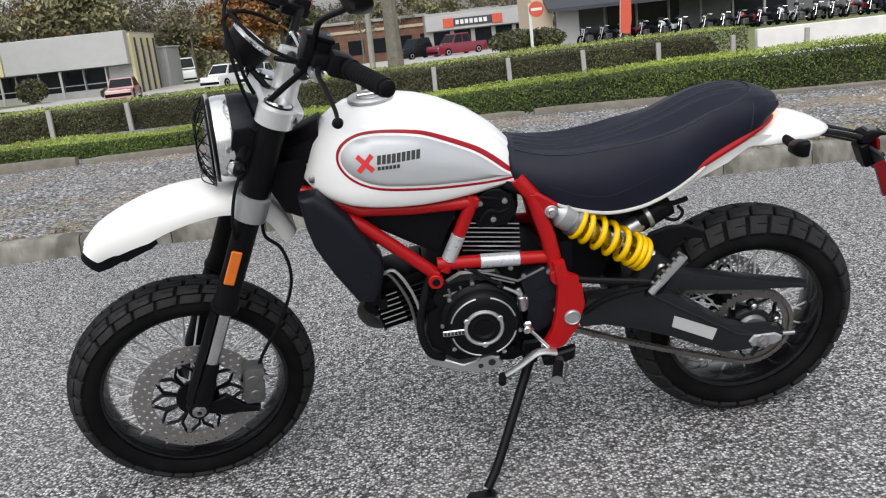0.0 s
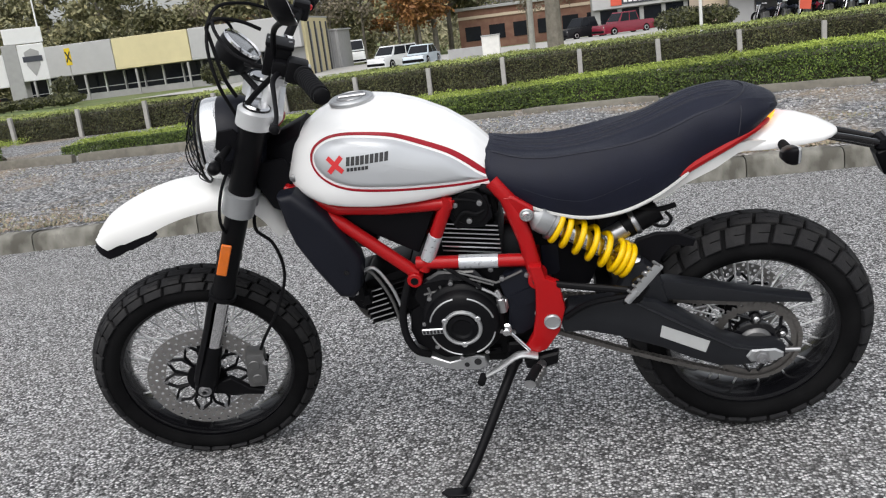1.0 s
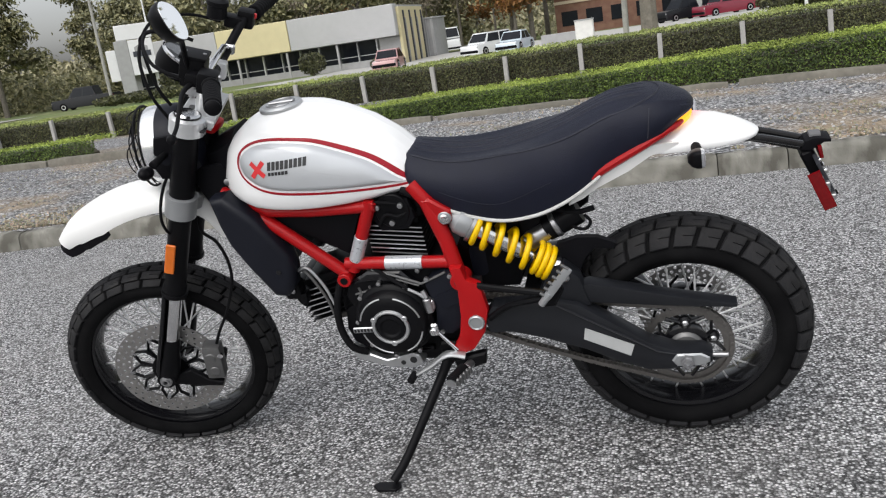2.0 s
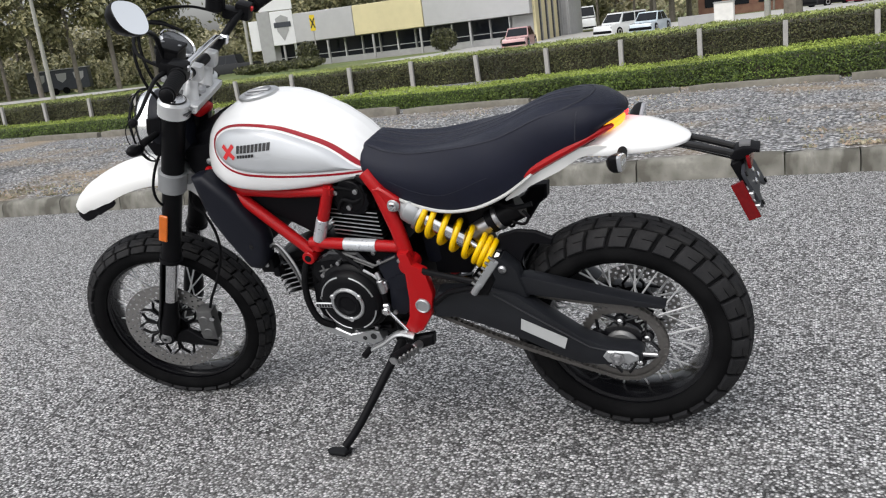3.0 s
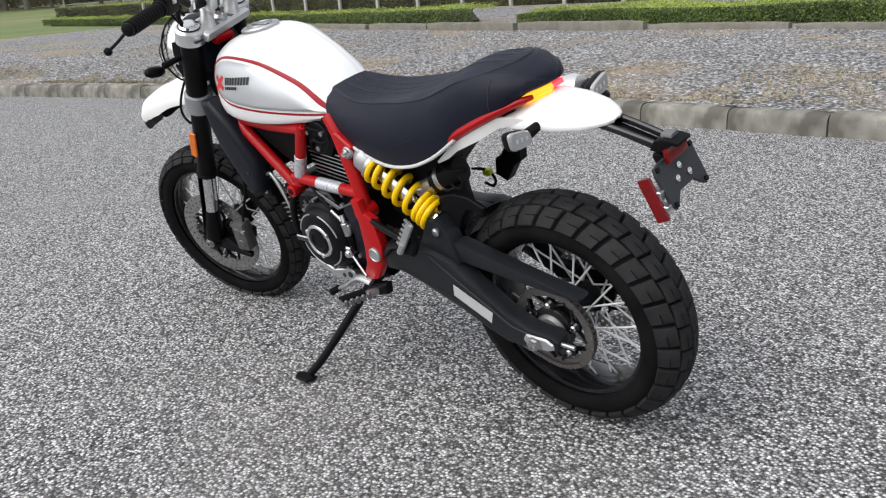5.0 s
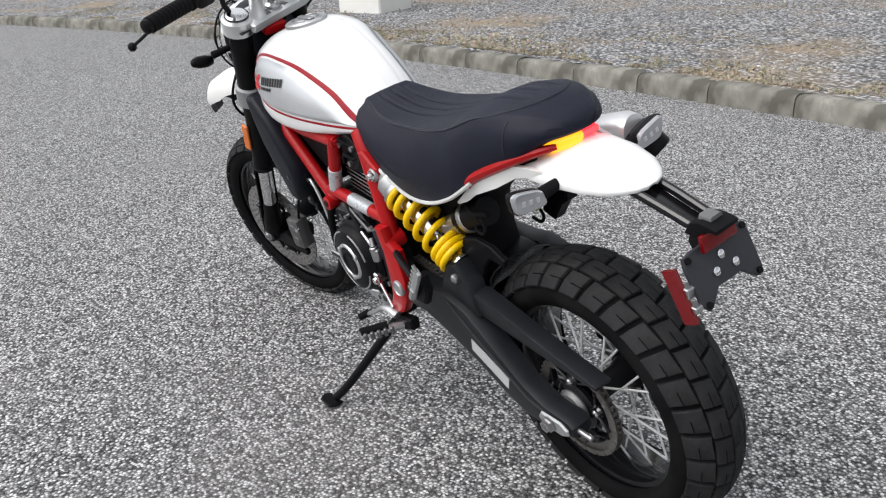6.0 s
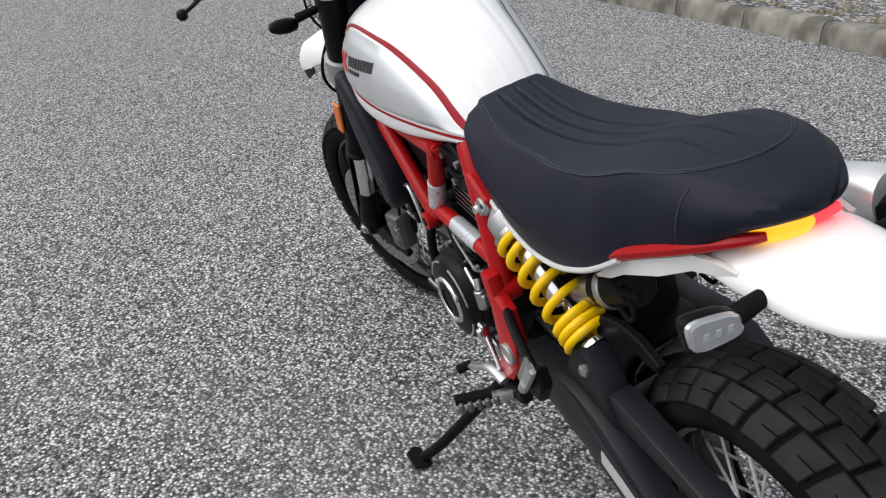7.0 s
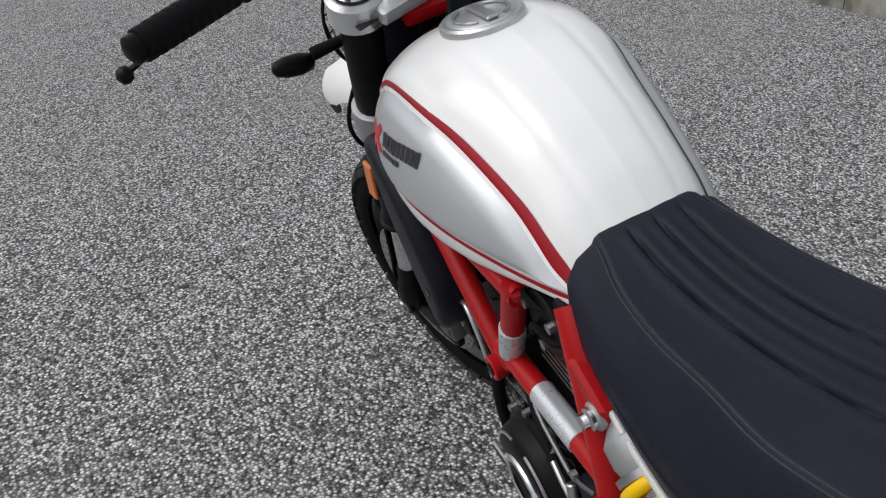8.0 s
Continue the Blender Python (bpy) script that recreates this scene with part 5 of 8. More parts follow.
# ----- engine -----
part("crankcase", S().plate([(-0.115, 0.60), (-0.02, 0.635), (0.19, 0.615), (0.215, 0.50), (0.205, 0.375), (0.10, 0.335), (-0.06, 0.335), (-0.125, 0.40), (-0.135, 0.50)], -0.115, 0.115, 0.02, seg=2), BLACK, bike, "black cast engine case")
gx, gz = 0.016, 0.473
case = part("generator_cover", S().lathe([(0.106, -0.100), (0.106, -0.146), (0.101, -0.153), (0.095, -0.156), (0.090, -0.172), (0.082, -0.180), (0.060, -0.184), (0.0001, -0.186)], (gx, 0, gz), (0, 1, 0), 48), BLACK, bike, "round satin black engine side cover")
for r, a0, a1 in ((0.083, 15, 75), (0.083, 100, 165), (0.083, 195, 262), (0.083, 290, 345)):
    part("cover_ring", S().tube([(gx + r * math.cos(t), -0.1795, gz + r * math.sin(t)) for t in (radians(a0 + (a1 - a0) * j / 14) for j in range(15))], 0.0024, 6), FIN, case, "machined bright arc")
part("cover_ring", S().tube([(gx + 0.046 * math.cos(t), -0.1845, gz + 0.046 * math.sin(t)) for t in (radians(7.5 * j) for j in range(48))], 0.0055, 8, closed=True), FIN, case, "machined bright ring")
part("inspection_cap", S().lathe([(0.037, -0.184), (0.037, -0.188), (0.028, -0.190), (0.022, -0.186), (0.0001, -0.187)], (gx, 0, gz), (0, 1, 0), 28), BLACK, case)
for k in range(3):
    a = radians(30 + 120 * k)
    part("cap_lug", S().cyl((gx + 0.048 * math.cos(a), -0.182, gz + 0.048 * math.sin(a)), (gx + 0.048 * math.cos(a), -0.190, gz + 0.048 * math.sin(a)), 0.008, seg=10), FIN, case)
part("cover_nameplate", S().box((gx - 0.075, -0.184, gz - 0.004), (0.058, 0.006, 0.016), 0.002), ALU, case, "small plate with a line of lettering")
for k in range(6):
    part("lettering_bar", S().box((gx - 0.098 + 0.009 * k, -0.1878, gz - 0.004), (0.006, 0.001, 0.009)), INK, case)
for k in range(9):
    a = radians(20 + 40 * k)
    part("cover_bolt", S().lathe([(0.006, 0), (0.006, -0.014), (0.003, -0.015)], (gx + 0.101 * math.cos(a), -0.140, gz + 0.113 * math.sin(a)), (0, 1, 0), 10), STEEL, case)
guard = part("sprocket_cover", S().plate([(0.118, 0.570), (0.135, 0.590), (0.178, 0.606), (0.205, 0.598), (0.214, 0.55), (0.214, 0.48), (0.198, 0.440), (0.165, 0.418), (0.135, 0.418), (0.126, 0.44), (0.134, 0.50)], -0.150, -0.10, 0.012, seg=2), COWL, bike, "blue-black front sprocket cover")
part("cover_facet", S().loft([[(x, y, z) for x, z in ((0.140, 0.536), (0.205, 0.560), (0.205, 0.516), (0.160, 0.500))] for y in (-0.149, -0.1535)]), COWL, guard, angle=20)
# ribs of the black case in grey: their highlight put into the colour
for pts in (((-0.016, -0.136, 0.620), (0.05, -0.146, 0.600), (0.112, -0.150, 0.576), (0.150, -0.152, 0.592), (0.180, -0.150, 0.604)), ((0.045, -0.142, 0.590), (0.105, -0.148, 0.570)), ((-0.055, -0.140, 0.545), (-0.062, -0.140, 0.572)), ((-0.025, -0.142, 0.548), (-0.032, -0.142, 0.575)), ((-0.075, -0.138, 0.552), (-0.010, -0.142, 0.566))):
    part("casting_rib", S().tube(pts, 0.0034, 8), DARKCAST, bike, "raised engine case rib, grey for its highlight")
part("case_boss", S().plate([(-0.105, 0.545), (-0.085, 0.590), (-0.035, 0.610), (0.005, 0.600), (0.040, 0.570), (-0.010, 0.560), (-0.05, 0.520), (-0.085, 0.500)], -0.139, -0.11, 0.012, seg=2), BLACK, bike, "stepped black boss on the engine case")
part("case_skirt", S().plate([(-0.120, 0.500), (-0.085, 0.520), (-0.060, 0.395), (0.03, 0.362), (0.10, 0.372), (0.10, 0.355), (-0.06, 0.355), (-0.118, 0.398), (-0.130, 0.44)], -0.128, -0.10, 0.008, seg=2), BLACK, bike)
part("breather_hose", S().tube([(-0.105, -0.12, 0.600), (-0.122, -0.138, 0.560), (-0.138, -0.142, 0.500), (-0.140, -0.142, 0.440), (-0.122, -0.140, 0.388), (-0.090, -0.125, 0.362)], 0.0100, 12, smooth=5), RUBBER, bike, "thick black hose round the engine case")
part("rear_fill", S().box((0.250, -0.030, 0.595), (0.05, 0.07, 0.12), 0.015, None, 2), COWL, bike, "blue-black moulding behind the frame")
for x, z in ((0.128, 0.588), (0.19, 0.592), (0.205, 0.48), (0.14, 0.43), (-0.10, 0.585), (-0.03, 0.62), (0.05, 0.622), (0.10, 0.60)):
    part("case_bolt", S().lathe([(0.0065, 0), (0.0065, -0.008), (0.003, -0.009)], (x, -0.147 if x > 0.11 else -0.118, z), (0, 1, 0), 10), STEEL, bike)
part("oil_rib", S().plate([(-0.105, 0.575), (-0.03, 0.615), (0.06, 0.612), (0.10, 0.56), (0.06, 0.575), (-0.02, 0.585)], -0.142, -0.11, 0.006), GLOSSBLK, bike, "raised gloss black engine rib")
part("clutch_actuator", S().cyl((0.118, -0.155, 0.535), (0.122, -0.155, 0.495), 0.012).cyl((0.11, -0.150, 0.555), (0.118, -0.155, 0.535), 0.008).box((0.122, -0.150, 0.515), (0.028, 0.02, 0.03), 0.004), STEEL, bike, "steel clutch actuator on the engine case")
part("clutch_line", S().tube([(0.075, -0.155, 0.565), (0.10, -0.158, 0.552), (0.118, -0.158, 0.535)], 0.004, 8), ALU, bike)
part("engine_cable", S().tube([(-0.02, -0.135, 0.63), (0.04, -0.15, 0.59), (0.075, -0.155, 0.567), (0.0, -0.14, 0.62)], 0.004, 8, smooth=4), RUBBER, bike)

# upright cylinder with fins
part("upright_cylinder", S().box((0.055, 0, 0.68), (0.13, 0.16, 0.12), 0.012, None, 2), BLACK, bike, "black finned upright cylinder")
for k in range(7):
    cyl_m = Matrix.Translation((0.058, 0, 0.645 + 0.0125 * k)) @ Matrix.Rotation(radians(8), 4, "Y")
    fin = part("cooling_fin", S().box((0, 0, 0), (0.150, 0.205, 0.0035), 0.001, cyl_m), BLACK, bike, "cooling fin with a machined edge")
    for q in (-0.1030, 0.1030):
        part("fin_edge", S().box((0, q, 0), (0.146, 0.001, 0.0032), 0, cyl_m), FIN, fin, "bright machined fin edge")
part("cylinder_head", S().box((0.07, 0, 0.765), (0.13, 0.17, 0.07), 0.015, None, 2).cyl((0.07, -0.12, 0.77), (0.07, 0.12, 0.77), 0.045, seg=24), BLACK, bike, "black cylinder head")
part("belt_cover", S().plate([(0.02, 0.80), (0.115, 0.80), (0.125, 0.745), (0.10, 0.715), (0.03, 0.715), (0.012, 0.75)], -0.118, -0.085, 0.01, seg=2), PLASTIC, bike, "black cam belt cover")
for x, z in ((0.035, 0.785), (0.095, 0.785), (0.065, 0.74)):
    part("head_bolt", S().lathe([(0.007, 0), (0.007, -0.01), (0.003, -0.011)], (x, -0.118, z), (0, 1, 0), 10), STEEL, bike)
part("head_wire", S().tube([(0.03, -0.122, 0.735), (0.055, -0.128, 0.765), (0.085, -0.122, 0.755), (0.12, -0.11, 0.77)], 0.005, 8, smooth=4), RUBBER, bike)
part("head_wire", S().tube([(0.0, -0.10, 0.79), (0.04, -0.125, 0.80), (0.09, -0.115, 0.785)], 0.0045, 8, smooth=4), RUBBER, bike)

# forward cylinder with fins
fwd = Matrix.Translation((-0.165, 0, 0.525)) @ Matrix.Rotation(radians(-14), 4, "Y")
part("forward_cylinder", S().box((0.0, 0, 0.0), (0.13, 0.16, 0.13), 0.014, fwd, 2), BLACK, bike, "black finned forward cylinder")
for k in range(7):
    fm = fwd @ Matrix.Translation((-0.01, 0, -0.052 + 0.0155 * k))
    fin = part("cooling_fin", S().box((0, 0, 0), (0.150, 0.205, 0.0035), 0.001, fm), BLACK, bike, "cooling fin with a machined edge")
    part("fin_edge", S().box((-0.036, -0.1030, 0), (0.060, 0.001, 0.0034), 0, fm), FIN, fin, "bright machined fin edge")
part("forward_head", S().box((-0.080, 0.02, 0.010), (0.06, 0.15, 0.10), 0.018, fwd, 2).cyl((-0.082, -0.07, 0.01), (-0.082, 0.11, 0.01), 0.034, seg=24, m=fwd), BLACK, bike, "black forward cylinder head")
part("coolant_stub", S().cyl((-0.262, -0.125, 0.600), (-0.225, -0.125, 0.628), 0.012).cyl((-0.275, -0.125, 0.598), (-0.255, -0.125, 0.602), 0.016), STEEL, bike, "bare metal hose stub")
part("oil_hose", S().tube([(-0.235, -0.125, 0.622), (-0.205, -0.130, 0.628), (-0.178, -0.132, 0.585), (-0.160, -0.132, 0.535), (-0.152, -0.130, 0.48), (-0.146, -0.125, 0.44)], 0.0042, 10, smooth=5), DARKCAST, bike, "thin grey oil pipe")
part("oil_pipe", S().tube([(-0.225, -0.135, 0.630), (-0.190, -0.138, 0.640), (-0.158, -0.140, 0.590), (-0.142, -0.142, 0.540), (-0.138, -0.142, 0.510)], 0.0042, 10, smooth=5), ALU, bike, "thin bright oil pipe")
part("horn", S().box((-0.252, -0.115, 0.570), (0.046, 0.04, 0.050), 0.008, None, 2).box((-0.228, -0.118, 0.545), (0.022, 0.03, 0.030), 0.005, None, 2), BLACK, bike, "black bracket below the cooler")
part("horn_bolt", S().cyl((-0.250, -0.134, 0.572), (-0.250, -0.139, 0.572), 0.007), STEEL, bike)

# oil cooler with side cowls
part("oil_cooler", S().box((0, 0, 0), (0.03, 0.20, 0.26), 0.006, Matrix.Translation((-0.315, 0, 0.735)) @ Matrix.Rotation(radians(-20), 4, "Y")), BLACK, bike, "black finned oil cooler")
for side in (-1, 1):
    cow = part("cooler_cowl", S().plate([(-0.388, 0.868), (-0.345, 0.872), (-0.278, 0.800), (-0.215, 0.690), (-0.212, 0.655), (-0.225, 0.600), (-0.250, 0.572), (-0.285, 0.578), (-0.335, 0.665), (-0.368, 0.735), (-0.380, 0.79)], side * 0.104, side * 0.174, 0.024, seg=4), COWL, bike, "blue-black plastic cooler cowl")
    part("cowl_screw", S().lathe([(0.007, 0.0), (0.007, 0.002 * side), (0.003, 0.0025 * side)], (-0.252, side * 0.1735, 0.652), (0, 1, 0), 12), GLOSSBLK, cow, "black cowl screw")

# skid plate, header and silencers
part("skid_plate", S().plate([(-0.135, 0.375), (-0.125, 0.345), (-0.04, 0.312), (0.03, 0.305), (0.062, 0.318), (0.055, 0.345), (0.035, 0.352), (-0.04, 0.335), (-0.115, 0.372)], -0.131, 0.118, 0.003), ALU, bike, "bare aluminium skid plate")
# black discs laid on the plate stand for the shade inside holes
part("skid_hole_shade", S().cyl((0.035, -0.130, 0.332), (0.035, -0.1325, 0.332), 0.010).cyl((0.005, -0.130, 0.325), (0.005, -0.1325, 0.325), 0.007), INK, bike)
part("sump", S().plate([(-0.10, 0.36), (0.15, 0.36), (0.17, 0.33), (0.10, 0.30), (-0.03, 0.31), (-0.08, 0.335)], -0.09, 0.09, 0.012, seg=2), BLACK, bike, "black engine sump")
part("exhaust_pipe", S().tube([(-0.25, 0.02, 0.50), (-0.29, 0.05, 0.43), (-0.25, 0.10, 0.36), (-0.12, 0.14, 0.38), (0.05, 0.16, 0.43), (0.20, 0.17, 0.56), (0.33, 0.165, 0.68), (0.46, 0.16, 0.742), (0.60, 0.16, 0.790)], 0.019, 14, smooth=5), PIPE, bike, "dark heat-stained steel exhaust pipe")
p0, p1, p2 = Vector((0.585, 0.160, 0.785)), Vector((0.738, 0.178, 0.818)), Vector((0.778, 0.196, 0.768))
muff = part("silencer", S().tube([p0, p0.lerp(p1, 0.15), p0.lerp(p1, 0.88), p1], [0.026, 0.043, 0.045, 0.037], 24), CLAMP, bike, "satin aluminium silencer")
part("silencer_outlet", S().lathe([(0.030, -0.01), (0.035, 0.004), (0.036, 0.052), (0.033, 0.056), (0.030, 0.044), (0.028, -0.01), (0.0001, -0.012)], p1, p2 - p1, 24), BLACK, muff, "black silencer outlet")
part("silencer_band", S().lathe([(0.038, 0), (0.041, 0.002), (0.041, 0.012), (0.038, 0.014)], p0.lerp(p1, 0.62), p1 - p0, 24), STEEL, muff)

# ----- shock absorber -----
st, sb = Vector((0.205, -0.115, 0.748)), Vector((0.478, -0.112, 0.560))
ax = (sb - st).normalized()
part("shock_eye", S().cyl(st + Vector((0, -0.028, 0)), st + Vector((0, 0.02, 0)), 0.017).lathe([(0.014, 0.0), (0.022, 0.018), (0.0345, 0.032), (0.036, 0.055), (0.033, 0.066)], st, ax, 24), GREYCAST, bike, "grey cast shock absorber head")
part("shock_bolt", S().lathe([(0.013, 0), (0.013, -0.006), (0.009, -0.008), (0.008, -0.014), (0.004, -0.014)], st + Vector((0, -0.027, 0)), (0, 1, 0), 16), CHROME, bike, "bright shock bolt")
part("spring_collar", S().lathe([(0.032, 0.064), (0.0415, 0.066), (0.0415, 0.074), (0.032, 0.078)], st, ax, 24), STEEL, bike, "notched steel spring collar")
part("shock_body", S().lathe([(0.023, 0.06), (0.023, 0.205), (0.020, 0.212)], st, ax, 24), CHROME, bike, "bright shock absorber body")
part("shock_rod", S().lathe([(0.008, 0.20), (0.008, 0.29), (0.028, 0.292), (0.030, 0.302), (0.016, 0.306), (0.014, 0.331)], st, ax, 20), CHROME, bike, "polished shock absorber rod")
u = ax.orthogonal().normalized()
w = ax.cross(u)
pts = []
turns = 7.6
for i in range(int(turns * 20) + 1):
    f = i / (turns * 20)
    s = 0.080 + 0.208 * float(np.interp(f * turns, (0, 0.7, 5.0, 7.6), (0.0, 0.05, 0.80, 1.0)))
    a = 2 * math.pi * turns * f + 0.8
    pts.append(st + ax * s + (u * math.cos(a) + w * math.sin(a)) * 0.0382)
part("shock_spring", S().tube(pts, 0.0076, 10), YELLOW, bike, "bright yellow coil spring", angle=60)
part("shock_reservoir", S().cyl((0.445, -0.078, 0.664), (0.392, -0.082, 0.638), 0.024, seg=22).lathe([(0.020, 0), (0.022, 0.004), (0.012, 0.007)], (0.391, -0.082, 0.6375), (-0.053, -0.004, -0.026), 20), STEEL, bike, "steel shock reservoir")
# box added to block every view of the red far frame plate
part("inner_box", S().plate([(0.245, 0.500), (0.345, 0.500), (0.372, 0.560), (0.370, 0.690), (0.250, 0.720)], -0.062, 0.105, 0.012, seg=2), PLASTIC, bike, "added black box behind the engine, hides the far frame plate")
# black plate added so the far red plate is hidden from the camera
part("inner_filler_plate", S().loft([[(x, y, z) for x, y in ((x0, -0.060), (x0 - 0.006, 0.0), (x0 - 0.012, 0.075), (x0 - 0.030, 0.110), (x0 - 0.036, 0.108), (x0 - 0.018, 0.072), (x0 - 0.011, 0.0), (x0 - 0.005, -0.060))] for x0, z in ((0.402, 0.505), (0.396, 0.56), (0.402, 0.62), (0.415, 0.675))]), PLASTIC, bike, "added black plate ahead of the rear wheel, hides the far frame plate")
part("exhaust_valve_box", S().cyl((0.435, -0.07, 0.662), (0.520, -0.06, 0.700), 0.033, seg=24), BLACK, bike, "black canister behind the shock")
part("hose_clip", S().lathe([(0.0335, 0), (0.036, 0.002), (0.036, 0.012), (0.0335, 0.014)], (0.455, -0.0676, 0.671), (0.085, 0.01, 0.038), 22), STEEL, bike)

# ----- swingarm, chain and final drive -----
for side in (-1, 1):
    outline = [(0.268, 0.425), (0.258, 0.470), (0.285, 0.505), (0.37, 0.505), (0.43, 0.512), (0.50, 0.494), (0.60, 0.420), (0.66, 0.374), (0.72, 0.348), (0.79, 0.342), (0.808, 0.332), (0.808, 0.308), (0.78, 0.298), (0.70, 0.290), (0.65, 0.292), (0.585, 0.318), (0.506, 0.360), (0.40, 0.402), (0.326, 0.424)]
    if side > 0:
        outline = [(min(x, 0.785), z) for x, z in outline]
    arm = part("swingarm_leg", S().plate(outline, side * 0.112, side * 0.168, 0.013, seg=2), SWING, bike, "black swingarm leg")
    part("swingarm_crease", S().tube([(0.445, side * 0.166, 0.500), (0.52, side * 0.168, 0.452), (0.68, side * 0.168, 0.350), (0.76, side * 0.164, 0.330)], 0.006, 8, flat=0.5), SWING, arm)
    part("axle_adjuster", S().plate([(0.722, 0.340), (0.780, 0.340), (0.800, 0.328), (0.800, 0.314), (0.780, 0.304), (0.722, 0.304), (0.710, 0.322)], side * 0.167, side * 0.175, 0.004), GREYCAST, bike, "aluminium chain adjuster block")
    part("rear_axle_nut", S().lathe([(0.019, 0), (0.019, 0.004), (0.014, 0.005), (0.014, 0.013), (0.009, 0.014), (0.008, 0.006)], (0.747, side * 0.177, 0.322), (0, side, 0), 6 if side < 0 else 16), STEEL, bike, "steel axle nut", angle=20)
    part("adjuster_bolt", S().cyl((0.80, side * 0.150, 0.32), (0.845, side * 0.150, 0.318), 0.006), STEEL, bike)
part("swingarm_sticker", S().plate([(0.509, 0.428), (0.624, 0.372), (0.613, 0.340), (0.503, 0.396)], -0.1695, -0.1680), STICKER, bike, "pale rectangular sticker on the swingarm")
part("swingarm_bridge", S().box((0.40, 0, 0.475), (0.09, 0.24, 0.07), 0.02, None, 2), BLACK, bike, "black swingarm cross member")
part("shock_tower", S().plate([(0.395, 0.50), (0.44, 0.590), (0.475, 0.595), (0.51, 0.560), (0.53, 0.478)], -0.150, -0.100, 0.010, seg=2), SWING, bike, "black lower shock mount")
part("shock_lower_bolt", S().lathe([(0.011, 0), (0.011, -0.006), (0.006, -0.01)], (0.476, -0.149, 0.565), (0, 1, 0), 14), STEEL, bike)
# chain guard and rear hugger
part("chain_guard", S().plate([(0.495, 0.530), (0.53, 0.537), (0.70, 0.494), (0.872, 0.454), (0.870, 0.446), (0.70, 0.462), (0.516, 0.486)], -0.142, -0.100, 0.004, seg=2), SWING, bike, "black plastic chain guard")
rings = []
for k in range(15):
    a = radians(176 - 2.8 * k)
    rr = 0.345
    row = []
    for j in range(9):
        s = -1 + j / 4
        yy = 0.092 * math.sin(s * math.pi / 2)
        r2 = rr - 0.030 * (1 - math.cos(s * math.pi / 2))
        row.append((RW[0] + r2 * math.cos(a), yy, RW[2] + r2 * math.sin(a)))
    row += [(x - 0.004 * math.cos(a), y, z - 0.004 * math.sin(a)) for x, y, z in row[::-1]]
    rings.append(row)
part("rear_hugger", S().loft(rings), GLOSSBLK, bike, "black rear tyre hugger", angle=50)
part("hugger_bracket", S().plate([(0.445, 0.60), (0.462, 0.636), (0.512, 0.650), (0.56, 0.646), (0.605, 0.625), (0.598, 0.606), (0.55, 0.612), (0.525, 0.585), (0.50, 0.53), (0.465, 0.53)], -0.102, -0.088, 0.003), PLASTIC, bike, "black hugger bracket with an opening")

sprocket = S()
teeth = 46
vo, vi = [], []
for i in range(teeth * 4):
    a = 2 * math.pi * i / (teeth * 4)
    r = 0.1145 if i % 4 in (0, 1) else 0.108
    vo.append((r, a))
rings = []
for y in (-0.098, -0.092):
    rings.append([(RW[0] + r * math.cos(a), y, RW[2] + r * math.sin(a)) for r, a in vo])
inner = [[(RW[0] + 0.090 * math.cos(a), y, RW[2] + 0.090 * math.sin(a)) for r, a in vo] for y in (-0.098, -0.092)]
spr = part("rear_sprocket", sprocket.loft([inner[0], rings[0], rings[1], inner[1], inner[0]], caps=False), CHAINM, bike, "toothed steel rear sprocket", angle=25)
part("sprocket_carrier", S().lathe([(0.034, -0.106), (0.052, -0.104), (0.058, -0.100), (0.058, -0.090), (0.034, -0.088)], (RW[0], 0, RW[2]), (0, 1, 0), 32), GLOSSBLK, spr, "black sprocket carrier")
part("hub_cover", S().lathe([(0.020, -0.118), (0.036, -0.116), (0.043, -0.108), (0.043, -0.098)], (RW[0], 0, RW[2]), (0, 1, 0), 28), DARKCAST, spr, "grey cast hub cover")
for k in range(10):
    a, q = 2 * math.pi * (k // 2) / 5 + 0.3, 1 if k % 2 else -1
    f = lambda r, t: (RW[0] + r * math.cos(t), -0.0955, RW[2] + r * math.sin(t))
    part("carrier_arm", S().tube([f(0.052, a + 0.10 * q), f(0.072, a + 0.22 * q), f(0.094, a + 0.52 * q)], 0.0085, 8, flat=0.5), GLOSSBLK, spr)
for k in range(5):
    a = 2 * math.pi * k / 5 + 0.3
    c = (RW[0] + 0.069 * math.cos(a), -0.0935, RW[2] + 0.069 * math.sin(a))
    part("carrier_lug", S().lathe([(0.015, -0.007), (0.0165, -0.003), (0.0165, 0.004)], c, (0, 1, 0), 14), GLOSSBLK, spr)
    part("sprocket_nut", S().lathe([(0.0085, -0.007), (0.0085, -0.015), (0.0045, -0.018)], c, (0, 1, 0), 8), CHROME, spr)

chain = part("drive_chain", S().tube([(0.175, -0.095, 0.418), (0.175, -0.095, 0.419)], 0.001, 4), CHAINM, bike, "oiled steel drive chain")
link = S()
for dy in (-0.0075, 0.0075):
    prof = []
    for t in range(16):
        a = 2 * math.pi * t / 16
        cx = 0.0079 if math.cos(a) > 0 else -0.0079
        prof.append((cx + 0.0068 * math.cos(a), 0.0068 * math.sin(a) * (1.0 if abs(math.cos(a)) > 0.3 else 0.78)))
    link.plate(prof, dy - 0.0009, dy + 0.0009)
link.cyl((-0.0079, -0.009, 0), (-0.0079, 0.009, 0), 0.0045, seg=8)
link_me = mesh_of("chain_link", link, CHAINM, 30)
front_c, front_r, rear_r = Vector((0.165, 0, 0.470)), 0.040, 0.111
rear_c = Vector((RW[0], 0, RW[2]))
dv = rear_c - front_c
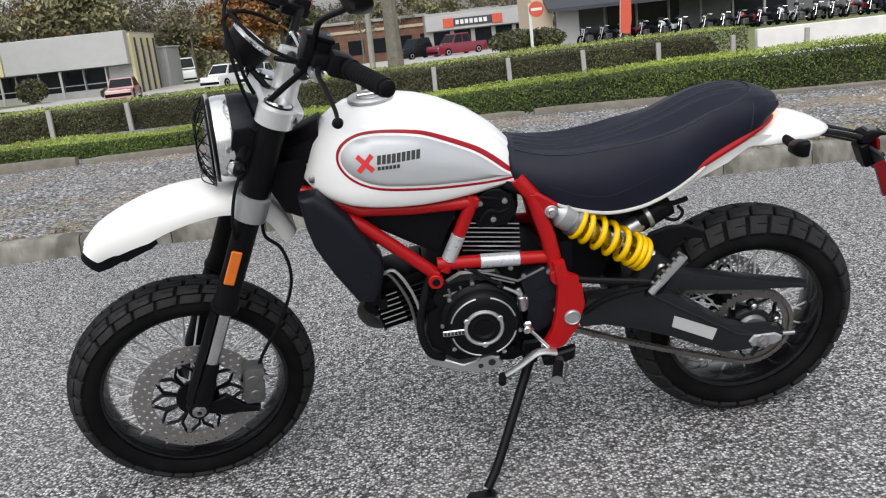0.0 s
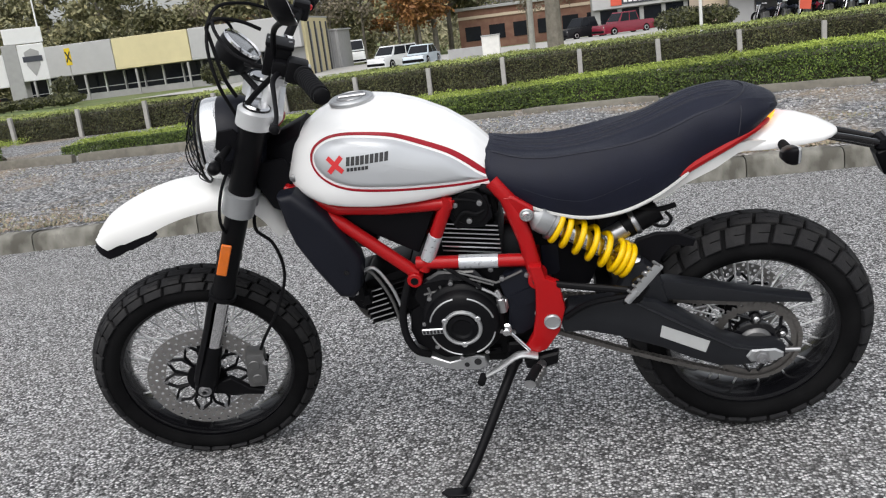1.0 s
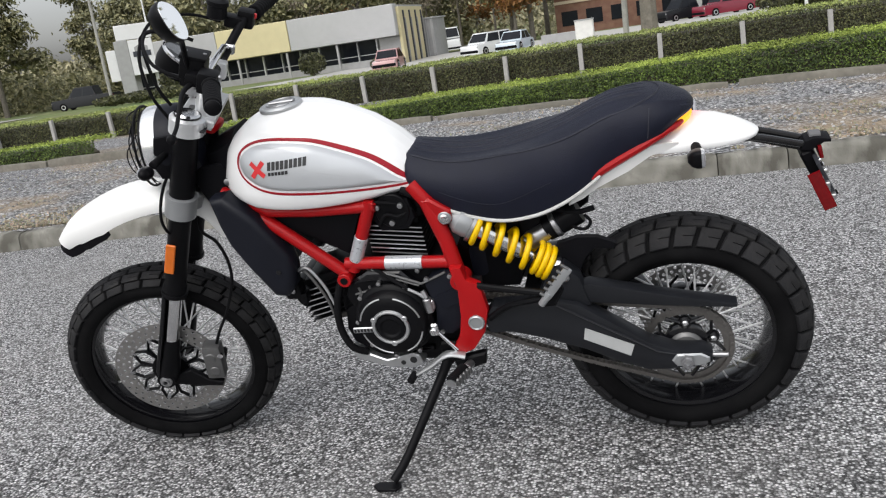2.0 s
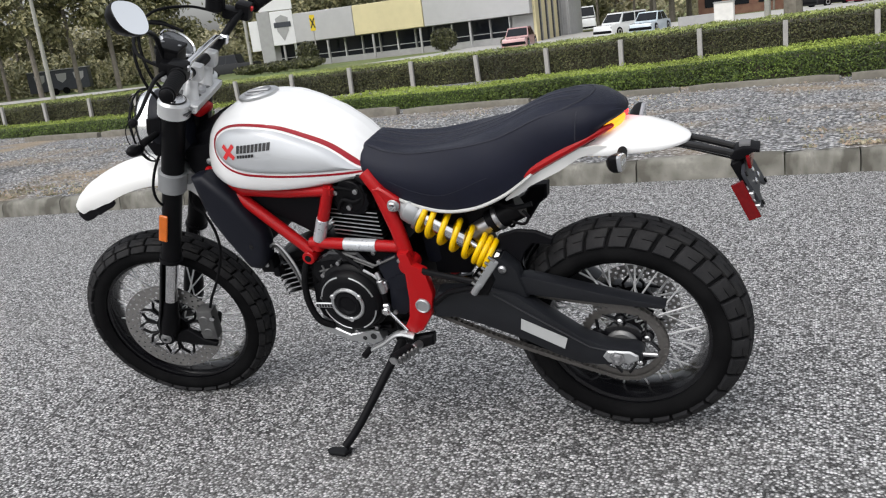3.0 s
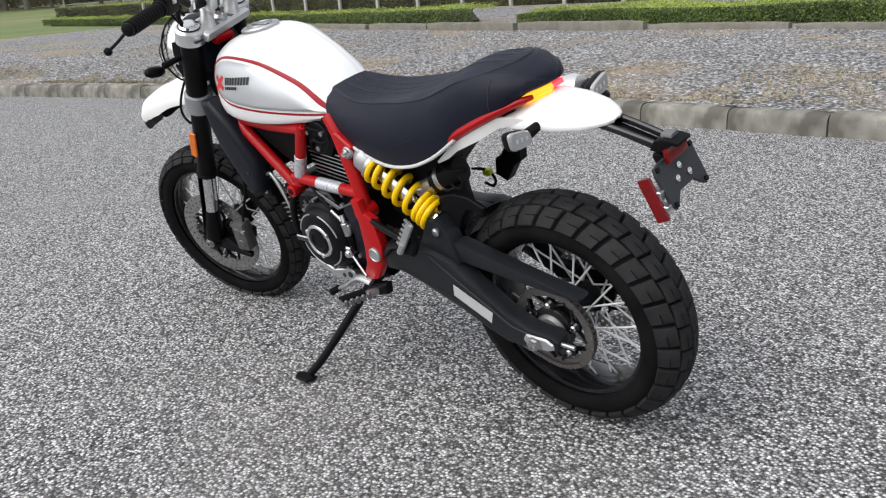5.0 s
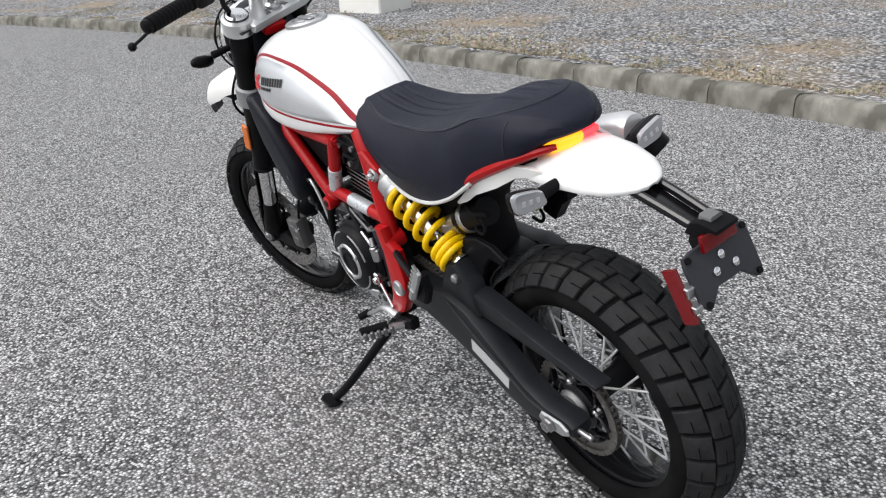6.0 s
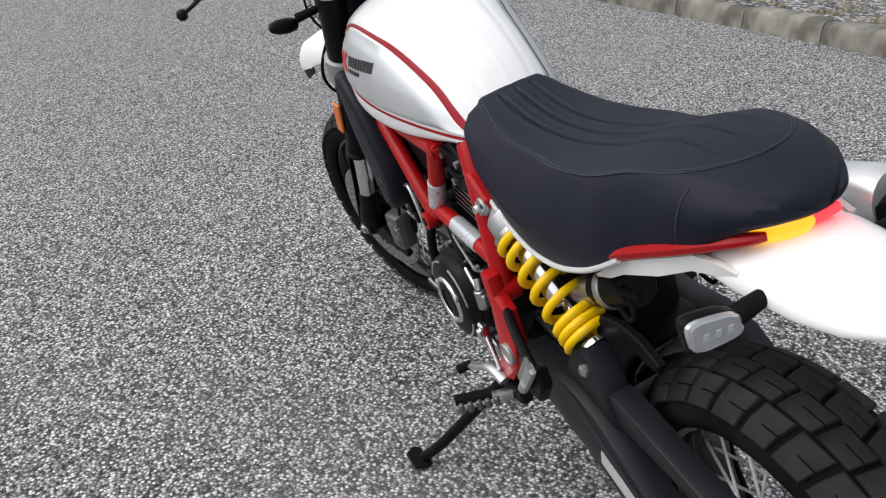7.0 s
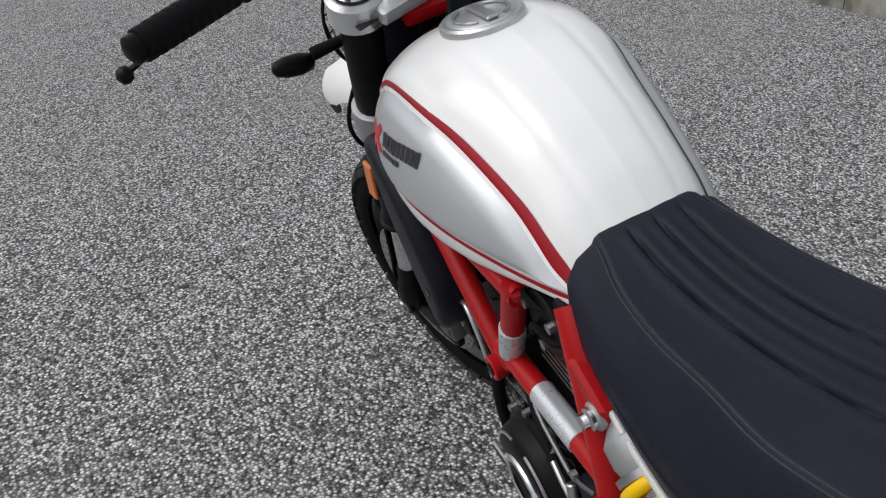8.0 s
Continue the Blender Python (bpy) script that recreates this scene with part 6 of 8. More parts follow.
base = math.atan2(dv.z, dv.x)
off = math.asin((rear_r - front_r) / dv.length)
loop = []
lo_f = front_c + front_r * Vector((math.cos(base - math.pi / 2 - off), 0, math.sin(base - math.pi / 2 - off)))
lo_r = rear_c + rear_r * Vector((math.cos(base - math.pi / 2 - off), 0, math.sin(base - math.pi / 2 - off)))
hi_f = front_c + front_r * Vector((math.cos(base + math.pi / 2 + off), 0, math.sin(base + math.pi / 2 + off)))
hi_r = rear_c + rear_r * Vector((math.cos(base + math.pi / 2 + off), 0, math.sin(base + math.pi / 2 + off)))
for k in range(40):
    q = lo_f.lerp(lo_r, k / 40)
    loop.append(q - Vector((0, 0, 0.012 * math.sin(math.pi * k / 40))))
a0, a1 = base - math.pi / 2 - off, base + math.pi / 2 + off
loop += [rear_c + rear_r * Vector((math.cos(a0 + (a1 - a0) * k / 40), 0, math.sin(a0 + (a1 - a0) * k / 40))) for k in range(40)]
loop += [hi_r.lerp(hi_f, k / 40) for k in range(40)]
loop += [front_c + front_r * Vector((math.cos(a1 + (2 * math.pi - a1 + a0) * k / 16), 0, math.sin(a1 + (2 * math.pi - a1 + a0) * k / 16))) for k in range(17)]
acc, step, i = 0.0, 0.0158, 0
pos = loop[0]
for nxt in loop[1:]:
    while (nxt - pos).length >= step - acc and (nxt - pos).length > 1e-6:
        d = (nxt - pos).normalized()
        pos = pos + d * (step - acc)
        acc = 0.0
        ang = -math.atan2(d.z, d.x)
        piece("chain_link", link_me, chain, Matrix.Translation((pos.x, -0.095, pos.z)) @ Matrix.Rotation(ang, 4, "Y") @ Matrix.Diagonal((1, 1.0 if i % 2 else 0.82, 1, 1)))
        i += 1
    acc += (nxt - pos).length
    pos = nxt

# ----- rear bodywork -----
TAIL = [(0.690, 0.084, 0.872, 0.030), (0.72, 0.090, 0.884, 0.044), (0.76, 0.092, 0.892, 0.053), (0.80, 0.092, 0.894, 0.054), (0.85, 0.088, 0.886, 0.045), (0.895, 0.074, 0.869, 0.029), (0.922, 0.053, 0.854, 0.015), (0.938, 0.032, 0.845, 0.007), (0.944, 0.012, 0.840, 0.003)]
rings = []
for x, hw, z, dr in TAIL:
    row = []
    for j in range(13):
        s = -1 + j / 6
        row.append((x, wide(hw * math.sin(s * math.pi / 2)), z - dr * (1 - math.cos(s * math.pi / 2)) ** 0.9))
    row += [(xx - 0.002, yy * 0.98, zz - 0.005) for xx, yy, zz in row[::-1]]
    rings.append(row)
part("rear_mudguard", S().loft(rings), WHITE, bike, "white rear mudguard", angle=55)
for side in (-1, 1):
    part("tail_side_strip", S().loft([[(x, side * (y - 0.006), z - h), (x, side * y, z - h), (x, side * (y + 0.003), z), (x, side * (y - 0.006), z)] for x, y, z, h in ((0.505, 0.113, 0.744, 0.006), (0.54, 0.114, 0.773, 0.020), (0.574, 0.114, 0.802, 0.026), (0.65, 0.110, 0.842, 0.033), (0.70, 0.099, 0.862, 0.026), (0.735, 0.091, 0.862, 0.020), (0.765, 0.086, 0.858, 0.010))]), WHITE_PLASTIC, bike, "white strip below the tail", angle=50)
lm = Matrix.Translation((0.772, -0.032, 0.8970)) @ Matrix.Rotation(radians(46), 4, "Z") @ Matrix.Rotation(radians(-12), 4, "Y") @ Matrix.Diagonal((0.038, 0.0175, 0.0185, 1))
part("tail_lens", S().lathe([(math.cos(t), math.sin(t)) for t in (radians(-88 + 16 * k) for k in range(12))], (0, 0, 0), (1, 0, 0), 20, lm), AMBERGLOW, bike, "lit amber tail lamp lens", angle=60)
part("tail_lamp", S().loft([[(x, y, z) for x, z in ((0.770, 0.908), (0.798, 0.908), (0.800, 0.899), (0.770, 0.897))] for y in (-0.008, -0.002, 0.024, 0.030)]), REDGLOW, bike, "lit red tail lamp", angle=40)
for side in (-1, 1):
    part("rear_indicator_stem", S().cyl((0.80, side * 0.07, 0.845), (0.803, side * 0.128, 0.842), 0.010, 0.013), RUBBER, bike)
    im = Matrix.Translation((0.800, 0.160 * side if side < 0 else 0.138, 0.846)) @ Matrix.Rotation(radians(10 * side), 4, "X")
    pod = [(0.038 * math.copysign(abs(math.cos(t)) ** 0.5, math.cos(t)), 0.0205 * math.copysign(abs(math.sin(t)) ** 0.5, math.sin(t))) for t in (2 * math.pi * j / 24 for j in range(24))]
    pod = [(side * (y + 0.35 * z), z * (1 + 4 * y)) for y, z in pod]
    ind = part("rear_indicator", S().loft([[(x, y * k, z * k) for y, z in pod] for x, k in ((-0.020, 0.40), (-0.012, 0.80), (-0.002, 0.98), (0.008, 1.0))], m=im), BLACK, bike, "black turn signal with a clear lens", angle=40)
    part("indicator_lens", S().loft([[(x, y * k, z * k) for y, z in pod] for x, k in ((0.0075, 0.95), (0.013, 0.93), (0.016, 0.82))], m=im), CLEAR, ind, "clear faceted lens", angle=30)
    for k in range(3):
        part("indicator_diode", S().box((0.0165, -0.016 + 0.016 * k, 0.0), (0.002, 0.008, 0.010), 0.001, im), STICKER, ind)
# plate carrier
part("plate_arm", S().loft([[(x, y, z) for y, z in ((-w, z0), (w, z0), (w * 0.8, z0 - 0.008), (-w * 0.8, z0 - 0.008))] for x, w, z0 in ((0.87, 0.022, 0.834), (0.92, 0.022, 0.824), (0.97, 0.020, 0.808), (1.03, 0.020, 0.788), (1.05, 0.024, 0.782))]), GLOSSBLK, bike, "black plate carrier arm")
for side in (-1, 1):
    part("arm_rib", S().tube([(0.90, side * 0.026, 0.836), (0.97, side * 0.025, 0.817), (1.045, side * 0.022, 0.793)], 0.0085, 10), GLOSSBLK, bike)
hood = part("plate_lamp", S().plate([(1.030, 0.786), (1.040, 0.806), (1.058, 0.812), (1.074, 0.811), (1.094, 0.806), (1.094, 0.799), (1.080, 0.800), (1.064, 0.790), (1.052, 0.782)], -0.034, 0.020, 0.003, seg=2), PLASTIC, bike, "black number plate lamp with a short peak")
part("lamp_cap", S().loft([[(x, -0.006 + (y + 0.006) * k, 0.8105 + h) for x, y in ((1.050, -0.020), (1.074, -0.020), (1.074, 0.008), (1.050, 0.008))] for h, k in ((0.0, 1.0), (0.005, 0.95), (0.008, 0.75))]), SHADEGREY, hood)
part("centre_reflector", S().box((1.071, -0.004, 0.780), (0.009, 0.080, 0.030), 0.003, Matrix.Translation((1.071, 0, 0.78)) @ Matrix.Rotation(radians(-10), 4, "Y") @ Matrix.Translation((-1.071, 0, -0.78)), 2), REDREF, bike, "red rear reflector")
pmx = Matrix.Translation((1.078, -0.006, 0.726)) @ Matrix.Rotation(radians(-24), 4, "Y")
part("plate_neck", S().box((-0.012, 0, 0.03), (0.03, 0.05, 0.07), 0.006, pmx), BLACK, bike)
outline = [(-0.072, 0.046), (-0.05, 0.050), (0.05, 0.050), (0.072, 0.046), (0.076, 0.030), (0.074, -0.036), (0.062, -0.050), (0.050, -0.044), (0.028, -0.024), (-0.028, -0.024), (-0.050, -0.044), (-0.062, -0.050), (-0.074, -0.036), (-0.076, 0.030)]
holder = part("plate_holder", S().plate(outline, -0.004, 0.004, 0.0015, pmx @ Matrix.Rotation(radians(90), 4, "Z")), HOLDER, bike, "empty black number plate holder")
for y, z in ((0.0, 0.020), (-0.022, 0.0), (0.022, -0.004)):
    part("holder_bolt", S().lathe([(0.0075, 0), (0.0075, 0.004), (0.004, 0.006)], (0.004, y, z), (1, 0, 0), 12, pmx), CHROME, holder)
for y, z in ((-0.066, 0.040), (0.066, 0.040), (-0.062, -0.040), (0.062, -0.040)):
    part("holder_bush", S().lathe([(0.006, 0), (0.006, 0.004), (0.003, 0.004)], (0.004, y, z), (1, 0, 0), 10, pmx), BLACK, holder)
part("side_reflector", S().loft([[(x, y, z) for x, z in ((1.034, 0.748), (1.060, 0.758), (1.096, 0.670), (1.070, 0.660))] for y in (-0.098, -0.090)]), REDREF, bike, "red side reflector", angle=20)
part("reflector_bracket", S().box((1.072, -0.085, 0.718), (0.02, 0.02, 0.02), 0.002).box((1.085, -0.085, 0.692), (0.02, 0.02, 0.012), 0.002), STEEL, bike)
# wiring under the tail
# far-side passenger footrest, folded up on its bracket
part("far_footrest", S().plate([(0.554, 0.742), (0.572, 0.752), (0.590, 0.776), (0.633, 0.778), (0.628, 0.742), (0.608, 0.728), (0.578, 0.686), (0.546, 0.700)], -0.018, 0.018, 0.005, Matrix.Translation((0.478, 0.168, 0.615)) @ Matrix.Scale(1.15, 4) @ Matrix.Translation((-0.588, 0, -0.735))), PLASTIC, bike, "black folded passenger footrest on its bracket")
part("tail_wiring", S().tube([(0.44, -0.06, 0.725), (0.48, -0.08, 0.712), (0.52, -0.088, 0.708), (0.56, -0.085, 0.715)], 0.007, 8, smooth=5), RUBBER, bike, "black wiring under the tail")
part("tail_wire", S().tube([(0.535, -0.09, 0.700), (0.548, -0.092, 0.682), (0.535, -0.092, 0.664), (0.508, -0.088, 0.668), (0.49, -0.08, 0.69)], 0.0042, 8, smooth=5), RUBBER, bike)
part("tail_wire", S().tube([(0.48, -0.08, 0.712), (0.505, -0.09, 0.69), (0.50, -0.085, 0.668)], 0.004, 8, smooth=5), RUBBER, bike)
part("connector", S().box((0.402, 0.150, 0.580), (0.026, 0.018, 0.020), 0.003), YELCON, bike, "yellow-green wiring connector")
part("connector_wire", S().tube([(0.375, 0.12, 0.60), (0.402, 0.150, 0.585), (0.418, 0.158, 0.555), (0.408, 0.156, 0.535), (0.385, 0.150, 0.545)], 0.0042, 8, smooth=5), RUBBER, bike)

# ----- foot controls and side stand -----
for side in (-1, 1):
    part("peg_bracket", S().plate([(0.16, 0.355), (0.25, 0.375), (0.245, 0.34), (0.20, 0.325), (0.165, 0.330)], side * 0.150, side * 0.178, 0.005), BLACK, bike, "black footrest bracket")
    a, c = Vector((0.205, side * 0.178, 0.345)), Vector((0.176, side * 0.288, 0.362))
    d = (c - a).normalized()
    peg = part("footrest", S().tube([a, a.lerp(c, 0.25)], 0.012, 10).tube([a.lerp(c, 0.2), c], [0.014, 0.015], 12, flat=0.7), STEEL, bike, "toothed steel rider footrest")
    part("footrest_rubber", S().tube([a.lerp(c, 0.35) + Vector((0, 0, 0.010)), c + Vector((0, 0, 0.010)) - d * 0.004], 0.013, 12, flat=0.8), RUBBER, peg)
    for k in range(5):
        q = a.lerp(c, 0.32 + 0.15 * k)
        part("peg_tooth", S().lathe([(0.006, -0.008), (0.006, 0.010), (0.003, 0.013)], q + Vector((0.014, 0, -0.002)), (0, 0, 1), 8), DARKCAST, peg)
for side in (-1,):
    # folded passenger footrest and its hanger
    part("peg_hanger", S().tube([(0.255, side * 0.165, 0.568), (0.32, side * 0.185, 0.566), (0.42, side * 0.210, 0.562), (0.452, side * 0.216, 0.556)], 0.009, 10, smooth=3).tube([(0.275, side * 0.165, 0.470), (0.33, side * 0.185, 0.515), (0.40, side * 0.205, 0.540), (0.45, side * 0.215, 0.552)], 0.008, 10, smooth=3).plate([(0.415, 0.528), (0.44, 0.590), (0.468, 0.604), (0.478, 0.570), (0.455, 0.530)], side * 0.206, side * 0.228, 0.005), BLACK, bike, "black passenger footrest hanger")
    e, g = Vector((0.424, side * 0.236, 0.545)), Vector((0.503, side * 0.246, 0.645))
    pp = part("passenger_footrest", S().tube([e, e.lerp(g, 0.3)], 0.009, 10).box((0, 0, 0), (0.010, 0.020, 0.100), 0.004, Matrix.Translation(e.lerp(g, 0.58)) @ (g - e).to_track_quat("Z", "Y").to_matrix().to_4x4(), 2), GREYCAST, bike, "folded cast passenger footrest")
    for k in range(6):
        q = e.lerp(g, 0.2 + 0.15 * k)
        part("peg_tooth", S().box((0, 0, 0), (0.008, 0.022, 0.007), 0.002, Matrix.Translation(q + Vector((-0.007, 0, 0.005))) @ (g - e).to_track_quat("Z", "Y").to_matrix().to_4x4()), DARKCAST, pp)
part("shift_lever", S().tube([(0.195, -0.180, 0.372), (0.15, -0.186, 0.382), (0.10, -0.192, 0.352), (0.055, -0.198, 0.330)], [0.015, 0.013, 0.011, 0.008], 10, smooth=4, flat=0.6), ALU, bike, "aluminium gear lever")
part("shift_toe", S().lathe([(0.006, 0), (0.010, 0.002), (0.010, 0.032), (0.006, 0.034)], (0.054, -0.192, 0.331), (-0.2, -1, -0.1), 14), RUBBER, bike, "black rubber gear lever toe")
part("shift_rod", S().tube([(0.178, -0.178, 0.388), (0.135, -0.172, 0.440)], 0.005, 10).cyl((0.125, -0.160, 0.448), (0.125, -0.185, 0.448), 0.010).box((0.128, -0.172, 0.452), (0.02, 0.016, 0.036), 0.004), CHROME, bike, "bright gear linkage")
part("brake_pedal", S().tube([(0.20, 0.18, 0.36), (0.10, 0.19, 0.345), (0.04, 0.20, 0.36)], 0.008, 10, smooth=3), BLACK, bike, "black brake pedal")
foot = (-0.022, -0.338, 0.094)
stand = part("side_stand", S().tube([(0.135, -0.135, 0.335), (0.118, -0.160, 0.305), (0.02, -0.292, 0.145), foot], [0.017, 0.013, 0.012, 0.012], 12, smooth=3), BLACK, bike, "black steel side stand")
part("stand_pivot", S().cyl((0.135, -0.150, 0.340), (0.135, -0.105, 0.345), 0.020).box((0.142, -0.12, 0.36), (0.05, 0.03, 0.05), 0.006), BLACK, stand)
st_m = Matrix.Rotation(radians(-12), 4, "X")
part("stand_foot", S().plate([(-0.040, -0.018), (0.022, -0.022), (0.028, 0.0), (0.018, 0.020), (-0.032, 0.020), (-0.050, 0.0)], -0.004, 0.004, 0.002, Matrix.Translation((-0.028, -0.350, 0.084)) @ st_m @ Matrix.Rotation(radians(90), 4, "X")), BLACK, stand, "flat steel stand foot")
part("stand_spring", S().tube([(0.13 - 0.05 * k / 60 + 0.006 * math.cos(k * 0.9), -0.150 - 0.06 * k / 60, 0.32 - 0.07 * k / 60 + 0.006 * math.sin(k * 0.9)) for k in range(61)], 0.0016, 5), STEEL, stand)
part("rear_caliper", S().box((0.66, 0.10, 0.36), (0.06, 0.05, 0.05), 0.01, None, 2), BLACK, bike, "black rear brake caliper")

# ---------- beyond the hedges ----------
# low grey commercial building, facade turned to the lot
facade = 4.0
hall = thing("commercial_building", "low pale grey commercial building with dark windows", "building", pose(-20.9, 66.3, -0.85, 0, 0, 180 + facade))
hall_len = 25.0
# local x runs left along the facade; y away from the lot is negative after the half turn
part("rear_block", S().box((hall_len / 2, -4.6, 2.0), (hall_len, 8.8, 4.8), 0.05), GREYWALL, hall, "grey rear wall block")
part("roof", S().box((hall_len / 2, -4.6, 4.47), (hall_len + 0.4, 9.2, 0.14), 0.02), GREYWALL, hall)
part("fascia", S().box((4.55, 0.55, 3.40), (9.1, 1.3, 2.50), 0.04), FASCIA, hall, "tall pale grey fascia")
part("fascia_panel", S().box((12.35, 0.57, 3.40), (6.4, 1.3, 2.48), 0.04), CREAM, hall, "cream fascia panel")
part("fascia", S().box((20.3, 0.55, 3.40), (9.4, 1.3, 2.50), 0.04), FASCIA, hall, "tall pale grey fascia")
part("knee_wall", S().box((hall_len / 2, -0.05, 0.0), (hall_len, 0.30, 1.05), 0.01), GREYWALL, hall)
part("corner_pier", S().box((0.9, 0.0, 0.8), (1.8, 0.4, 2.6), 0.02), GREYWALL, hall)
for k in range(13):
    xa = 2.1 + 1.68 * k
    win = part("window", S().box((xa + 0.78, -0.02, 1.30), (1.50, 0.06, 1.58)), DARKGL, hall, "dark shop window")
    part("mullion", S().box((xa - 0.02, 0.05, 1.30), (0.09, 0.14, 1.62), 0.01), FASCIA if k % 3 else SIGNW, win)
    part("transom", S().box((xa + 0.78, 0.03, 0.95), (1.50, 0.08, 0.06)), FASCIA, win)
for k in range(5):
    part("walkway_post", S().box((5.2 + 4.4 * k, 1.0, 1.05), (0.16, 0.16, 2.1), 0.01), GREYWALL, hall)
part("side_wall", S().box((-0.12, -4.2, 1.9), (0.24, 9.0, 5.0), 0.02), CREAM, hall, "cream corrugated side wall")
for k in range(4):
    part("side_gutter", S().box((-0.30, -0.9 - 2.3 * k, 1.8), (0.14, 0.16, 4.6), 0.01), STEELD, hall)
    part("side_door_frame", S().box((-0.26, -1.6 - 2.3 * k, 1.4), (0.06, 0.10, 4.2), 0.01), GREYWALL, hall)
shed = thing("metal_shed", "grey corrugated metal shed beside the building", "shed", pose(-22.7, 78.2, -1.4))
part("wall", S().box((0, 0, 1.9), (4.0, 4.4, 3.8), 0.03), GREYWALL, shed)
part("roof", S().box((0, 0, 3.86), (4.3, 4.7, 0.12), 0.02), FASCIA, shed)
for k in range(9):
    part("wall_rib", S().box((-1.8 + 0.45 * k, -2.23, 1.9), (0.08, 0.06, 3.7)), FASCIA, shed)

# pylon sign in front of the building
sign = thing("pylon_sign", "tall white pylon sign with a dark shield emblem", "sign", pose(-38.6, 56.0, -0.75, 0, 0, 34))
part("column", S().box((-1.05, 0.05, 2.2), (1.0, 0.7, 4.9), 0.03), GREYWALL, sign, "grey sign column")
part("upper_board", S().box((0.0, 0, 5.22), (2.6, 0.45, 1.1), 0.03), SIGNW, sign)
part("board", S().box((0.35, -0.1, 3.3), (1.75, 0.45, 2.6), 0.03), SIGNW, sign, "white sign board")
part("side_board", S().box((-1.9, 0.1, 2.9), (0.7, 0.3, 2.3), 0.03), SIGNW, sign)
part("shield", S().plate([(-0.15, 4.05), (0.35, 4.3), (0.85, 4.05), (0.80, 3.1), (0.35, 2.3), (-0.10, 3.1)], -0.345, -0.33), GREYWALL, sign, "plain dark shield shape")
part("shield_bar", S().box((0.35, -0.35, 3.55), (1.3, 0.02, 0.4)), STEELD, sign)
flagpole = thing("flagpole", "tall white flagpole by the sign", "flagpole", pose(-37.9, 57.0, -1.0))
part("shaft", S().cyl((0, 0, 0), (0, 0, 9.5), 0.09, 0.05, seg=10), SIGNW, flagpole)
part("finial", S().lathe([(0.001, -0.1), (0.09, 0), (0.001, 0.1)], (0, 0, 9.55), (0, 0, 1), 12), ALU, flagpole)


def pole_sign(x, y, h, board, mat, name, label, turn=0):
    th = thing(name, label, "sign", pose(x, y, land(x, y) - 0.05, 0, 0, turn))
    part("post", S().cyl((0, 0, 0), (0, 0, h), 0.045, seg=10), POSTW, th)
    part("sign_board", S().box((0, -0.06, h - board[1] / 2), (board[0], 0.03, board[1]), 0.01), mat, th)
    return th


rail = pole_sign(-35.4, 56.0, 3.95, (0.40, 1.20), SIGNY, "crossing_sign", "yellow crossing sign on a grey post", 34)
for q in (33, -33):
    part("cross_bar", S().box((0, -0.085, 0), (0.09, 0.01, 0.8), 0, Matrix.Translation((0, 0, 3.34)) @ Matrix.Rotation(radians(q * 0.7), 4, "Y")), INK, rail)
stop = thing("round_sign", "red round sign with a white bar on a white post", "sign", pose(7.2, 46.0, land(7.2, 46) - 0.05))
part("post", S().cyl((0, 0, 0), (0, 0, 2.7), 0.09, seg=10), SIGNW, stop)
disc = part("disc", S().lathe([(0.0001, -0.13), (0.42, -0.13), (0.42, -0.10), (0.0001, -0.10)], (0.35, 0, 2.35), (0, 1, 0), 28), FLAGR, stop, "red disc")
part("disc_bar", S().box((0.35, -0.135, 2.35), (0.6, 0.01, 0.14)), SIGNW, disc)
pole_sign(-47.5, 31.0, 2.6, (0.75, 0.95), SIGNW, "road_sign", "white road sign on a post", 55)
pole_sign(-50.0, 26.2, 2.4, (0.5, 0.7), SIGNW, "road_sign", "white road sign on a post", 60)
pole_sign(-58.0, 23.0, 2.9, (0.6, 0.9), SIGNW, "road_sign", "white road sign on a post", 65)

# far road and verge
sheet("road", [-300, -200, -140, -100, -70, -55, -44], [0, 0.5, 1], lambda x, y: land(x, 45) - 0.01, ROADM, "pale grey road beyond the grass verge", "road")
rd = bpy.data.objects["road"]
for v in rd.data.vertices:
    x, t = v.co.x, v.co.y
    v.co.y = 43.5 + 0.22 * (x + 35) + (7.0 + 9.0 * min(max((-35 - x) / 40, 0), 1)) * t
    v.co.z = land(x, v.co.y) + 0.03
sheet("side_lot", [-26 + 2 * i for i in range(20)], [46 + 3 * i for i in range(12)], lambda x, y: land(x, y) + 0.045, ROADM, "pale concrete forecourt", "pavement")


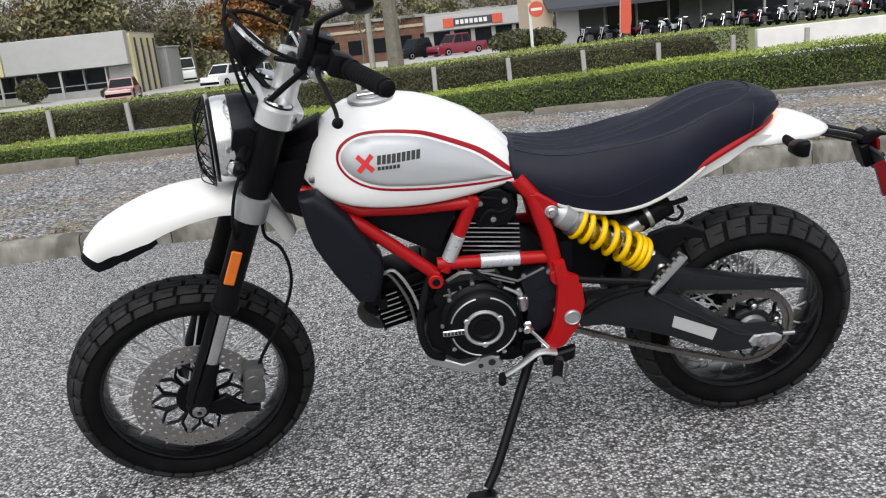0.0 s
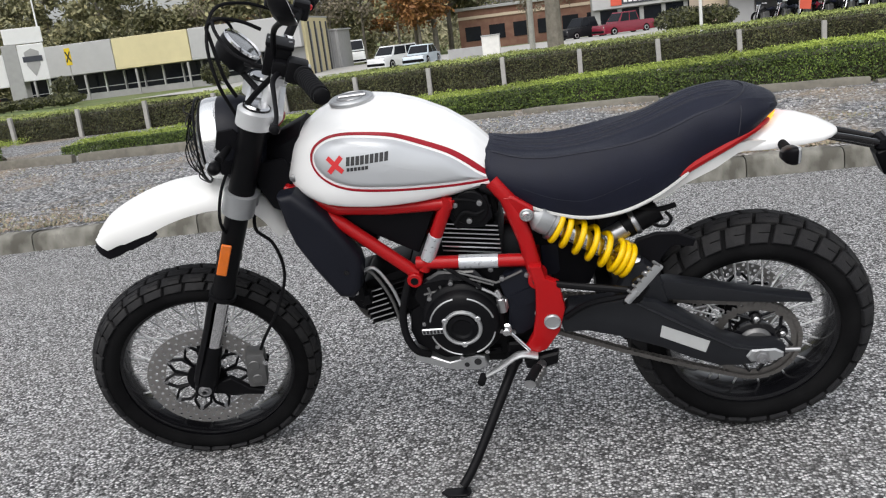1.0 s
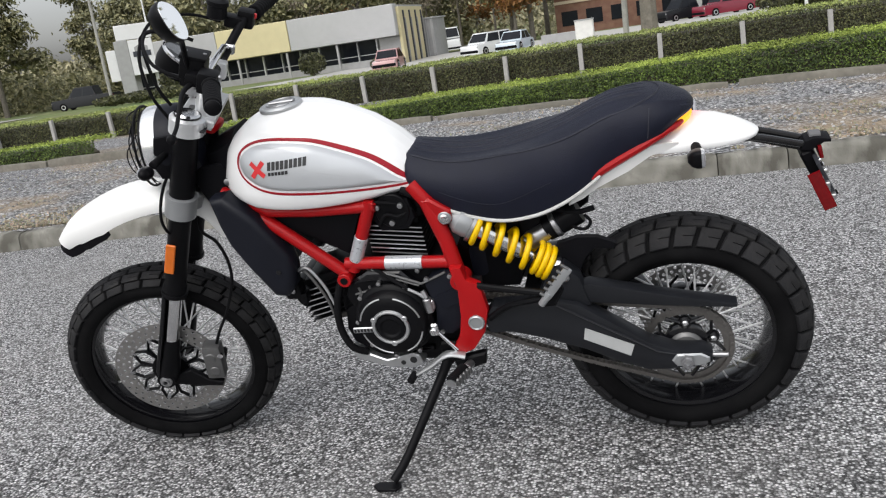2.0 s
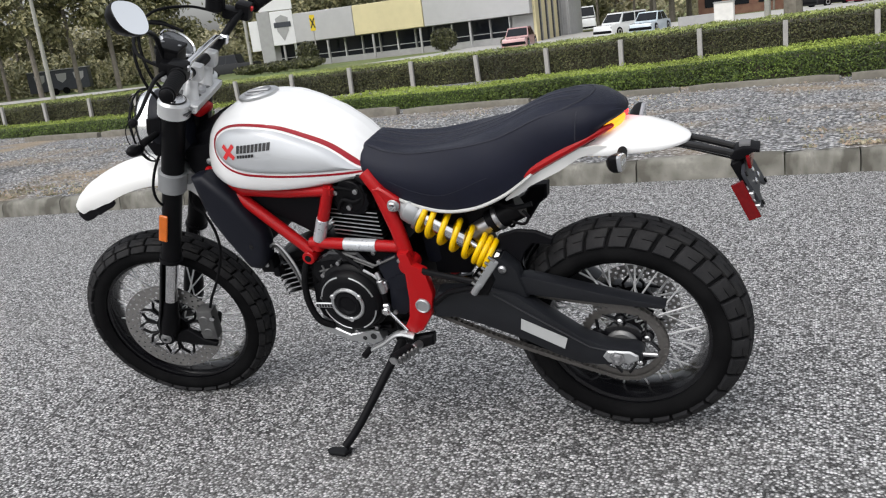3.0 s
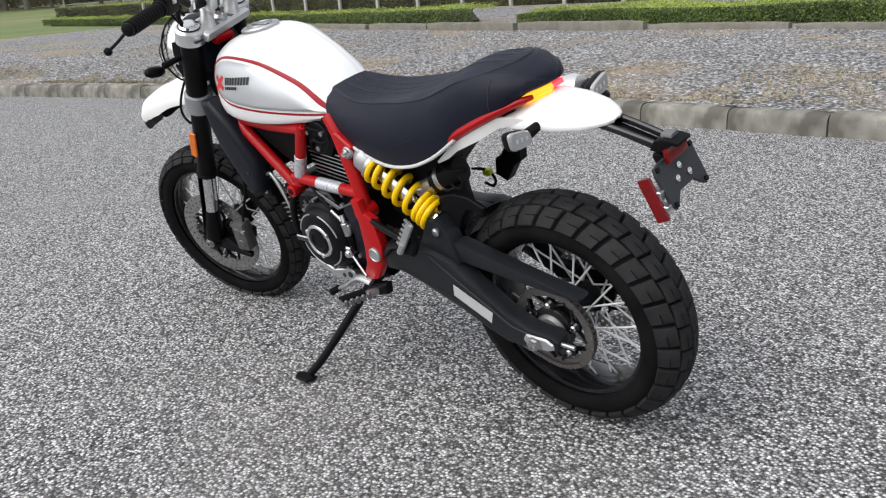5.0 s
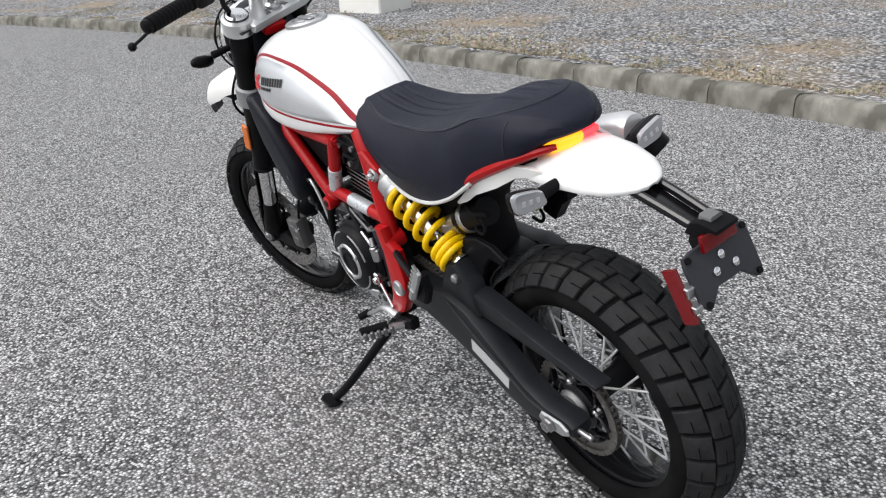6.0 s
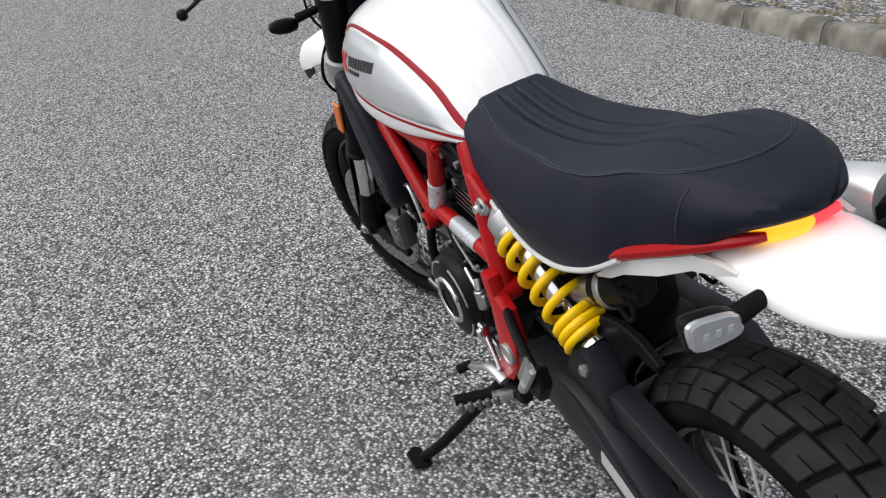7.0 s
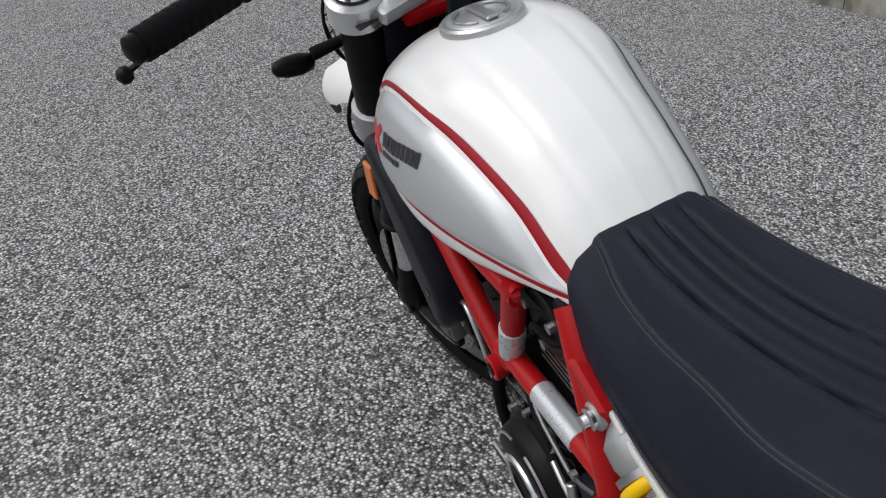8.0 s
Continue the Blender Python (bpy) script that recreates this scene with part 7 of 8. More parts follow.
def vehicle(name, label, paint, size, m, cabin, bed=False, group=""):
    """A parked car: lower body, glazed cabin, wheels and lamps."""
    ln, w, h = size
    th = thing(name, label, "pickup truck" if bed else "car", m, group)
    gc = 0.20
    belt = h * 0.56
    rings = []
    for x, zt, k in ((-0.5, belt * 0.80, 0.86), (-0.485, belt * 0.92, 0.94), (-0.30, belt * 0.99, 1.0), (0.0, belt, 1.0), (0.35, belt, 1.0), (0.485, belt * 0.98, 0.95), (0.5, belt * 0.85, 0.88)):
        y = w / 2 * k
        rings.append([(x * ln, -y, gc), (x * ln, -y * 1.0, (gc + zt) / 2), (x * ln, -y * 0.93, zt), (x * ln, y * 0.93, zt), (x * ln, y, (gc + zt) / 2), (x * ln, y, gc)])
    part("body", S().loft(rings), paint, th, angle=40)
    c0, c1, c2, c3 = cabin
    cab = [[(x * ln, -w * k, z), (x * ln, w * k, z)] for x, k, z in ((c0, 0.45, belt), (c1, 0.38, h), (c2, 0.38, h), (c3, 0.45, belt))]
    verts = [p for r in cab for p in r]
    part("cabin", S().add(verts, [(0, 1, 3, 2), (2, 3, 5, 4), (4, 5, 7, 6), (0, 2, 4, 6), (1, 3, 5, 7)]), paint, th, angle=30)
    for side in (-1, 1):
        g = lambda f, k: tuple(a + (b - a) * f for a, b in zip(k[0], k[1]))
        y = side
        lo, hi = belt + 0.05, h - 0.09
        xa, xb = c0 + (c1 - c0) * 0.25, c0 + (c1 - c0) * 0.85
        xc, xd = c3 + (c2 - c3) * 0.85, c3 + (c2 - c3) * 0.25
        for f0, f1 in ((0.03, 0.48), (0.52, 0.97)):
            part("side_window", S().add([((xa + (xd - xa) * f0) * ln, y * w * 0.452, lo), ((xa + (xd - xa) * f1) * ln, y * w * 0.452, lo), ((xb + (xc - xb) * f1) * ln, y * w * 0.392, hi), ((xb + (xc - xb) * f0) * ln, y * w * 0.392, hi)], [(0, 1, 2, 3)]), DARKGL, th)
    for xa, xb in ((c0, c1), (c3, c2)):
        f = lambda q: ((xa + (xb - xa) * q) * ln + (-0.02 if xb > xa else 0.02), belt + (h - belt) * q)
        (x0, z0), (x1, z1) = f(0.12), f(0.9)
        part("windscreen", S().add([(x0, -w * 0.41, z0), (x0, w * 0.41, z0), (x1, w * 0.36, z1), (x1, -w * 0.36, z1)], [(0, 1, 2, 3)]), DARKGL, th)
    for x in (-0.31, 0.30):
        for side in (-1, 1):
            wh = part("wheel", S().lathe([(0.20, -0.10), (0.32, -0.09), (0.34, -0.06), (0.34, 0.06), (0.32, 0.09), (0.20, 0.10)], (x * ln, side * (w / 2 - 0.09), 0.34), (0, 1, 0), 20), TYRE, th)
            part("rim", S().lathe([(0.21, 0.085), (0.19, 0.105), (0.05, 0.095), (0.0001, 0.10)], (x * ln, side * (w / 2 - 0.09), 0.34), (0, side, 0), 16), ALU, wh)
    for side in (-1, 1):
        part("headlight", S().box((-0.487 * ln, side * w * 0.36, belt * 0.74), (0.08, w * 0.18, 0.14), 0.02), CLEAR, th)
        part("tail_light", S().box((0.49 * ln, side * w * 0.40, belt * 0.78), (0.06, w * 0.10, 0.22), 0.02), REDREF, th)
    part("bumper", S().box((-0.497 * ln, 0, 0.40), (0.10, w * 0.9, 0.2), 0.04), PLASTIC, th)
    return th


vehicle("parked_suv", "white sport utility vehicle parked on the forecourt", CARW, (4.5, 1.85, 1.65), pose(-12.9, 62.0, land(-12.9, 62) + 0.05, 0, 0, 64), (-0.28, -0.14, 0.44, 0.49))
vehicle("parked_car", "pale blue car parked on the forecourt", CARS, (4.0, 1.7, 1.40), pose(-9.9, 57.0, land(-9.9, 57) + 0.05, 0, 0, 82), (-0.22, -0.06, 0.20, 0.36))
vehicle("parked_car", "faded red car parked by the building", CARP, (4.0, 1.70, 1.36), pose(-17.4, 52.0, land(-17.4, 52) + 0.05, 0, 0, 98), (-0.22, -0.06, 0.22, 0.40))
vehicle("pickup_truck", "dark red pickup truck parked before the brick building", CARR, (5.2, 1.95, 1.80), pose(4.7, 72.0, land(0, 72), 0, 0, 32), (-0.22, -0.10, 0.14, 0.19), bed=True)
vehicle("pickup_truck", "dark maroon pickup parked before the brick building", CARB, (5.0, 1.9, 1.75), pose(1.4, 73.0, land(0, 73), 0, 0, 40), (-0.22, -0.10, 0.14, 0.19), bed=True)
vehicle("parked_truck", "white camper van parked beside the building", CARW, (5.5, 2.0, 2.5), pose(-22.3, 88.0, land(0, 88), 0, 0, 106), (-0.48, -0.44, 0.44, 0.49))
vehicle("pickup_truck", "black pickup truck on the grass by the wood", CARB, (5.4, 1.95, 1.8), pose(-47.5, 60.5, land(0, 60), 0, 0, 15), (-0.22, -0.10, 0.18, 0.22), bed=True)

# enclosed trailers by the wood
for x, y in ((-68.0, 60.4),):
    tr = thing("cargo_trailer", "dark enclosed cargo trailer with a white emblem", "trailer", pose(x, y, land(x, y), 0, 0, 38))
    part("box", S().box((0, 0, 1.35), (5.6, 2.0, 1.95), 0.06), STEELD, tr)
    part("roof_edge", S().box((0, 0, 2.37), (5.7, 2.1, 0.10), 0.02), GREYWALL, tr)
    for ex in (-1.7, 0.3, 1.9):
        part("emblem", S().plate([(ex - 0.5, 2.0), (ex + 0.5, 2.0), (ex + 0.4, 1.4), (ex, 1.1), (ex - 0.4, 1.4)], -1.025, -1.0), FASCIA, tr)
    for sx in (-0.5, 0.5):
        part("wheel", S().lathe([(0.18, -0.1), (0.33, -0.09), (0.33, 0.09), (0.18, 0.1)], (sx, -0.95, 0.33), (0, 1, 0), 16), TYRE, tr)

# showroom with an awning and a row of parked motorcycles
shop = thing("showroom", "beige showroom with a black awning and glass front", "building", pose(8.2, 52.0, -0.62))
part("corner_wall", S().box((0.65, 3.0, 2.6), (1.3, 6.0, 5.2), 0.03), BEIGE, shop, "beige stucco wall")
part("pillar", S().box((2.2, 0.2, 2.0), (1.4, 0.8, 4.0), 0.03), FASCIA, shop)
part("glass_front", S().box((16.0, 2.2, 1.9), (25.0, 0.2, 3.8)), DARKGL, shop, "dark showroom glass")
# panels under the awning: its shade is put into their grey
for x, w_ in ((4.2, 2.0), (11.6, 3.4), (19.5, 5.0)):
    part("wall_panel", S().box((x, 2.06, 1.75), (w_, 0.14, 3.4), 0.01), SHADEGREY, shop, "grey wall between the showroom windows, awning shade in its colour")
for k in range(12):
    part("glass_post", S().box((5.0 + 2.1 * k, 2.05, 1.9), (0.14, 0.2, 3.8)), GREYWALL, shop)
part("awning", S().plate([(-1.6, 2.36), (1.6, 3.75), (1.8, 3.75), (1.8, 3.60), (-1.6, 2.14)], 0.75, 14.5, 0.02, Matrix.Rotation(radians(90), 4, "Z") @ Matrix.Diagonal((1, -1, 1, 1))), STEELD, shop, "black sloping awning")
part("upper_wall", S().box((16.0, 2.6, 5.4), (26.0, 0.8, 3.2), 0.03), GREYWALL, shop)
flag = thing("feather_flag", "red feather flag on a thin pole", "flag", pose(12.6, 48.0, land(0, 48)))
part("pole", S().cyl((0, 0, 0), (0.25, 0, 3.6), 0.025, seg=8), ALU, flag)
part("cloth", S().loft([[(x, -0.006, z), (x + w_, 0.02, z - 0.1), (x + w_, 0.03, z - 0.1), (x, 0.006, z)] for x, w_, z in ((0.02, 0.62, 0.55), (0.06, 0.70, 1.4), (0.12, 0.66, 2.4), (0.2, 0.5, 3.2), (0.26, 0.2, 3.6))]), FLAGR, flag, "red cloth")


def far_bike(m, paint):
    th = thing("parked_motorcycle", "parked cruiser motorcycle in a row before the showroom", "motorcycle", m, "row of parked motorcycles")
    for x in (-0.75, 0.75):
        part("wheel", S().lathe([(0.22, -0.05), (0.31, -0.06), (0.33, 0), (0.31, 0.06), (0.22, 0.05)], (x, 0, 0.33), (0, 1, 0), 16, hole=True), TYRE, th)
    part("engine", S().box((0, 0, 0.42), (0.5, 0.28, 0.36), 0.05), DARKCAST, th)
    part("tank", S().tube([(-0.42, 0, 0.72), (-0.25, 0, 0.82), (0.05, 0, 0.76)], [0.06, 0.16, 0.08], 10), paint, th)
    part("seat", S().tube([(0.05, 0, 0.72), (0.35, 0, 0.68), (0.62, 0, 0.76)], [0.10, 0.13, 0.10], 8, flat=0.6), SEATM, th)
    part("fork", S().tube([(-0.75, 0.08, 0.33), (-0.45, 0.08, 1.02)], 0.025, 8).tube([(-0.75, -0.08, 0.33), (-0.45, -0.08, 1.02)], 0.025, 8), CHROME, th)
    part("handlebar", S().tube([(-0.30, -0.40, 1.06), (-0.44, -0.15, 1.08), (-0.44, 0.15, 1.08), (-0.30, 0.40, 1.06)], 0.02, 8), CHROME, th)
    part("mudguard", S().tube([(0.52, 0, 0.66), (0.78, 0, 0.72), (1.02, 0, 0.56)], [0.07, 0.09, 0.06], 8), paint, th)
    part("exhaust", S().tube([(0.0, -0.18, 0.30), (0.8, -0.2, 0.28)], 0.045, 8), CHROME, th)
    part("headlamp", S().lathe([(0.02, 0.10), (0.10, 0.06), (0.11, 0.0), (0.06, -0.02)], (-0.58, 0, 0.92), (1, 0, 0), 12), CHROME, th)
    part("windscreen", S().plate([(-0.52, 1.02), (-0.46, 1.19), (-0.44, 1.19), (-0.49, 1.02)], -0.17, 0.17, 0.006), DARKGL, th, "smoked windscreen")
    for side in (-1, 1):
        part("saddlebag", S().box((0.78, side * 0.24, 0.58), (0.52, 0.16, 0.30), 0.05, None, 2), paint, th, "hard saddlebag")
    return th


paints = (CARB, STEELD, CARR, CARB, CARS, STEELD)
made = [far_bike(pose(11.2, 49.6, land(0, 49.6), 0, 0, 36), p) for p in paints[:1]]
protos = [made[0]] + [far_bike(pose(12.4 + 1.15 * i, 49.9, land(0, 50), 0, 0, 34 + 4 * i), p) for i, p in enumerate(paints[1:])]
for k in range(14):
    copy_thing(protos[k % 6], pose(18.6 + 1.12 * k, 50.0 + 0.15 * math.sin(k), land(0, 50), 0, 0, 38 + 9 * math.sin(k * 2.2)))

# brick building, long low shop and roofs behind the pickup
brick = thing("brick_building", "low red brick building behind the parked trucks", "building", pose(-8.5, 92.0, -1.3))
part("wall", S().box((8.0, 3.0, 2.1), (22.0, 6.0, 4.2), 0.03), BRICKF, brick, "red brick wall")
part("band", S().box((8.0, -0.06, 3.4), (22.1, 0.14, 0.3)), BEIGE, brick)
part("roof", S().box((8.0, 3.0, 4.35), (22.6, 6.6, 0.3), 0.03), GREYWALL, brick)
for k in range(8):
    part("window", S().box((-1.5 + 2.6 * k, -0.03, 1.7), (1.7, 0.06, 1.5)), DARKGL, brick)
strip = thing("strip_shop", "grey fronted shop with a long sign band", "building", pose(2.0, 82.0, -1.15))
part("wall", S().box((6.0, 3.0, 2.0), (11.0, 6.0, 4.0), 0.03), GREYWALL, strip)
part("sign_band", S().box((6.0, -0.25, 3.05), (11.0, 0.4, 1.4), 0.02), FASCIA, strip)
part("dark_sign", S().box((5.0, -0.49, 3.0), (5.2, 0.06, 0.75), 0.02), STEELD, strip, "dark sign board with pale bars")
for xa, xb in ((2.2, 3.2), (6.9, 7.9)):
    part("red_sign", S().box(((xa + xb) / 2, -0.53, 3.0), (xb - xa, 0.06, 0.85), 0.02), FLAGR, strip)
for k in range(7):
    part("lettering_bar", S().box((3.55 + 0.45 * k, -0.53, 3.0), (0.32, 0.04, 0.4)), SIGNW, strip)
for k in range(5):
    part("window", S().box((2.0 + 2.0 * k, -0.06, 1.3), (1.6, 0.06, 1.9)), DARKGL, strip)
white = thing("white_wall", "low white painted wall behind grey posts", "wall", pose(6.9, 14.75, 0.0))
part("panel", S().box((4.5, 0, 0.22), (9.0, 0.14, 0.62), 0.01), WHITEWALL, white)
kiosk = thing("utility_box", "white utility box on the verge", "utility box", pose(-4.4, 50.0, land(-4.4, 50)))
part("cabinet", S().box((0, 0, 0.6), (1.05, 0.7, 1.25), 0.02), WHITEWALL, kiosk)
part("cabinet_lid", S().box((0, 0, 1.25), (1.12, 0.78, 0.07), 0.01), GREYWALL, kiosk)


garden = single("low_wall", S().box((0, 0, 0.35), (2.6, 0.25, 0.8), 0.02), GREYWALL, "low grey rendered wall on the verge", "wall", pose(-6.6, 56.0, land(-6.6, 56), 0, 0, 6))

# ---------- trees ----------
def tree(name, label, m, height, trunk, crown_mat, seed, spread, count, leaf, low=0.35, branches=9):
    rng = random.Random(seed)
    th = thing(name, label, "tree", m)
    sh = S()
    top = Vector((rng.uniform(-0.3, 0.3), rng.uniform(-0.3, 0.3), height * 0.9))
    pts = [Vector((0, 0, 0)), Vector((0.08 * rng.uniform(-1, 1), 0, height * 0.3)), Vector((0.2 * rng.uniform(-1, 1), 0.1, height * 0.6)), top]
    sh.tube(pts, [trunk, trunk * 0.8, trunk * 0.55, trunk * 0.12], 9, smooth=3)
    tips = [top]
    for k in range(branches):
        z = height * (low + (0.85 - low) * (k + 0.5) / branches)
        a = k * 2.4 + rng.uniform(-0.4, 0.4)
        r = spread * (1.15 - 0.75 * (z / height)) * rng.uniform(0.65, 1.1)
        base = Vector((0, 0, z))
        tip = base + Vector((r * math.cos(a), r * math.sin(a), r * rng.uniform(0.15, 0.6)))
        mid = base.lerp(tip, 0.5) + Vector((0, 0, 0.12 * r))
        sh.tube([base, mid, tip], [trunk * 0.38, trunk * 0.22, trunk * 0.06], 6)
        tips += [mid, tip, base.lerp(tip, 0.75)]
    part("trunk", sh, BARK, th)

    def place(r):
        c = r.choice(tips)
        o = Vector((r.gauss(0, 1), r.gauss(0, 1), r.gauss(0, 0.8)))
        o = o * (spread * 0.19)
        return c + o, o.normalized() + Vector((0, 0, 0.4))

    cr = new("crown", leaf_mass("crown", count, place, leaf, crown_mat, seed + 1))
    cr.parent = th
    tagged(cr, kind="stuff")
    return th


rng = random.Random(11)
oak = tree("broadleaf_tree", "dull green broadleaf tree at the edge of the wood", pose(-60, 86, -1.5), 12.0, 0.28, WOODL, 5, 4.2, 5200, 0.30)
pine = tree("pine_tree", "tall thin pine with a high dark crown", pose(-70, 92, -1.5), 17.0, 0.22, WOODL, 8, 2.8, 3800, 0.28, low=0.25)
fall = tree("autumn_tree", "rust brown autumn tree behind the buildings", pose(-17, 96, -1.4), 10.5, 0.25, AUTUMN, 14, 3.8, 4200, 0.28)
bare = tree("bare_tree", "thin nearly leafless tree with brown twigs", pose(-30, 100, -1.5), 13.0, 0.18, DULL, 17, 3.0, 900, 0.22)
shrub = tree("broadleaf_tree", "olive green bushy tree at the edge of the wood", pose(-80, 70, -1.5), 8.0, 0.2, WOODL, 23, 3.4, 4200, 0.27, low=0.12)
kinds = [oak, pine, fall, bare, shrub]
for k in range(120):
    az = radians(-84 + 128 * (k + rng.uniform(-0.3, 0.3)) / 120)
    d = rng.uniform(88, 125) if math.degrees(az) > -40 else rng.uniform(80, 118)
    x, y = 1 + d * math.sin(az), -2 + d * math.cos(az)
    deg = math.degrees(az)
    pick = rng.choice([0, 0, 1, 1, 3, 4, 4]) if deg < -30 else rng.choice([0, 1, 1, 3, 3, 3, 4])
    if -26 < deg < -8:
        pick = rng.choice([2, 3, 3, 1, 0, 4])
    if (deg > 8 and rng.random() < 0.5) or -41.5 < deg < -35.5:
        continue
    s = rng.uniform(0.75, 1.2) * (0.8 if deg > -8 else 1.0)
    copy_thing(kinds[pick], Matrix.Translation((x, y, land(x, y) - 0.2)) @ Matrix.Rotation(rng.uniform(0, 6.28), 4, "Z") @ Matrix.Scale(s, 4))

# the wood behind: a deep mass of foliage
def wood_place(r):
    az = radians(r.uniform(-88, 46))
    d = r.uniform(118, 150)
    x, y = 1 + d * math.sin(az), -2 + d * math.cos(az)
    deg = math.degrees(az)
    top = 8.5 + 4.0 * noise.noise((deg * 0.16, 2.0, 0)) + 3.0 * noise.noise((deg * 0.7, 7.0, 0)) - (5.0 if deg > -6 else 0) - (3.0 if -41.5 < deg < -35.5 else 0)
    z = r.random() ** 0.9 * max(2.5, top)
    return (x, y, land(x, y) + z), (-math.sin(az), -math.cos(az), 0.4)


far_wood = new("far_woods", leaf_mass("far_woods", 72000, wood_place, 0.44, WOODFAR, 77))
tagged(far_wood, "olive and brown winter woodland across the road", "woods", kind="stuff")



def brush_place(r):
    az = radians(r.uniform(-88, -30))
    deg = math.degrees(az)
    d = r.uniform(99, 113)
    x, y = 1 + d * math.sin(az), -2 + d * math.cos(az)
    top = 3.6 + 2.6 * noise.noise((deg * 0.3, 4.0, 0)) + 1.6 * noise.noise((deg * 1.3, 9.0, 0))
    return (x, y, land(x, y) + r.random() ** 0.8 * max(0.8, top)), (-math.sin(az), -math.cos(az), 0.5)


brush = new("brushwood", leaf_mass("brushwood", 42000, brush_place, 0.26, WOODL, 83))
tagged(brush, "tan and olive brushwood along the edge of the wood", "brushwood", kind="stuff")

# shrubs and a trunk along the road
def bush(x, y, r, h, seed, mat, label):
    th = thing("bush", label, "bush", pose(x, y, land(x, y)))
    sh = S()
    for k in range(7):
        a = k * 0.9
        sh.tube([(0, 0, 0), (r * 0.5 * math.cos(a), r * 0.5 * math.sin(a), h * 0.5), (r * 0.8 * math.cos(a), r * 0.8 * math.sin(a), h * 0.85)], [0.03, 0.02, 0.008], 6)
    part("stems", sh, BARK, th)

    def place(rr):
        o = Vector((rr.gauss(0, 1), rr.gauss(0, 1), rr.gauss(0, 1))).normalized() * rr.uniform(0.6, 1.0)
        return (o.x * r, o.y * r, h * 0.52 + o.z * h * 0.48), o

    lv = new("leaves", leaf_mass("leaves", 1600, place, 0.11, mat, seed))
    lv.parent = th
    tagged(lv, kind="stuff")


for i, (x, y, r, h) in enumerate(((-37.2, 50.0, 1.5, 0.75), (-35.2, 50.2, 1.5, 0.8), (-33.0, 50.4, 1.5, 0.85), (-26.3, 60.0, 1.1, 1.9), (-35.3, 54.5, 0.9, 2.0), (6.4, 47.5, 1.6, 1.4), (8.0, 47.5, 1.4, 1.3), (-19.5, 57.0, 1.0, 1.0))):
    bush(x, y, r, h, 40 + i, HEDGED, "dark clipped shrub by the buildings")
big = tree("roadside_tree", "thick trunked roadside tree with a pale trunk", pose(-0.4, 40.0, land(0, 40) - 0.1), 11.0, 0.42, WOODL, 31, 3.8, 3600, 0.22, low=0.55)
for x, y, h in ((-44.7, 60.0, 9.5), (-46.45, 40.0, 9.5), (-1.6, 42.0, 9.0)):
    up = thing("utility_pole", "weathered wooden utility pole", "utility pole", pose(x, y, land(x, y) - 0.1, 0.6, 0.8, 0))
    part("shaft", S().cyl((0, 0, 0), (0, 0, h), 0.15, 0.11, seg=10), POSTW, up)
    part("crossarm", S().box((0, 0, h - 0.7), (2.2, 0.12, 0.14), 0.01), TIMBER, up)

# ---------- kerb stones and loose gravel ----------
kerb = thing("kerb", "weathered concrete kerb between asphalt and gravel", "kerb", kind="structure")
rng = random.Random(4)
x = -21.0
variants = []
for k in range(4):
    b = S()
    sec = [(0.0, -0.04), (0.003, 0.06), (0.010, 0.100), (0.022, 0.121), (0.042, 0.131), (0.135, 0.134), (0.165, 0.120), (0.172, -0.04)]
    rings = []
    for i in range(7):
        t = i / 6
        e = 0.006 if i in (0, 6) else 0.0
        rings.append([(t - 0.5, y + 0.004 * noise.noise((t * 5, y * 9, k)) + (e if y < 0.1 else -e), z + 0.005 * noise.noise((t * 4, z * 11, k + 7)) - (e if z > 0.1 else 0)) for y, z in sec])
    variants.append(mesh_of("kerb_stone", b.loft(rings), CONCRETE, 40))
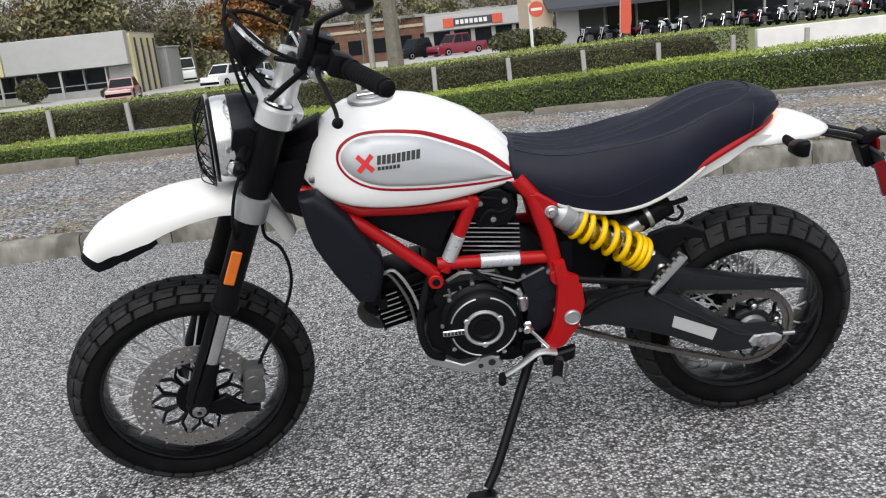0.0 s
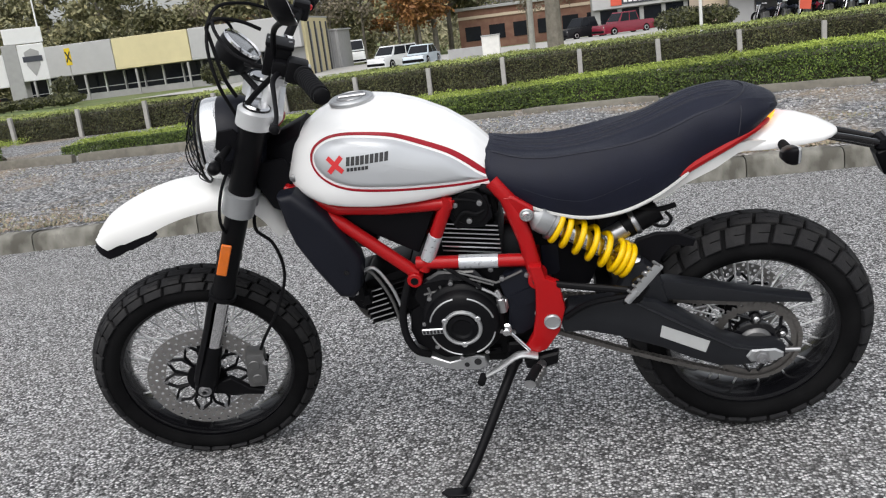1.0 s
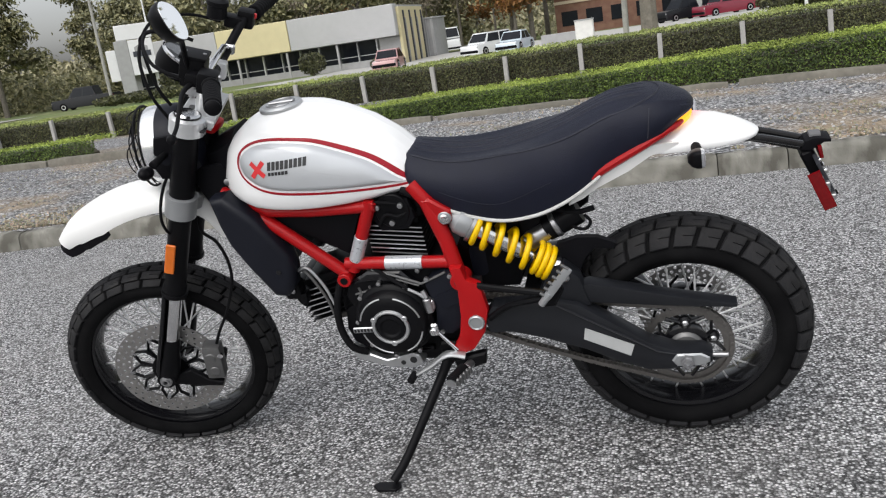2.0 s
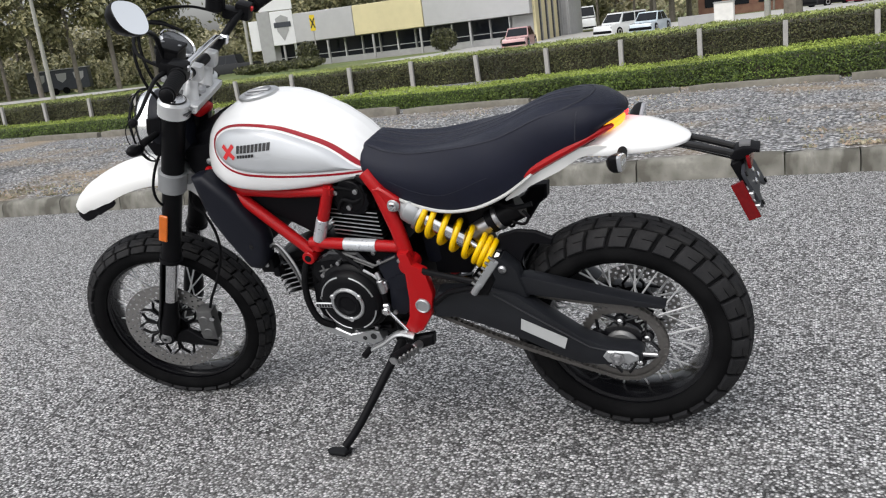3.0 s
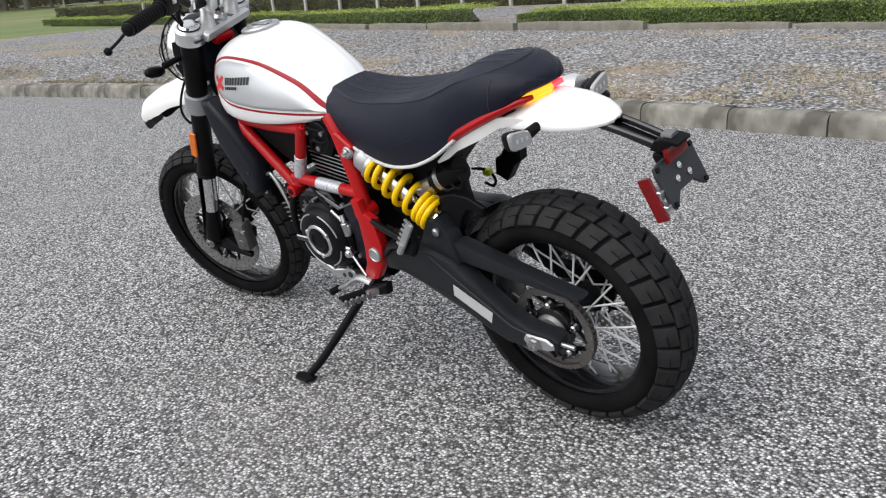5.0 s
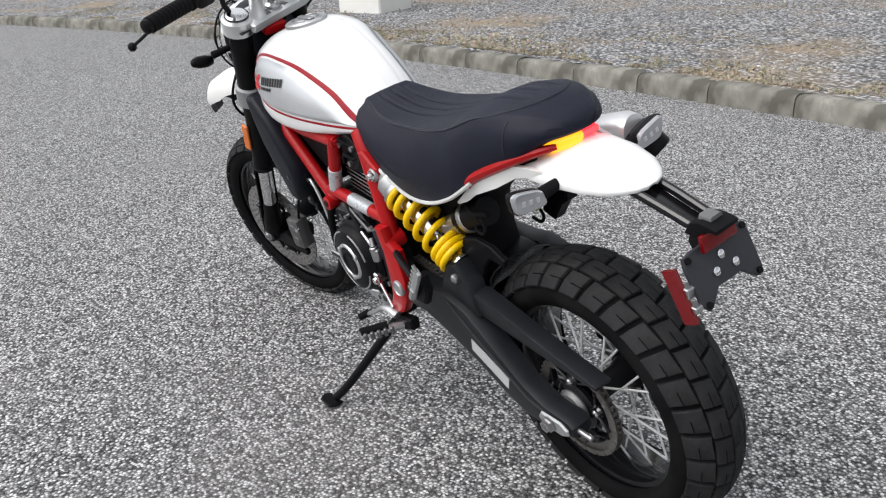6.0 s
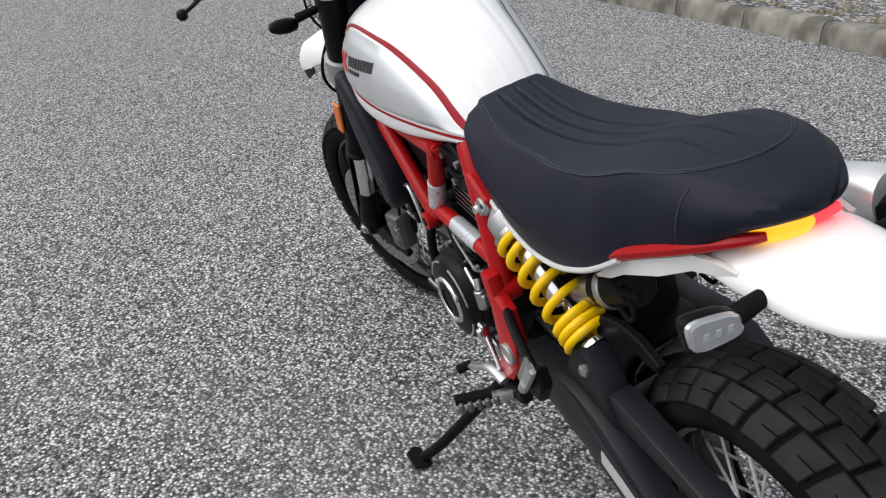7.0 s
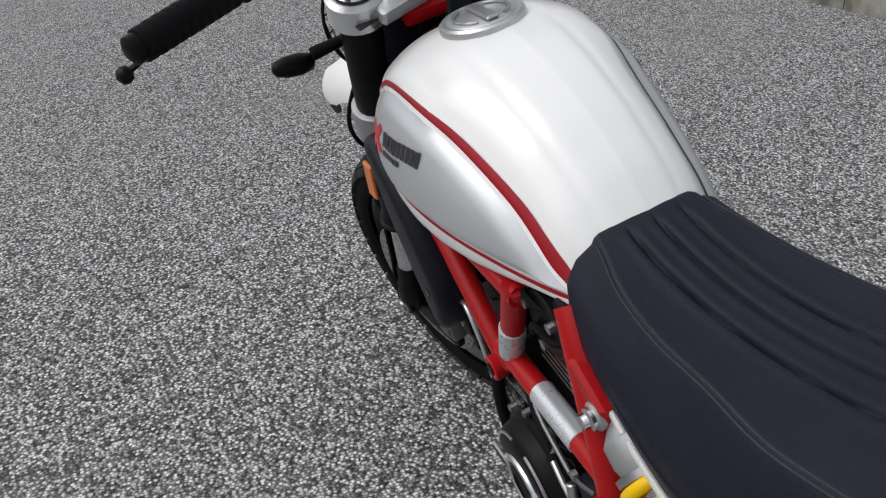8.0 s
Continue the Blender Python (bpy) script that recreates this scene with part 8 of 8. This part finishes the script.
while x < 20:
    ln = rng.choice((0.42, 0.60, 0.62, 0.60, 0.58, 0.90, 0.61))
    xm = x + ln / 2
    slope = (kerb_y(xm + 0.1) - kerb_y(xm - 0.1)) / 0.2
    ca = math.atan(slope)
    piece("kerb_stone", variants[rng.randrange(4)], kerb, Matrix.Translation((xm, kerb_y(xm), -0.006 + rng.uniform(-0.004, 0.004))) @ Matrix.Rotation(ca + rng.uniform(-0.004, 0.004), 4, "Z") @ Matrix.Diagonal((ln - 0.007, 1, 1, 1)))
    x += ln * math.cos(ca)

b = bmesh.new()
bmesh.ops.create_icosphere(b, subdivisions=1, radius=1.0)
ico = ([v.co.copy() for v in b.verts], [[v.index for v in f.verts] for f in b.faces])
b.free()
nprng = np.random.RandomState(9)
verts, faces = [], []
base_v = np.array([v[:] for v in ico[0]])
for _ in range(11000):
    t = nprng.rand() ** 1.5
    px = nprng.uniform(-13, 8)
    py = kerb_y(px) + 0.30 + 5.4 * t
    s = nprng.uniform(0.007, 0.019)
    sq = np.array([1.0, nprng.uniform(0.6, 1.0), nprng.uniform(0.45, 0.8)]) * s
    a = nprng.uniform(0, 6.28)
    pts = base_v * sq * (1 + 0.18 * nprng.randn(len(base_v), 1))
    rot = np.array([[math.cos(a), -math.sin(a), 0], [math.sin(a), math.cos(a), 0], [0, 0, 1]])
    pts = pts @ rot.T + np.array([px, py, land(px, py) + 0.012 * noise.noise((px * 1.3, py * 1.3, 3)) + s * 0.25])
    k = len(verts)
    verts += pts.tolist()
    faces += [[i + k for i in f] for f in ico[1]]
STONE = leaf_mat("loose_stone", (0.13, 0.13, 0.13), (0.29, 0.285, 0.28), (0.50, 0.49, 0.48))
STONE.node_tree.nodes["Principled BSDF"].inputs["Roughness"].default_value = 0.85
st = new("loose_stones", quick_mesh("loose_stones", verts, faces, STONE))
tagged(st, "loose grey and tan stones on the gravel bed", "stones", kind="stuff")


def weed_place(r):
    while True:
        px, q = r.uniform(-13, 7), r.random()
        py = kerb_y(px) + 0.20 + 1.7 * q * q + (r.uniform(2.5, 4.5) if r.random() < 0.12 else 0.0)
        if noise.noise((px * 0.8, py * 1.3, 21)) + 0.8 * noise.noise((px * 5, py * 5, 5)) > 0.0 + 0.25 * q:
            return (px, py, land(px, py) + r.uniform(0.008, 0.03)), (r.uniform(-0.3, 0.3), -0.3, 0.7)


weeds = new("dry_weeds", leaf_mass("dry_weeds", 16000, weed_place, 0.015, WEED, 61))
tagged(weeds, "tan, rust and green dry weeds in the gravel", "weeds", kind="stuff")
